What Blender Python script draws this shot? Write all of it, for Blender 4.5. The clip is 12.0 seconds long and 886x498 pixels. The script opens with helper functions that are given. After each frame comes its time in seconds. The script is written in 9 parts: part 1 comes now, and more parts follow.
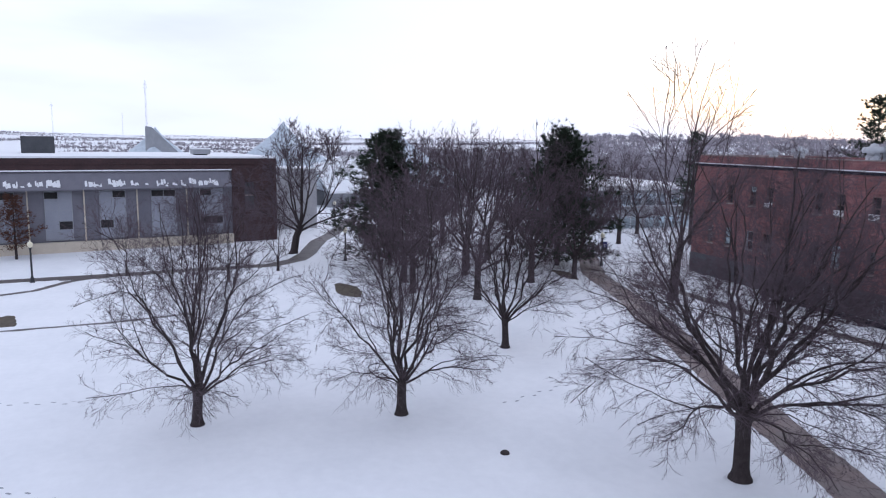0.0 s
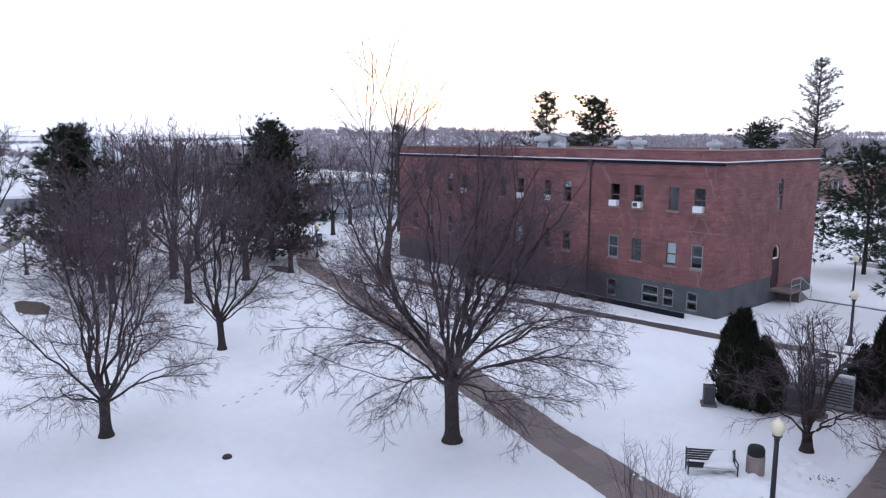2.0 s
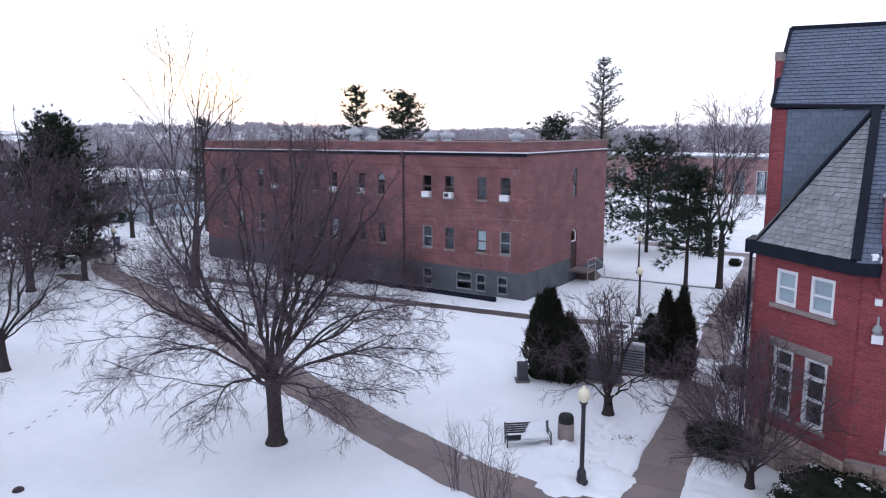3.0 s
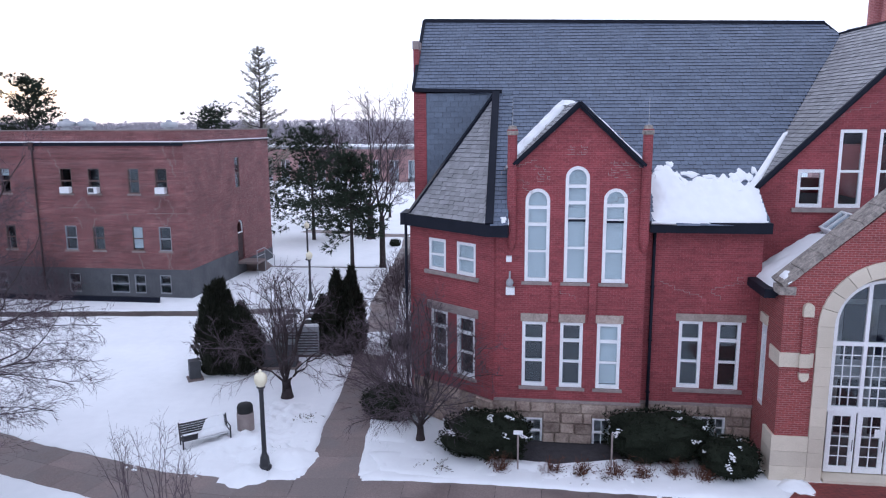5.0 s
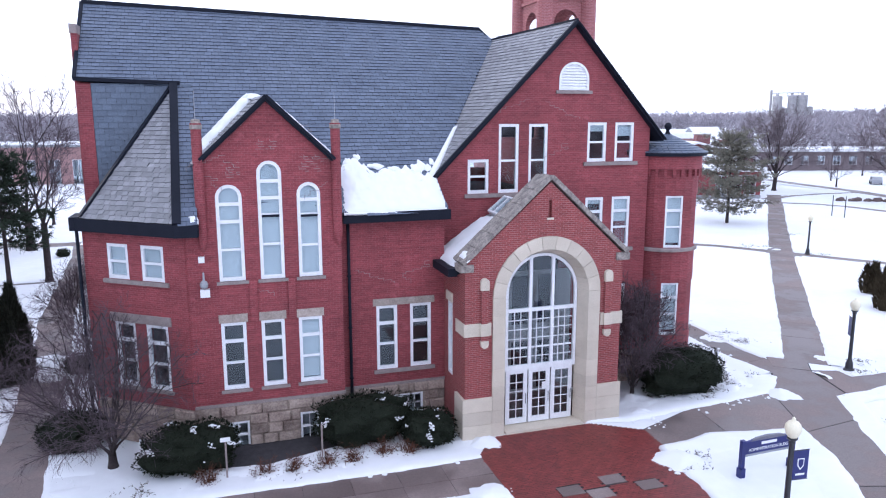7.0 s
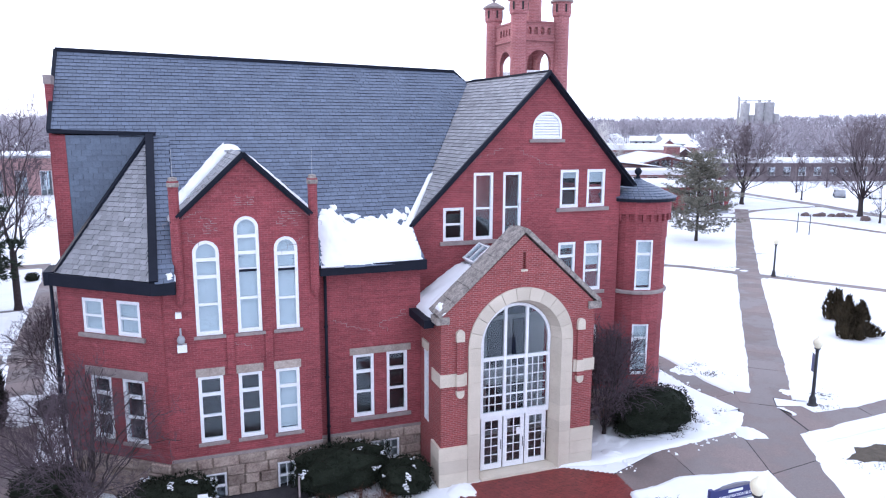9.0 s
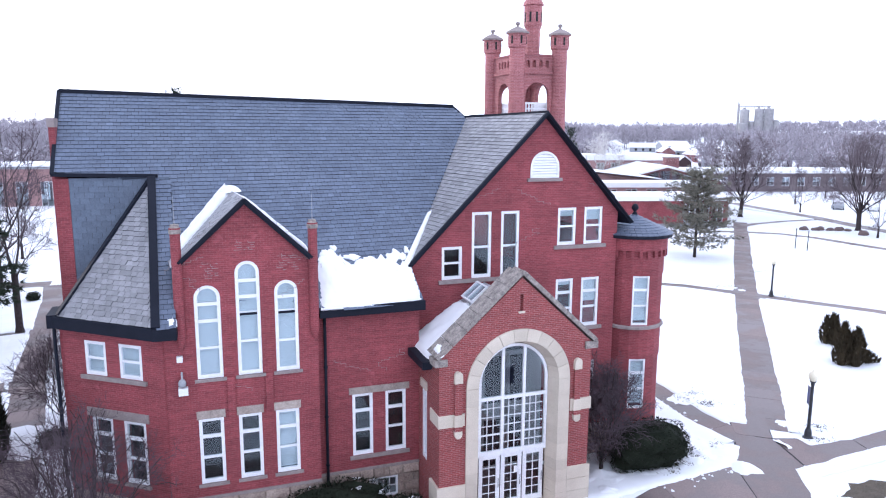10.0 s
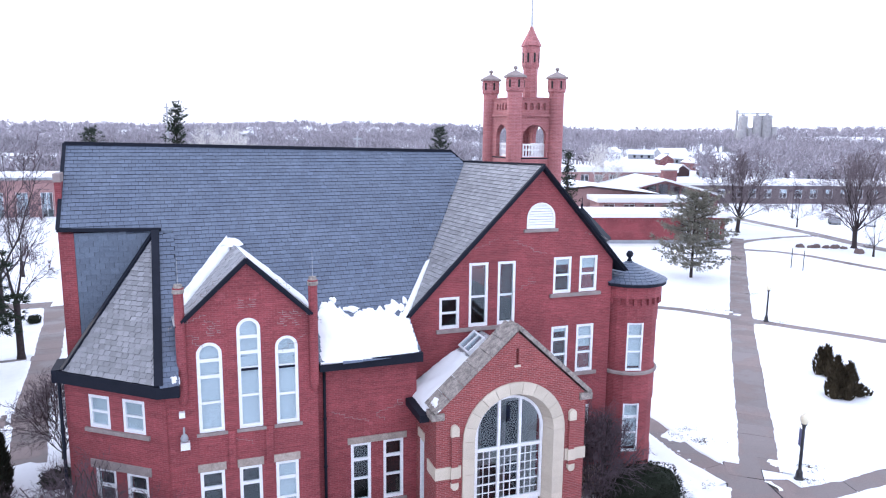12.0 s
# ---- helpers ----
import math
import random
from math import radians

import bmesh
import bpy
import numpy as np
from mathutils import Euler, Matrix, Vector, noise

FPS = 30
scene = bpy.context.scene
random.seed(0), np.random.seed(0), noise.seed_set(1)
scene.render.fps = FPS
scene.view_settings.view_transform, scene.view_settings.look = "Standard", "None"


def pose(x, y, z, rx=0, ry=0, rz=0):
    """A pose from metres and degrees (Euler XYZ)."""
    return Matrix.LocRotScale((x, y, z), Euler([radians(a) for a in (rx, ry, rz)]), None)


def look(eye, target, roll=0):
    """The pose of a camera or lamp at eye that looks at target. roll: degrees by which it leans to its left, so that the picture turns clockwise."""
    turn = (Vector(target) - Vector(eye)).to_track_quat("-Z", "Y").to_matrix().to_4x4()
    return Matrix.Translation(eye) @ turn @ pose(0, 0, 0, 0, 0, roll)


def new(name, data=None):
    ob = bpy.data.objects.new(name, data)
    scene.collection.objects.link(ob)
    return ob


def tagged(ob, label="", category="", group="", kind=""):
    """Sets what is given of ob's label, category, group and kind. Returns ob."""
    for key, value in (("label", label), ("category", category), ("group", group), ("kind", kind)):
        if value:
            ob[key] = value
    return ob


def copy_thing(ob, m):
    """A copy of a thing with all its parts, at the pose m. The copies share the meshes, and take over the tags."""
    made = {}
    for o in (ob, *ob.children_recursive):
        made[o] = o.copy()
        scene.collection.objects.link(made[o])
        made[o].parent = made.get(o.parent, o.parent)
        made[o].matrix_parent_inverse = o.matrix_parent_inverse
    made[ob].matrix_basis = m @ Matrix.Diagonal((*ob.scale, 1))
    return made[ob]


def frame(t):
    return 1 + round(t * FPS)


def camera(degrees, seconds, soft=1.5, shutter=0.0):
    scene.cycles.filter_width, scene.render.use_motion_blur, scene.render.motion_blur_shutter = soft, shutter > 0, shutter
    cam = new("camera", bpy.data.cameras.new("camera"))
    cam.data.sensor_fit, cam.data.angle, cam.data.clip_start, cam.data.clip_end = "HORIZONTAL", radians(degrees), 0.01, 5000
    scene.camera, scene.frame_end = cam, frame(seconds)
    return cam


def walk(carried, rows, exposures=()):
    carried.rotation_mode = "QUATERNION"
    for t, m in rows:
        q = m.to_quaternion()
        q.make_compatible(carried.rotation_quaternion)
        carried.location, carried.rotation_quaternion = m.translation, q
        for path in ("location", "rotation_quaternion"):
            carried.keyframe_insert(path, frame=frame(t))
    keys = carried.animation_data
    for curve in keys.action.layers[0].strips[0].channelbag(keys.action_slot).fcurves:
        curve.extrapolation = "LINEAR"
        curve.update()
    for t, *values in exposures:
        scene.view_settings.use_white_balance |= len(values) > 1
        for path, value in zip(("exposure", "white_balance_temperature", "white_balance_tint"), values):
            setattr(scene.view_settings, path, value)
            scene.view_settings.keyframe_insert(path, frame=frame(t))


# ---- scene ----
cam = camera(64.0, 12.0, soft=1.15)
PATH = [
    (0, (-0.143, -27.492, 12.585), (-2.019, -26.867, 12.284), 0.9),
    (0.5, (-0.118, -27.426, 12.569), (-1.984, -26.773, 12.267), 0.9),
    (1, (-0.052, -27.303, 12.528), (-1.87, -26.526, 12.225), 0.6),
    (1.5, (0.08, -27.205, 12.49), (-1.594, -26.154, 12.186), 0.2),
    (2, (0.101, -27.203, 12.44), (-1.388, -25.904, 12.131), 0.1),
    (2.5, (0.036, -27.219, 12.398), (-1.234, -25.708, 12.079), -0.2),
    (3, (-0.017, -27.193, 12.326), (-1.118, -25.555, 12.002), -0.2),
    (5, (0.129, -27.118, 11.815), (-0.125, -25.164, 11.473), -0.3),
    (5.5, (0.239, -27.124, 11.734), (0.273, -25.154, 11.388), -0.3),
    (6, (0.122, -27.168, 11.72), (0.447, -25.226, 11.366), -0.3),
    (6.5, (0.109, -27.131, 11.707), (0.596, -25.224, 11.35), -0.2),
    (7, (0.052, -27.069, 11.748), (0.638, -25.19, 11.392), -0.1),
    (9, (-0.06, -27.116, 13.617), (0.597, -25.26, 13.268), 0.2),
    (9.5, (-0.033, -27.157, 14.309), (0.623, -25.299, 13.967), 0.2),
    (10, (-0.034, -27.189, 15.103), (0.624, -25.331, 14.764), 0.3),
    (10.5, (-0.033, -27.233, 15.865), (0.627, -25.375, 15.528), 0.4),
    (11, (-0.058, -27.261, 16.539), (0.602, -25.402, 16.205), 0.5),
    (11.5, (-0.089, -27.329, 16.939), (0.573, -25.471, 16.608), 0.5),
    (12, (-0.084, -27.391, 17.199), (0.578, -25.533, 16.866), 0.6),
]
walk(cam, [(t, look(eye, aim, roll)) for t, eye, aim, roll in PATH],
     exposures=[(0.0, -0.22, 5600, 15), (2.5, 0.03, 5620, 15), (5.0, 0.14, 5470, 16), (7.0, 0.48, 5450, 16), (9.0, 0.64, 5460, 16), (12.0, 0.72, 5520, 15)])

# ---- world and sun: bright overcast, a low veiled sun in the north-west ----
SUN_AZ = radians(44)      # turned from +y towards -x
SUN_EL = radians(9)
world = bpy.data.worlds.new("overcast_sky")
scene.world = world
world.use_nodes = True
wn = world.node_tree
wn.nodes.clear()
w_out = wn.nodes.new("ShaderNodeOutputWorld")
w_bg = wn.nodes.new("ShaderNodeBackground")
w_sky = wn.nodes.new("ShaderNodeTexSky")
w_sky.sky_type = 'NISHITA'
w_sky.sun_disc = False
w_sky.sun_elevation = SUN_EL
w_sky.sun_rotation = -SUN_AZ
w_sky.dust_density = 3.0
w_cloud = wn.nodes.new("ShaderNodeTexNoise")
w_cloud.inputs["Scale"].default_value = 2.2
w_cloud.inputs["Detail"].default_value = 6.0
w_coord = wn.nodes.new("ShaderNodeTexCoord")
w_map = wn.nodes.new("ShaderNodeMapping")
w_map.inputs["Scale"].default_value = (1.0, 1.0, 5.0)
w_ramp = wn.nodes.new("ShaderNodeValToRGB")
w_ramp.color_ramp.elements[0].position = 0.30
w_ramp.color_ramp.elements[0].color = (0.66, 0.66, 0.66, 1)
w_ramp.color_ramp.elements[1].position = 0.6
w_ramp.color_ramp.elements[1].color = (0.97, 0.97, 0.97, 1)
w_mix = wn.nodes.new("ShaderNodeMix")
w_mix.data_type = 'RGBA'
w_mix.inputs["B"].default_value = (9.6, 9.7, 10.2, 1)   # the veil of cloud, in the sky's own units
wn.links.new(w_coord.outputs["Generated"], w_map.inputs["Vector"])
wn.links.new(w_map.outputs["Vector"], w_cloud.inputs["Vector"])
wn.links.new(w_cloud.outputs["Fac"], w_ramp.inputs["Fac"])
wn.links.new(w_ramp.outputs["Color"], w_mix.inputs["Factor"])
wn.links.new(w_sky.outputs["Color"], w_mix.inputs["A"])
wn.links.new(w_mix.outputs["Result"], w_bg.inputs["Color"])
w_bg.inputs["Strength"].default_value = 0.13
wn.links.new(w_bg.outputs["Background"], w_out.inputs["Surface"])

sun = new("sun", bpy.data.lights.new("sun", 'SUN'))
sun.data.energy = 0.7
sun.data.angle = radians(14)
sun.data.color = (1.0, 0.88, 0.76)
sun.matrix_world = look((-math.sin(SUN_AZ) * 100, math.cos(SUN_AZ) * 100, 100 * math.tan(SUN_EL)), (0, 0, 0))

# ---- materials ----
def nodes_of(name):
    m = bpy.data.materials.new(name)
    m.use_nodes = True
    nt = m.node_tree
    return m, nt, nt.nodes["Principled BSDF"]


def noise_tex(nt, scale, detail=4.0, vec=None, rough=0.55):
    n = nt.nodes.new("ShaderNodeTexNoise")
    n.inputs["Scale"].default_value = scale
    n.inputs["Detail"].default_value = detail
    n.inputs["Roughness"].default_value = rough
    if vec is None:
        g = nt.nodes.new("ShaderNodeNewGeometry")
        vec = g.outputs["Position"]
    nt.links.new(vec, n.inputs["Vector"])
    return n.outputs["Fac"]


def ramp(nt, fac, stops):
    r = nt.nodes.new("ShaderNodeValToRGB")
    els = r.color_ramp.elements
    while len(els) < len(stops):
        els.new(0.5)
    for e, (p, c) in zip(els, stops):
        e.position = p
        e.color = (*c, 1) if len(c) == 3 else c
    nt.links.new(fac, r.inputs["Fac"])
    return r.outputs["Color"]


def mixc(nt, fac, a, b, mode='MIX'):
    m = nt.nodes.new("ShaderNodeMix")
    m.data_type = 'RGBA'
    m.blend_type = mode
    for key, v in (("Factor", fac), ("A", a), ("B", b)):
        if isinstance(v, (int, float)):
            m.inputs[key].default_value = v
        elif isinstance(v, tuple):
            m.inputs[key].default_value = (*v, 1)
        else:
            nt.links.new(v, m.inputs[key])
    return m.outputs["Result"]


def bump(nt, bsdf, height, strength=0.3, dist=0.02):
    b = nt.nodes.new("ShaderNodeBump")
    b.inputs["Strength"].default_value = strength
    b.inputs["Distance"].default_value = dist
    nt.links.new(height, b.inputs["Height"])
    nt.links.new(b.outputs["Normal"], bsdf.inputs["Normal"])


def plain(name, c1, c2, scale=3.0, rough=0.7, fine=40.0, bumps=0.15, metal=0.0, island=0.0, obj=0.0, dist=0.01, spec=0.5, fmix=0.35, chips=0.0):
    """Two scales of noise between two colours, with fine relief."""
    m, nt, b = nodes_of(name)
    big = noise_tex(nt, scale, 5.0)
    fin = noise_tex(nt, fine, 3.0)
    col = ramp(nt, big, [(0.3, c1), (0.7, c2)])
    col = mixc(nt, fmix, col, ramp(nt, fin, [(0.3, tuple(x * 0.72 for x in c1)), (0.7, tuple(min(1, x * 1.2) for x in c2))]))
    for amount, node, sock in ((island, "ShaderNodeNewGeometry", "Random Per Island"), (obj, "ShaderNodeObjectInfo", "Random")):
        if amount:
            i = nt.nodes.new(node)
            stops = [(0.0, (1 - amount,) * 3), (0.985, (1 + amount,) * 3), (0.988, (1 + amount + chips,) * 3)] if chips else [(0.0, (1 - amount,) * 3), (1.0, (1 + amount,) * 3)]
            col = mixc(nt, 1.0, col, ramp(nt, i.outputs[sock], stops), 'MULTIPLY')
    nt.links.new(col, b.inputs["Base Color"])
    b.inputs["Roughness"].default_value = rough
    b.inputs["Metallic"].default_value = metal
    b.inputs["Specular IOR Level"].default_value = spec
    if bumps:
        bump(nt, b, fin, bumps, dist)
    return m


def brick_mat(name, c1, c2, mortar, stain=0.5, bw=0.215, bh=0.075, streak=0.16, joint=0.006, lime=0.67):
    m, nt, b = nodes_of(name)
    g = nt.nodes.new("ShaderNodeNewGeometry")
    cr = nt.nodes.new("ShaderNodeVectorMath")
    cr.operation = 'CROSS_PRODUCT'
    cr.inputs[0].default_value = (0, 0, 1)
    nt.links.new(g.outputs["True Normal"], cr.inputs[1])
    dt = nt.nodes.new("ShaderNodeVectorMath")
    dt.operation = 'DOT_PRODUCT'
    nt.links.new(g.outputs["Position"], dt.inputs[0])
    nt.links.new(cr.outputs[0], dt.inputs[1])
    sep = nt.nodes.new("ShaderNodeSeparateXYZ")
    nt.links.new(g.outputs["Position"], sep.inputs[0])
    com = nt.nodes.new("ShaderNodeCombineXYZ")
    nt.links.new(dt.outputs["Value"], com.inputs[0])
    nt.links.new(sep.outputs[2], com.inputs[1])
    br = nt.nodes.new("ShaderNodeTexBrick")
    br.inputs["Scale"].default_value = 1.0
    br.inputs["Brick Width"].default_value = bw
    br.inputs["Row Height"].default_value = bh
    br.inputs["Mortar Size"].default_value = joint
    br.inputs["Mortar Smooth"].default_value = 0.3
    br.inputs["Color1"].default_value = (*c1, 1)
    br.inputs["Color2"].default_value = (*c2, 1)
    br.inputs["Mortar"].default_value = (*mortar, 1)
    nt.links.new(com.outputs[0], br.inputs["Vector"])
    big = noise_tex(nt, 0.55, 6.0)
    col = mixc(nt, 1.0, br.outputs["Color"], ramp(nt, big, [(0.28, (1 - stain * 0.5,) * 3), (0.72, (1 + stain * 0.35,) * 3)]), 'MULTIPLY')
    fin = noise_tex(nt, 14.0, 5.0)
    col = mixc(nt, 1.0, col, ramp(nt, fin, [(0.25, (0.8, 0.8, 0.8)), (0.75, (1.18, 1.16, 1.16))]), 'MULTIPLY')
    # streaks along the courses
    st_map = nt.nodes.new("ShaderNodeMapping")
    st_map.inputs["Scale"].default_value = (0.45, 11.0, 1.0)
    nt.links.new(com.outputs[0], st_map.inputs["Vector"])
    strk = noise_tex(nt, 1.0, 5.0, st_map.outputs["Vector"], 0.6)
    col = mixc(nt, 1.0, col, ramp(nt, strk, [(0.3, (1 - streak,) * 3), (0.7, (1 + streak,) * 3)]), 'MULTIPLY')
    # pale lime runs and repointed patches
    runs = noise_tex(nt, 1.3, 8.0, rough=0.7)
    fac = ramp(nt, runs, [(lime, (0, 0, 0)), (lime + 0.11, (0.42, 0.42, 0.42))])
    col = mixc(nt, fac, col, tuple(min(1, x * 1.6 + 0.06) for x in c2))
    nt.links.new(col, b.inputs["Base Color"])
    b.inputs["Roughness"].default_value = 0.82
    bump(nt, b, br.outputs["Fac"], -0.35, 0.012)
    return m


BRICK = brick_mat("red_painted_brick", (0.19, 0.034, 0.042), (0.25, 0.048, 0.056), (0.285, 0.095, 0.10), joint=0.006, lime=0.60)
BRICK_PORCH = brick_mat("porch_brick", (0.20, 0.038, 0.038), (0.265, 0.052, 0.05), (0.32, 0.155, 0.15), stain=0.2, joint=0.009)
BRICK_OLD = brick_mat("weathered_brick", (0.118, 0.038, 0.041), (0.188, 0.061, 0.062), (0.33, 0.21, 0.205), stain=0.55, streak=0.34, joint=0.008, lime=0.61)
BRICK_DARK = brick_mat("dark_brown_brick", (0.038, 0.018, 0.020), (0.058, 0.027, 0.027), (0.045, 0.032, 0.034))
BRICK_TOWER = brick_mat("tower_brick", (0.27, 0.085, 0.09), (0.35, 0.12, 0.122), (0.46, 0.24, 0.235), joint=0.008, lime=0.58)
STONE = plain("rough_limestone", (0.15, 0.10, 0.088), (0.42, 0.34, 0.285), 1.6, 0.9, 14.0, 0.7, obj=0.25, dist=0.05, spec=0.2)
LINTEL = plain("weathered_limestone_lintel", (0.24, 0.19, 0.165), (0.44, 0.375, 0.325), 2.4, 0.85, 18.0, 0.25, obj=0.15)
LIME = plain("smooth_limestone", (0.48, 0.42, 0.335), (0.60, 0.53, 0.435), 1.2, 0.8, 30.0, 0.12, obj=0.09)
SILL = plain("weathered_stone_sill", (0.19, 0.15, 0.145), (0.31, 0.26, 0.245), 3.0, 0.85, 30.0, 0.2)
SLATE = plain("blue_grey_slate", (0.094, 0.118, 0.172), (0.134, 0.160, 0.216), 0.5, 0.45, 24.0, 0.2, island=0.11, obj=0.11, spec=0.35, chips=0.1)
# near-black edges put the shadow line of each course into colour
SLATE_EDGE = plain("shadow_dark_slate_edge", (0.022, 0.026, 0.036), (0.05, 0.056, 0.072), 2.0, 0.7, 30.0, 0.0)
SLATE_HUNG = plain("dark_blue_hung_slate", (0.095, 0.120, 0.165), (0.130, 0.156, 0.204), 0.8, 0.5, 20.0, 0.15, island=0.10, spec=0.3)
SLATE_PALE = plain("pale_grey_slate", (0.24, 0.235, 0.25), (0.33, 0.325, 0.335), 1.0, 0.6, 24.0, 0.2, island=0.2, obj=0.2)
SLATE_HIP = plain("grey_slate", (0.175, 0.175, 0.19), (0.24, 0.238, 0.25), 1.0, 0.6, 24.0, 0.2, island=0.2, obj=0.2)
# the same edge shade for pale slates, in a greyer tone
EDGES = {"pale_grey_slate": plain("shadow_grey_slate_edge", (0.075, 0.075, 0.085), (0.13, 0.13, 0.14), 2.0, 0.8, 30.0, 0.0)}
COPING = plain("lichened_stone_coping", (0.085, 0.075, 0.072), (0.40, 0.35, 0.31), 4.5, 0.9, 14.0, 0.5)
GUTTER = plain("black_painted_metal", (0.008, 0.010, 0.017), (0.014, 0.016, 0.026), 2.0, 0.6, 30.0, 0.05, spec=0.12)
WHITE = plain("white_paint", (0.72, 0.73, 0.75), (0.82, 0.82, 0.84), 2.0, 0.45, 30.0, 0.05)
DARKGREY = plain("dark_grey_enamel", (0.045, 0.048, 0.055), (0.075, 0.078, 0.085), 1.0, 0.6, 20.0, 0.08, spec=0.3)
GREYPAINT = plain("grey_paint", (0.24, 0.25, 0.27), (0.33, 0.34, 0.36), 1.0, 0.7, 20.0, 0.08)
SNOW = plain("fresh_snow", (0.72, 0.73, 0.75), (0.80, 0.805, 0.82), 0.25, 0.8, 2.2, 0.05, dist=0.05, spec=0.15, fmix=0.07)
def wet_concrete():
    """Grey-brown walk concrete with darker wet patches that shine."""
    m, nt, b = nodes_of("damp_concrete")
    big = noise_tex(nt, 0.42, 6.0, rough=0.6)
    fin = noise_tex(nt, 22.0, 4.0)
    dry = ramp(nt, fin, [(0.3, (0.160, 0.123, 0.115)), (0.7, (0.236, 0.186, 0.172))])
    wet = ramp(nt, fin, [(0.3, (0.108, 0.083, 0.078)), (0.7, (0.158, 0.123, 0.114))])
    fac = ramp(nt, big, [(0.44, (0, 0, 0)), (0.56, (1, 1, 1))])
    col = mixc(nt, fac, dry, wet)
    i = nt.nodes.new("ShaderNodeObjectInfo")
    col = mixc(nt, 1.0, col, ramp(nt, i.outputs["Random"], [(0.0, (0.86,) * 3), (1.0, (1.16,) * 3)]), 'MULTIPLY')
    nt.links.new(col, b.inputs["Base Color"])
    nt.links.new(ramp(nt, big, [(0.44, (0.8,) * 3), (0.56, (0.42,) * 3)]), b.inputs["Roughness"])
    bump(nt, b, fin, 0.12, 0.01)
    return m


CONCRETE = wet_concrete()
WETWALK = plain("wet_dark_walk", (0.055, 0.045, 0.043), (0.105, 0.085, 0.08), 1.2, 0.5, 20.0, 0.15, obj=0.15)
REDPAVE = plain("red_brick_paving", (0.13, 0.022, 0.02), (0.20, 0.034, 0.03), 1.2, 0.5, 26.0, 0.2, island=0.2)
MULCH = plain("dark_wet_mulch", (0.02, 0.018, 0.022), (0.05, 0.045, 0.05), 4.0, 0.9, 40.0, 0.6, dist=0.04)
GRASS = plain("winter_grass", (0.05, 0.043, 0.03), (0.115, 0.09, 0.065), 3.0, 0.95, 50.0, 0.6, dist=0.03)
BARK = plain("dark_bark", (0.028, 0.022, 0.023), (0.066, 0.053, 0.053), 5.0, 0.9, 40.0, 0.7, dist=0.03, spec=0.15)
TWIG = plain("purple_brown_twigs", (0.066, 0.050, 0.058), (0.122, 0.093, 0.106), 2.0, 0.9, 30.0, 0.0, spec=0.15)
# lighter and more lilac than TWIG: distance haze put into the colour
TWIG_FAR = plain("haze_pale_woods", (0.25, 0.232, 0.258), (0.36, 0.33, 0.358), 0.05, 0.95, 6.0, 0.0, island=0.3, spec=0.15)
PALEBARK = plain("pale_birch_bark", (0.50, 0.48, 0.46), (0.66, 0.63, 0.60), 3.0, 0.8, 20.0, 0.1, spec=0.15)
NEEDLE = plain("dark_pine_needles", (0.020, 0.031, 0.022), (0.047, 0.060, 0.040), 1.0, 0.8, 12.0, 0.0, island=0.35, spec=0.12)
# the fir's own bronze; on the spruce it stands for sunlight
NEEDLE_TAN = plain("bronzed_sunlit_needles", (0.15, 0.145, 0.115), (0.25, 0.235, 0.185), 1.0, 0.85, 12.0, 0.0, island=0.35)
YEW = plain("dark_yew_leaves", (0.009, 0.012, 0.008), (0.020, 0.024, 0.016), 2.0, 0.8, 20.0, 0.0, island=0.4, spec=0.08)
CEDAR = plain("dark_cedar_leaves", (0.015, 0.017, 0.013), (0.034, 0.037, 0.026), 2.0, 0.85, 20.0, 0.0, island=0.4, spec=0.08)
ARBOR = plain("bronzed_cedar_leaves", (0.030, 0.024, 0.016), (0.055, 0.044, 0.026), 2.0, 0.85, 20.0, 0.0, island=0.35, spec=0.08)
DEADLEAF = plain("brown_dead_leaves", (0.06, 0.025, 0.018), (0.13, 0.06, 0.04), 3.0, 0.9, 20.0, 0.0, island=0.4, spec=0.15)
LAMPPOST = plain("dark_grey_post_paint", (0.015, 0.016, 0.02), (0.03, 0.03, 0.036), 3.0, 0.4, 30.0, 0.05)
GLOBE = plain("milky_globe", (0.72, 0.66, 0.48), (0.80, 0.74, 0.56), 3.0, 0.3, 30.0, 0.0)
BLIND = plain("pale_window_shade", (0.56, 0.59, 0.595), (0.66, 0.685, 0.69), 1.0, 0.8, 12.0, 0.05)
# near-black room surfaces: the gloom indoors is put into this colour
DARKROOM = plain("gloom_dark_interior", (0.020, 0.021, 0.026), (0.038, 0.038, 0.044), 0.6, 0.9, 8.0, 0.0)
PALEROOM = plain("pale_interior", (0.42, 0.40, 0.38), (0.52, 0.50, 0.47), 0.6, 0.9, 8.0, 0.0)
BLUE = plain("navy_sign_paint", (0.008, 0.012, 0.10), (0.013, 0.018, 0.14), 2.0, 0.4, 30.0, 0.03)
METAL = plain("galvanised_metal", (0.30, 0.31, 0.33), (0.45, 0.46, 0.48), 3.0, 0.45, 25.0, 0.1, metal=0.6)
PANEL = plain("pale_blue_grey_panel", (0.23, 0.24, 0.285), (0.30, 0.31, 0.355), 0.6, 0.6, 15.0, 0.05)
SILVER = plain("ribbed_grey_metal", (0.125, 0.122, 0.148), (0.175, 0.170, 0.200), 0.6, 0.5, 15.0, 0.05, metal=0.2)
# rubber black, also used as painted darkness for openings
BLACKHOLE = plain("black_rubber_and_openings", (0.008, 0.008, 0.009), (0.015, 0.015, 0.016), 3.0, 0.8, 30.0, 0.05)


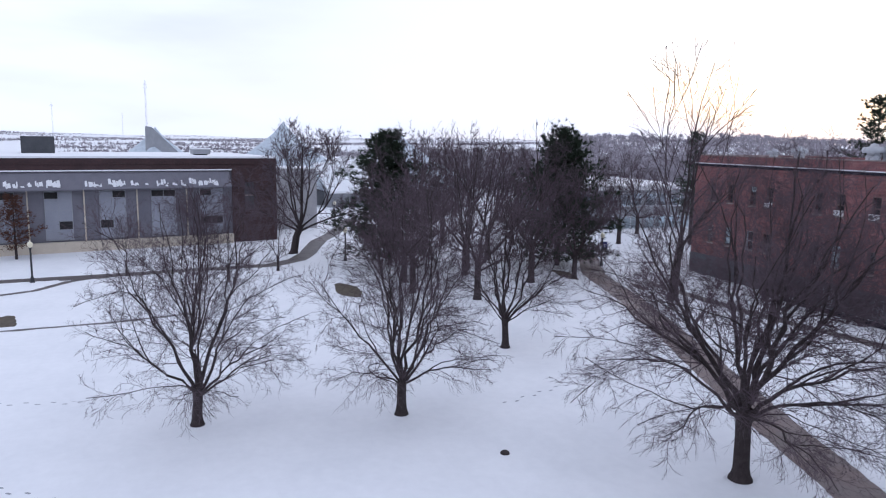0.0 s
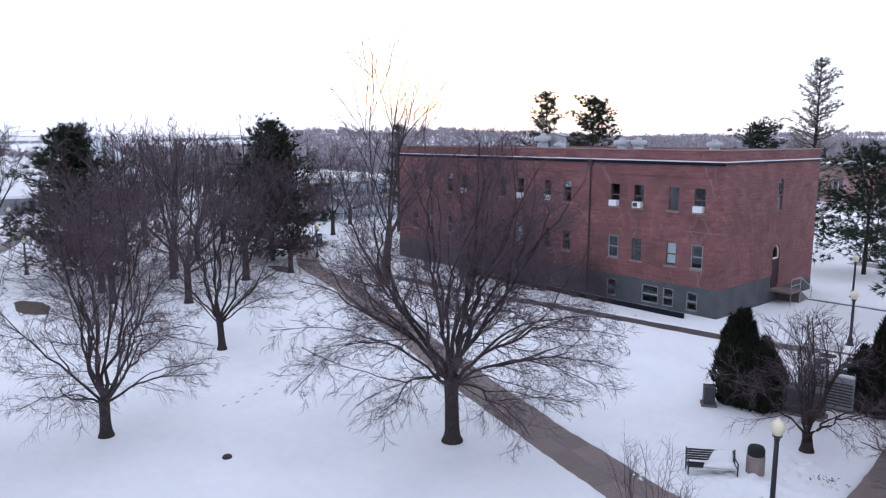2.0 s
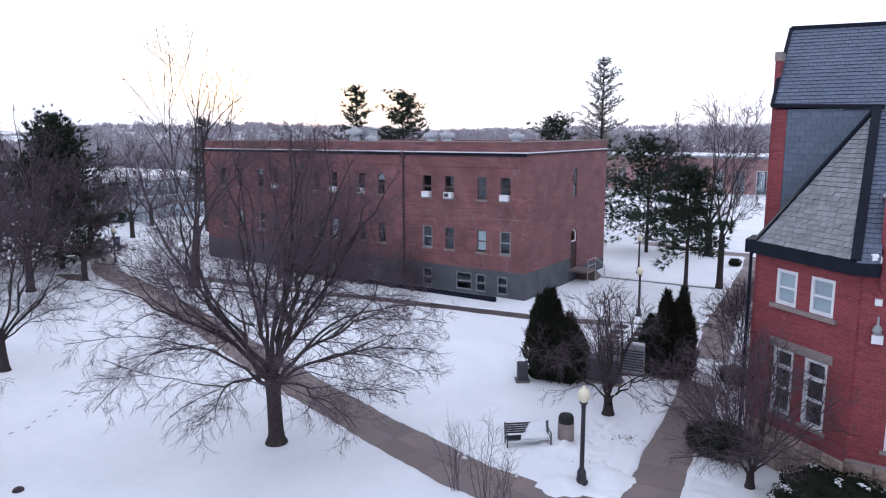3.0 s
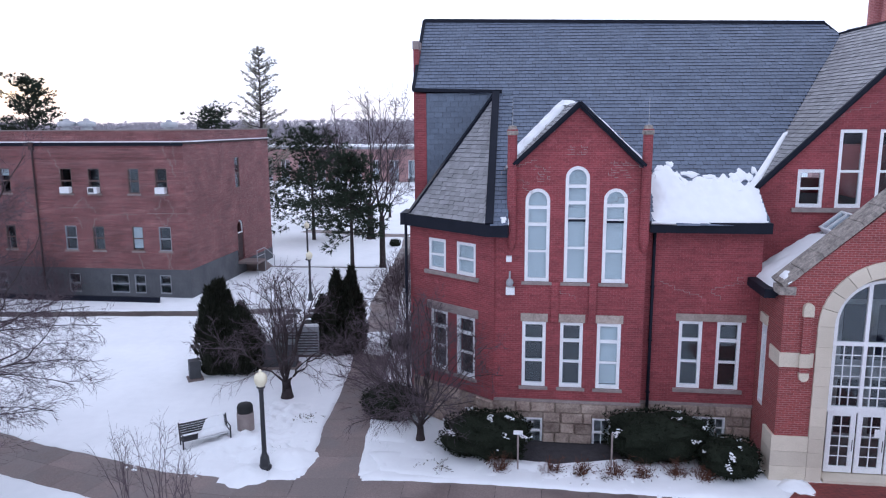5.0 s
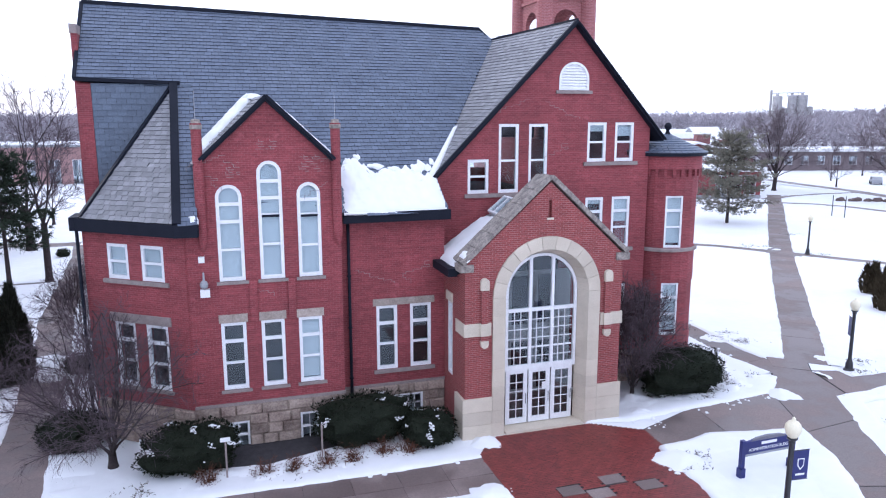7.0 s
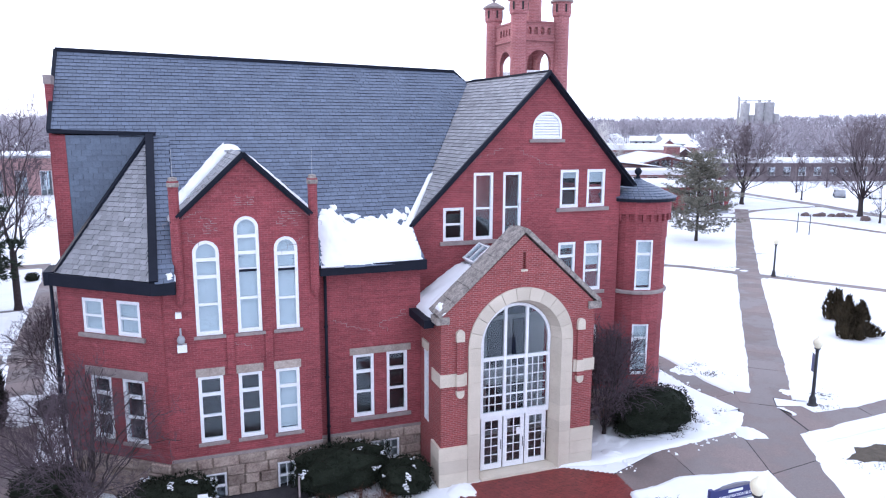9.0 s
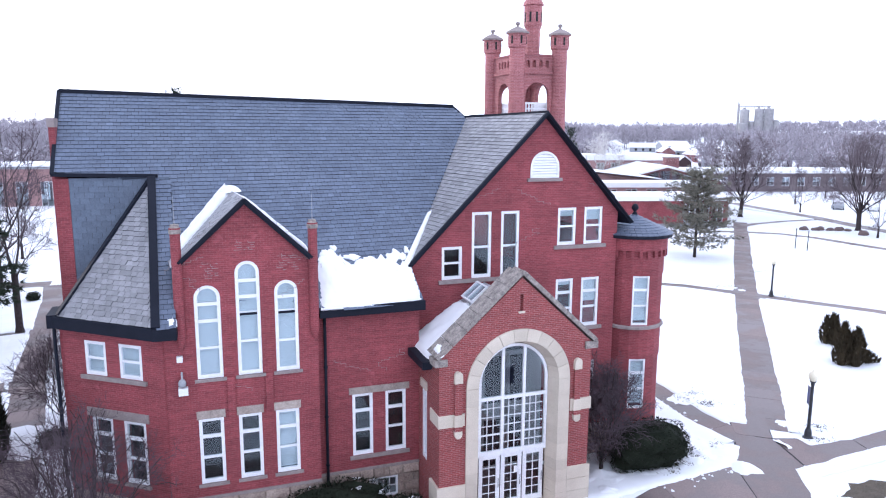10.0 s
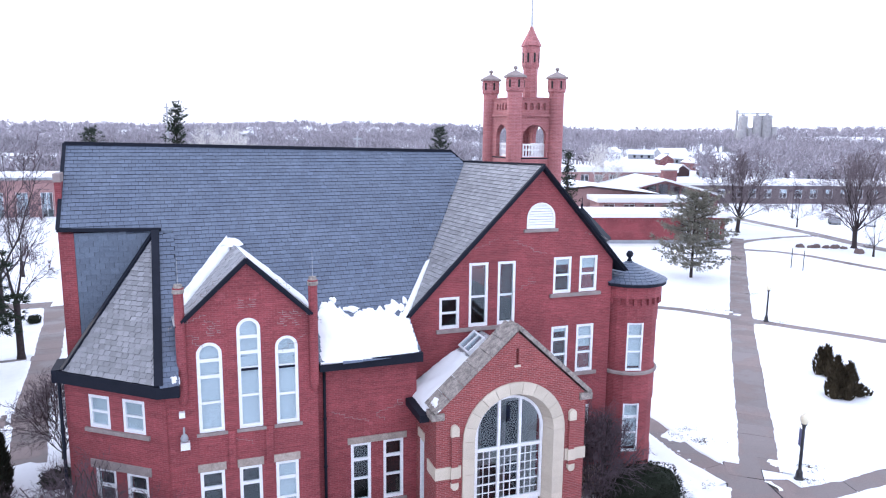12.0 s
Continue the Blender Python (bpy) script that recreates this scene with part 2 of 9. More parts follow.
def glass_mat():
    m = bpy.data.materials.new("window_glass")
    m.use_nodes = True
    nt = m.node_tree
    nt.nodes.clear()
    o = nt.nodes.new("ShaderNodeOutputMaterial")
    t = nt.nodes.new("ShaderNodeBsdfTransparent")
    t.inputs["Color"].default_value = (0.86, 0.9, 0.92, 1)
    gl = nt.nodes.new("ShaderNodeBsdfGlossy")
    gl.inputs["Roughness"].default_value = 0.03
    gl.inputs["Color"].default_value = (0.86, 0.93, 1.0, 1)
    lw = nt.nodes.new("ShaderNodeLayerWeight")
    po = nt.nodes.new("ShaderNodeMath")
    po.operation = 'POWER'
    po.inputs[1].default_value = 4.0
    nt.links.new(lw.outputs["Facing"], po.inputs[0])
    f = nt.nodes.new("ShaderNodeMath")
    f.operation = 'MULTIPLY_ADD'
    f.inputs[1].default_value = 0.6
    f.inputs[2].default_value = 0.05
    nt.links.new(po.outputs[0], f.inputs[0])
    mx = nt.nodes.new("ShaderNodeMixShader")
    nt.links.new(f.outputs[0], mx.inputs[0])
    nt.links.new(t.outputs[0], mx.inputs[1])
    nt.links.new(gl.outputs[0], mx.inputs[2])
    nt.links.new(mx.outputs[0], o.inputs[0])
    return m


GLASS = glass_mat()


# ---- mesh helpers ----
def part(name, bm, material, parent=None, label="", smooth=False):
    me = bpy.data.meshes.new(name)
    if smooth:
        for f in bm.faces:
            f.smooth = True
    bm.to_mesh(me)
    bm.free()
    for m in (material if isinstance(material, (list, tuple)) else (material,)):
        me.materials.append(m)
    ob = new(name, me)
    if parent is not None:
        ob.parent = parent
    if label:
        ob["label"] = label
    return ob


def mesh_ob(name, verts, faces, material, parent=None, smooth=False):
    me = bpy.data.meshes.new(name)
    me.from_pydata(verts, [], faces)
    me.materials.append(material)
    if smooth:
        me.polygons.foreach_set("use_smooth", [True] * len(me.polygons))
    me.update()
    ob = new(name, me)
    if parent is not None:
        ob.parent = parent
    return ob


def share(name, me, m, parent):
    """Another object on the same mesh."""
    ob = new(name, me)
    ob.parent = parent
    ob.matrix_local = m
    return ob


def box(bm, x0, x1, y0, y1, z0, z1, m=None):
    v = [bm.verts.new(p) for p in ((x0, y0, z0), (x1, y0, z0), (x1, y1, z0), (x0, y1, z0), (x0, y0, z1), (x1, y0, z1), (x1, y1, z1), (x0, y1, z1))]
    for f in ((3, 2, 1, 0), (4, 5, 6, 7), (0, 1, 5, 4), (1, 2, 6, 5), (2, 3, 7, 6), (3, 0, 4, 7)):
        bm.faces.new([v[i] for i in f])
    if m is not None:
        bmesh.ops.transform(bm, matrix=m, verts=v)
    return v


def one_box(*a, m=None):
    bm = bmesh.new()
    box(bm, *a, m=m)
    return bm


def prism(bm, base, shift):
    """A solid between a polygon of 3D points and its copy moved by shift."""
    s = Vector(shift)
    a = [bm.verts.new(p) for p in base]
    b = [bm.verts.new(Vector(p) + s) for p in base]
    bm.faces.new(list(reversed(a)))
    bm.faces.new(b)
    n = len(a)
    for i in range(n):
        bm.faces.new((a[i], a[(i + 1) % n], b[(i + 1) % n], b[i]))
    bmesh.ops.recalc_face_normals(bm, faces=bm.faces)


def lathe(bm, profile, n, centre=(0, 0, 0), start=0.0, sweep=2 * math.pi):
    full = sweep > 6.28
    rings = []
    for r, z in profile:
        if r < 1e-5:
            rings.append([bm.verts.new((centre[0], centre[1], centre[2] + z))])
        else:
            k = n if full else n + 1
            rings.append([bm.verts.new((centre[0] + r * math.cos(start + sweep * i / n), centre[1] + r * math.sin(start + sweep * i / n), centre[2] + z)) for i in range(k)])
    for a, b in zip(rings, rings[1:]):
        for i in range(n):
            j = (i + 1) % n if full else i + 1
            q = []
            for v in (a[i % len(a)], a[j % len(a)], b[j % len(b)], b[i % len(b)]):
                if v not in q:
                    q.append(v)
            if len(q) > 2:
                bm.faces.new(q)


def tube(bm, p0, p1, r0, r1=None, n=8):
    r1 = r0 if r1 is None else r1
    p0, p1 = Vector(p0), Vector(p1)
    d = (p1 - p0)
    q = d.to_track_quat('Z', 'Y').to_matrix()
    a = [bm.verts.new(p0 + q @ Vector((r0 * math.cos(6.2832 * i / n), r0 * math.sin(6.2832 * i / n), 0))) for i in range(n)]
    b = [bm.verts.new(p1 + q @ Vector((r1 * math.cos(6.2832 * i / n), r1 * math.sin(6.2832 * i / n), 0))) for i in range(n)]
    for i in range(n):
        bm.faces.new((a[i], a[(i + 1) % n], b[(i + 1) % n], b[i]))
    bm.faces.new(list(reversed(a)))
    bm.faces.new(b)


def rect(x0, x1, z0, z1):
    return [(x0, z0), (x1, z0), (x1, z1), (x0, z1)]


def arched(x0, x1, z0, z1, n=10):
    """A rectangle with a round head that reaches up to z1."""
    r = (x1 - x0) / 2
    c = (x0 + x1) / 2
    s = z1 - r
    return [(x0, z0), (x1, z0)] + [(c + r * math.cos(math.pi * i / n), s + r * math.sin(math.pi * i / n)) for i in range(n + 1)]


def pierced(outline, holes, thick, m=None):
    """A wall in the local x-z plane, thickness towards +y, with openings right through it."""
    bm = bmesh.new()
    loops = []
    for y in (0.0, thick):
        edges = []
        for loop in [outline] + list(holes):
            v = [bm.verts.new((p[0], y, p[1])) for p in loop]
            loops.append(v)
            edges += [bm.edges.new((v[i], v[(i + 1) % len(v)])) for i in range(len(v))]
        bmesh.ops.triangle_fill(bm, use_beauty=True, use_dissolve=False, edges=edges, normal=(0, -1, 0))
    k = len(loops) // 2
    for a, b in zip(loops[:k], loops[k:]):
        for i in range(len(a)):
            j = (i + 1) % len(a)
            bm.faces.new((a[i], a[j], b[j], b[i]))
    bmesh.ops.recalc_face_normals(bm, faces=bm.faces)
    if m is not None:
        bmesh.ops.transform(bm, matrix=m, verts=bm.verts)
    return bm


def empty(name, label, category, group="", kind=""):
    return tagged(new(name), label, category, group, kind)


def sash_window(parent, m, w, h, cuts=(0.36, 0.73), arch=False, blind=0.0, sill=True, lintel=False, jamb=0.12, muntin=None, frame_mat=None, deep=0.14, sill_mat=None):
    """A painted window in an opening w by h. Local x along the wall, y inwards, z up from the sill. cuts: rails as parts of the height."""
    bm = bmesh.new()
    y0, y1 = 0.02, deep
    fm = frame_mat or WHITE
    if arch:
        outer = arched(0.004, w - 0.004, 0.004, h - 0.004, 14)
        inner = arched(jamb, w - jamb, jamb + 0.02, h - jamb, 14)
        f = pierced(outer, [inner], y1 - y0)
        bmesh.ops.translate(f, vec=(0, y0, 0), verts=f.verts)
        me = bpy.data.meshes.new("tmp")
        f.to_mesh(me)
        f.free()
        bm.from_mesh(me)
        bpy.data.meshes.remove(me)
    else:
        bm.free()
        bm = pierced(rect(0.004, w - 0.004, 0.004, h - 0.004), [rect(jamb, w - jamb, jamb + 0.02, h - jamb)], y1 - y0)
        bmesh.ops.translate(bm, vec=(0, y0, 0), verts=bm.verts)
    win = part("window", bm, fm, parent)
    win.matrix_local = m
    for c in cuts:
        t = 0.12 if c > 0.6 else 0.085
        part("rail", one_box(jamb - 0.01, w - jamb + 0.01, y0 + 0.012, y1 - 0.012, c * h - t / 2, c * h + t / 2), fm, win)
    if muntin:
        nx, nz = muntin
        for i in range(1, nx):
            x = jamb + (w - 2 * jamb) * i / nx
            part("muntin", one_box(x - 0.015, x + 0.015, y0 + 0.03, y1 - 0.03, jamb, h - jamb), fm, win)
        for i in range(1, nz):
            z = jamb + (h - 2 * jamb) * i / nz
            part("muntin", one_box(jamb, w - jamb, y0 + 0.033, y1 - 0.033, z - 0.015, z + 0.015), fm, win)
    edges = [jamb] + [c * h for c in cuts] + [h - jamb]
    for i, (a, b) in enumerate(zip(edges, edges[1:])):
        if arch and i == len(edges) - 2:
            g = bmesh.new()
            prism(g, [(x, 0.09, z) for x, z in arched(jamb - 0.008, w - jamb + 0.008, a, b + 0.008, 12)], (0, 0.012, 0))
        else:
            g = one_box(jamb - 0.008, w - jamb + 0.008, 0.09 - 0.015 * (i % 2), 0.102 - 0.015 * (i % 2), a, b)
        p = part("pane", g, GLASS, win)
        p.visible_shadow = False
    if blind:
        z0 = h - 0.05 - blind * (h - 0.15)
        if arch:
            g = bmesh.new()
            prism(g, [(x, 0.145, z) for x, z in arched(0.05, w - 0.05, z0, h - 0.05, 12)], (0, 0.012, 0))
        else:
            g = one_box(0.03, w - 0.03, 0.145, 0.157, z0, h - 0.03)
        part("blind", g, BLIND, win, "pale drawn window shade")
    if sill:
        part("sill", one_box(-0.1, w + 0.1, -0.08, 0.05, -0.11, 0.0), sill_mat or SILL, win, "weathered stone sill")
    if lintel:
        part("lintel", one_box(-0.06, w + 0.06, -0.035, 0.05, h, h + 0.30), LINTEL, win, "weathered limestone lintel")
    return win


# ---- ground ----
def ground_height(x, y):
    """Level round the halls, rolling farmland beyond."""
    d = math.hypot(x, y + 10)
    t = min(1.0, max(0.0, (d - 130) / 900.0))
    h = noise.noise(Vector((x * 0.0016, y * 0.0016, 3.1))) * 16 + noise.noise(Vector((x * 0.005, y * 0.005, 1.7))) * 5
    dip = -5.0 * min(1.0, max(0.0, (d - 128) / 160.0))
    return dip + t * (h + 15.0) + min(1.0, max(0.0, (d - 1200) / 2500.0)) * 5.0


def ground():
    verts, faces = [], []
    radii = [0.0, 6, 12, 18, 25, 32, 40, 50, 60, 72, 85, 100, 118, 140, 165, 195, 230, 275, 330, 400, 480, 580, 700, 850, 1050, 1300, 1600, 2000, 2500, 3200, 4200]
    n = 144
    verts.append((0, -10, 0))
    for r in radii[1:]:
        for i in range(n):
            a = 2 * math.pi * i / n
            x, y = r * math.cos(a), -10 + r * math.sin(a)
            verts.append((x, y, ground_height(x, y)))
    for i in range(n):
        faces.append((0, 1 + i, 1 + (i + 1) % n))
    for k in range(len(radii) - 2):
        a, b = 1 + k * n, 1 + (k + 1) * n
        for i in range(n):
            j = (i + 1) % n
            faces.append((a + i, b + i, b + j, a + j))
    g = mesh_ob("ground", verts, faces, SNOW, smooth=True)
    tagged(g, "lawn and farmland under a sheet of snow", "ground", kind="structure")


ground()


# ---- roof coverings and snow ----
def row_span(poly, v):
    xs = []
    for (u0, v0), (u1, v1) in zip(poly, poly[1:] + poly[:1]):
        if (v0 <= v < v1) or (v1 <= v < v0):
            xs.append(u0 + (u1 - u0) * (v - v0) / (v1 - v0))
    return (min(xs), max(xs)) if len(xs) > 1 else None


def slates(parent, corner, along, up, poly, width, course, material, rng, singles=0, name="slating"):
    """Lapped slates over a flat polygon (u along, v up the slope): the lowest few as pieces, the rest joined."""
    o, a, b = Vector(corner), Vector(along).normalized(), Vector(up).normalized()
    n = a.cross(b).normalized()
    if n.z < 0:
        n = -n
    verts, faces = [], []
    vmax = max(p[1] for p in poly)
    v = min(p[1] for p in poly)
    row = 0
    piece = None
    while v < vmax - 0.02:
        s = row_span(poly, min(v + course * 0.5, vmax - 0.01))
        if s:
            u = s[0] - width * (0.5 if row % 2 else 0.0) - rng.random() * 0.03
            while u < s[1]:
                u0, u1 = max(u + 0.005, s[0]), min(u + width - 0.005, s[1])
                if u1 - u0 > 0.05:
                    lift = 0.024 + rng.random() * 0.014
                    jog = (rng.random() - 0.5) * 0.016
                    if singles > 0 and u1 - u0 > width * 0.9:
                        if piece is None:
                            bm = bmesh.new()
                            box(bm, 0, width - 0.008, 0, course * 1.15, -0.012, 0.004)
                            piece = bpy.data.meshes.new("slate")
                            bm.to_mesh(piece)
                            bm.free()
                            piece.materials.append(material)
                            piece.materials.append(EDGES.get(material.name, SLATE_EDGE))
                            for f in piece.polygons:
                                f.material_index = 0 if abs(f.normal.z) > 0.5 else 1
                        m = Matrix((a, b, n)).transposed().to_4x4()
                        m.translation = o + a * u0 + b * (v + jog) + n * (lift + 0.008)
                        share("slate", piece, m @ pose(0, 0, 0, -4.0), parent)
                        singles -= 1
                    else:
                        k = len(verts)
                        for uu, vv, hh in ((u0, v + jog, 0.0), (u1, v + jog, 0.0), (u1, v + jog, lift), (u0, v + jog, lift), (u1, min(v + course * 1.1, vmax), 0.006), (u0, min(v + course * 1.1, vmax), 0.006)):
                            verts.append(o + a * uu + b * vv + n * hh)
                        faces += [(k, k + 1, k + 2, k + 3), (k + 3, k + 2, k + 4, k + 5), (k, k + 3, k + 5), (k + 1, k + 4, k + 2)]
                u += width
        v += course
        row += 1
    ob = mesh_ob(name, [tuple(p) for p in verts], faces, material, parent)
    # fronts and sides take the dark tone that stands for shade
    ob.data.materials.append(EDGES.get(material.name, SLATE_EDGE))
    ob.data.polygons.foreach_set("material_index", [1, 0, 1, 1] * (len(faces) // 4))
    ob["kind"] = "stuff"
    return ob


def slope_poly(parent, pts, material, rng, width=0.28, course=0.2, singles=0, base_mat=None, name="roof", thick=0.14):
    """A roof plane from its 3D outline (first edge along the eave): a slab below and slates on it."""
    p = [Vector(q) for q in pts]
    n = Vector((0, 0, 0))
    for i in range(1, len(p) - 1):
        n += (p[i] - p[0]).cross(p[i + 1] - p[0])
    n.normalize()
    if n.z < 0:
        n = -n
    a = Vector((0, 0, 1)).cross(n).normalized()
    b = n.cross(a)
    low = min(p, key=lambda q: q.z)
    bm = bmesh.new()
    prism(bm, [tuple(q - n * 0.004) for q in p], tuple(-n * thick))
    slab = part(name, bm, base_mat or GUTTER, parent)
    poly = [((q - low).dot(a), (q - low).dot(b)) for q in p]
    slates(slab, low, a, b, poly, width, course, material, rng, singles)
    return slab


def snow_quad(parent, corners, thick, rng, nu=30, nv=14, jag=0.25, name="snow_patch", sides=(1, 1, 1, 1)):
    """A pillow of snow over four corners (order round the outline), ragged along its edges."""
    c = [Vector(q) for q in corners]
    n = (c[1] - c[0]).cross(c[3] - c[0]).normalized()
    if n.z < 0:
        n = -n
    off = Vector((rng.random() * 50, rng.random() * 50, 0))
    verts, faces = [], []
    for j in range(nv + 1):
        for i in range(nu + 1):
            s, t = i / nu, j / nv
            p = (c[0] * (1 - s) + c[1] * s) * (1 - t) + (c[3] * (1 - s) + c[2] * s) * t
            e = 1.0
            for k, d in enumerate((t, 1 - s, 1 - t, s)):
                if sides[k]:
                    e *= 1 - max(0.0, 1 - d / 0.13) ** 2
            w = noise.noise(p * 1.7 + off) * jag
            if t > 0.5 and jag:
                w += noise.noise(p * 3.9 + off) * jag * 0.7 + noise.noise(p * 9 + off) * jag * 0.2
                p = p + (c[3] - c[0]) * (w * (t - 0.5) * 1.5)
            hump = noise.noise(p * 2.6 + off) * 0.35 + noise.noise(p * 7 + off) * 0.12
            verts.append(tuple(p + n * (0.012 + thick * max(0.0, e) * (0.8 + hump))))
    for j in range(nv):
        for i in range(nu):
            k = j * (nu + 1) + i
            faces.append((k, k + 1, k + nu + 2, k + nu + 1))
    # close the rim down to the roof
    ring = [i for i in range(nu + 1)] + [j * (nu + 1) + nu for j in range(1, nv + 1)] + [nv * (nu + 1) + i for i in range(nu - 1, -1, -1)] + [j * (nu + 1) for j in range(nv - 1, 0, -1)]
    base = len(verts)
    for r in ring:
        verts.append(tuple(Vector(verts[r]) - n * (0.02 + thick * 0.25)))
    m = len(ring)
    for i in range(m):
        faces.append((ring[i], ring[(i + 1) % m], base + (i + 1) % m, base + i))
    return mesh_ob(name, verts, faces, SNOW, parent, smooth=True)


def snow_blob(parent, c, a, b, ra, rb, thick, rng, name="snow_patch"):
    """A small ragged cake of snow on a slope, spread along a and b."""
    n = a.cross(b).normalized()
    off = rng.random() * 40
    verts, faces = [tuple(c + n * thick)], []
    m, rings = 22, 4
    for j in range(1, rings + 1):
        t = j / rings
        for i in range(m):
            g = 6.2832 * i / m
            e = 1 + 0.55 * noise.noise(Vector((math.cos(g) * 1.2, math.sin(g) * 1.2, off))) + 0.3 * noise.noise(Vector((math.cos(g) * 3.1, math.sin(g) * 3.1, off + 5)))
            verts.append(tuple(c + a * (math.cos(g) * ra * t * e) + b * (math.sin(g) * rb * t * e) + n * (thick * (1 - t ** 3) + 0.012)))
    faces += [(0, 1 + i, 1 + (i + 1) % m) for i in range(m)]
    for j in range(rings - 1):
        for i in range(m):
            p, q = 1 + j * m, 1 + (j + 1) * m
            faces.append((p + i, q + i, q + (i + 1) % m, p + (i + 1) % m))
    return mesh_ob(name, verts, faces, SNOW, parent, smooth=True)


def edge_trim(parent, p, q, size, material, name="flashing", lift=0.0):
    """A square strip from p to q."""
    p, q = Vector(p), Vector(q)
    d = q - p
    m = d.to_track_quat('X', 'Z').to_matrix().to_4x4()
    m.translation = p
    bm = one_box(0, d.length, -size / 2, size / 2, lift - size * 0.25, lift + size * 0.4, m=m)
    return part(name, bm, material, parent)


# ---- administration building ----
def ashlar(parent, m, length, z0, z1, rng, holes=(), rows=5, depth=0.09):
    """Rock-faced stone blocks laid in courses along local x, each a piece of its own."""
    h = (z1 - z0) / rows
    for r in range(rows):
        x = 0.0
        while x < length - 0.05:
            w = min(0.42 + rng.random() * 0.55, length - x)
            if length - x - w < 0.25:
                w = length - x
            zz = z0 + r * h
            spans = [(x, x + w)]
            for hx0, hx1, hz0, hz1 in holes:
                if zz < hz1 - 0.02 and zz + h > hz0 + 0.02:
                    out = []
                    for a, b in spans:
                        if b <= hx0 or a >= hx1:
                            out.append((a, b))
                        else:
                            if hx0 - a > 0.06:
                                out.append((a, hx0))
                            if b - hx1 > 0.06:
                                out.append((hx1, b))
                    spans = out
            for a, b in spans:
                bm = bmesh.new()
                g = 0.008
                d = depth * (0.6 + rng.random() * 0.5)
                xs = [a + g, a + 0.05, (a + b) / 2, b - 0.05, b - g]
                zs = [zz + g, zz + 0.05, zz + h / 2, zz + h - 0.05, zz + h - g]
                grid = [[bm.verts.new((xx, -0.02 - (d * (0.75 + rng.random() * 0.5) if 0 < i < 4 and 0 < j < 4 else 0.0), zq)) for i, xx in enumerate(xs)] for j, zq in enumerate(zs)]
                for j in range(4):
                    for i in range(4):
                        bm.faces.new((grid[j][i], grid[j][i + 1], grid[j + 1][i + 1], grid[j + 1][i]))
                ob = part("stone", bm, STONE, parent)
                ob.matrix_local = m
            x += w
    return


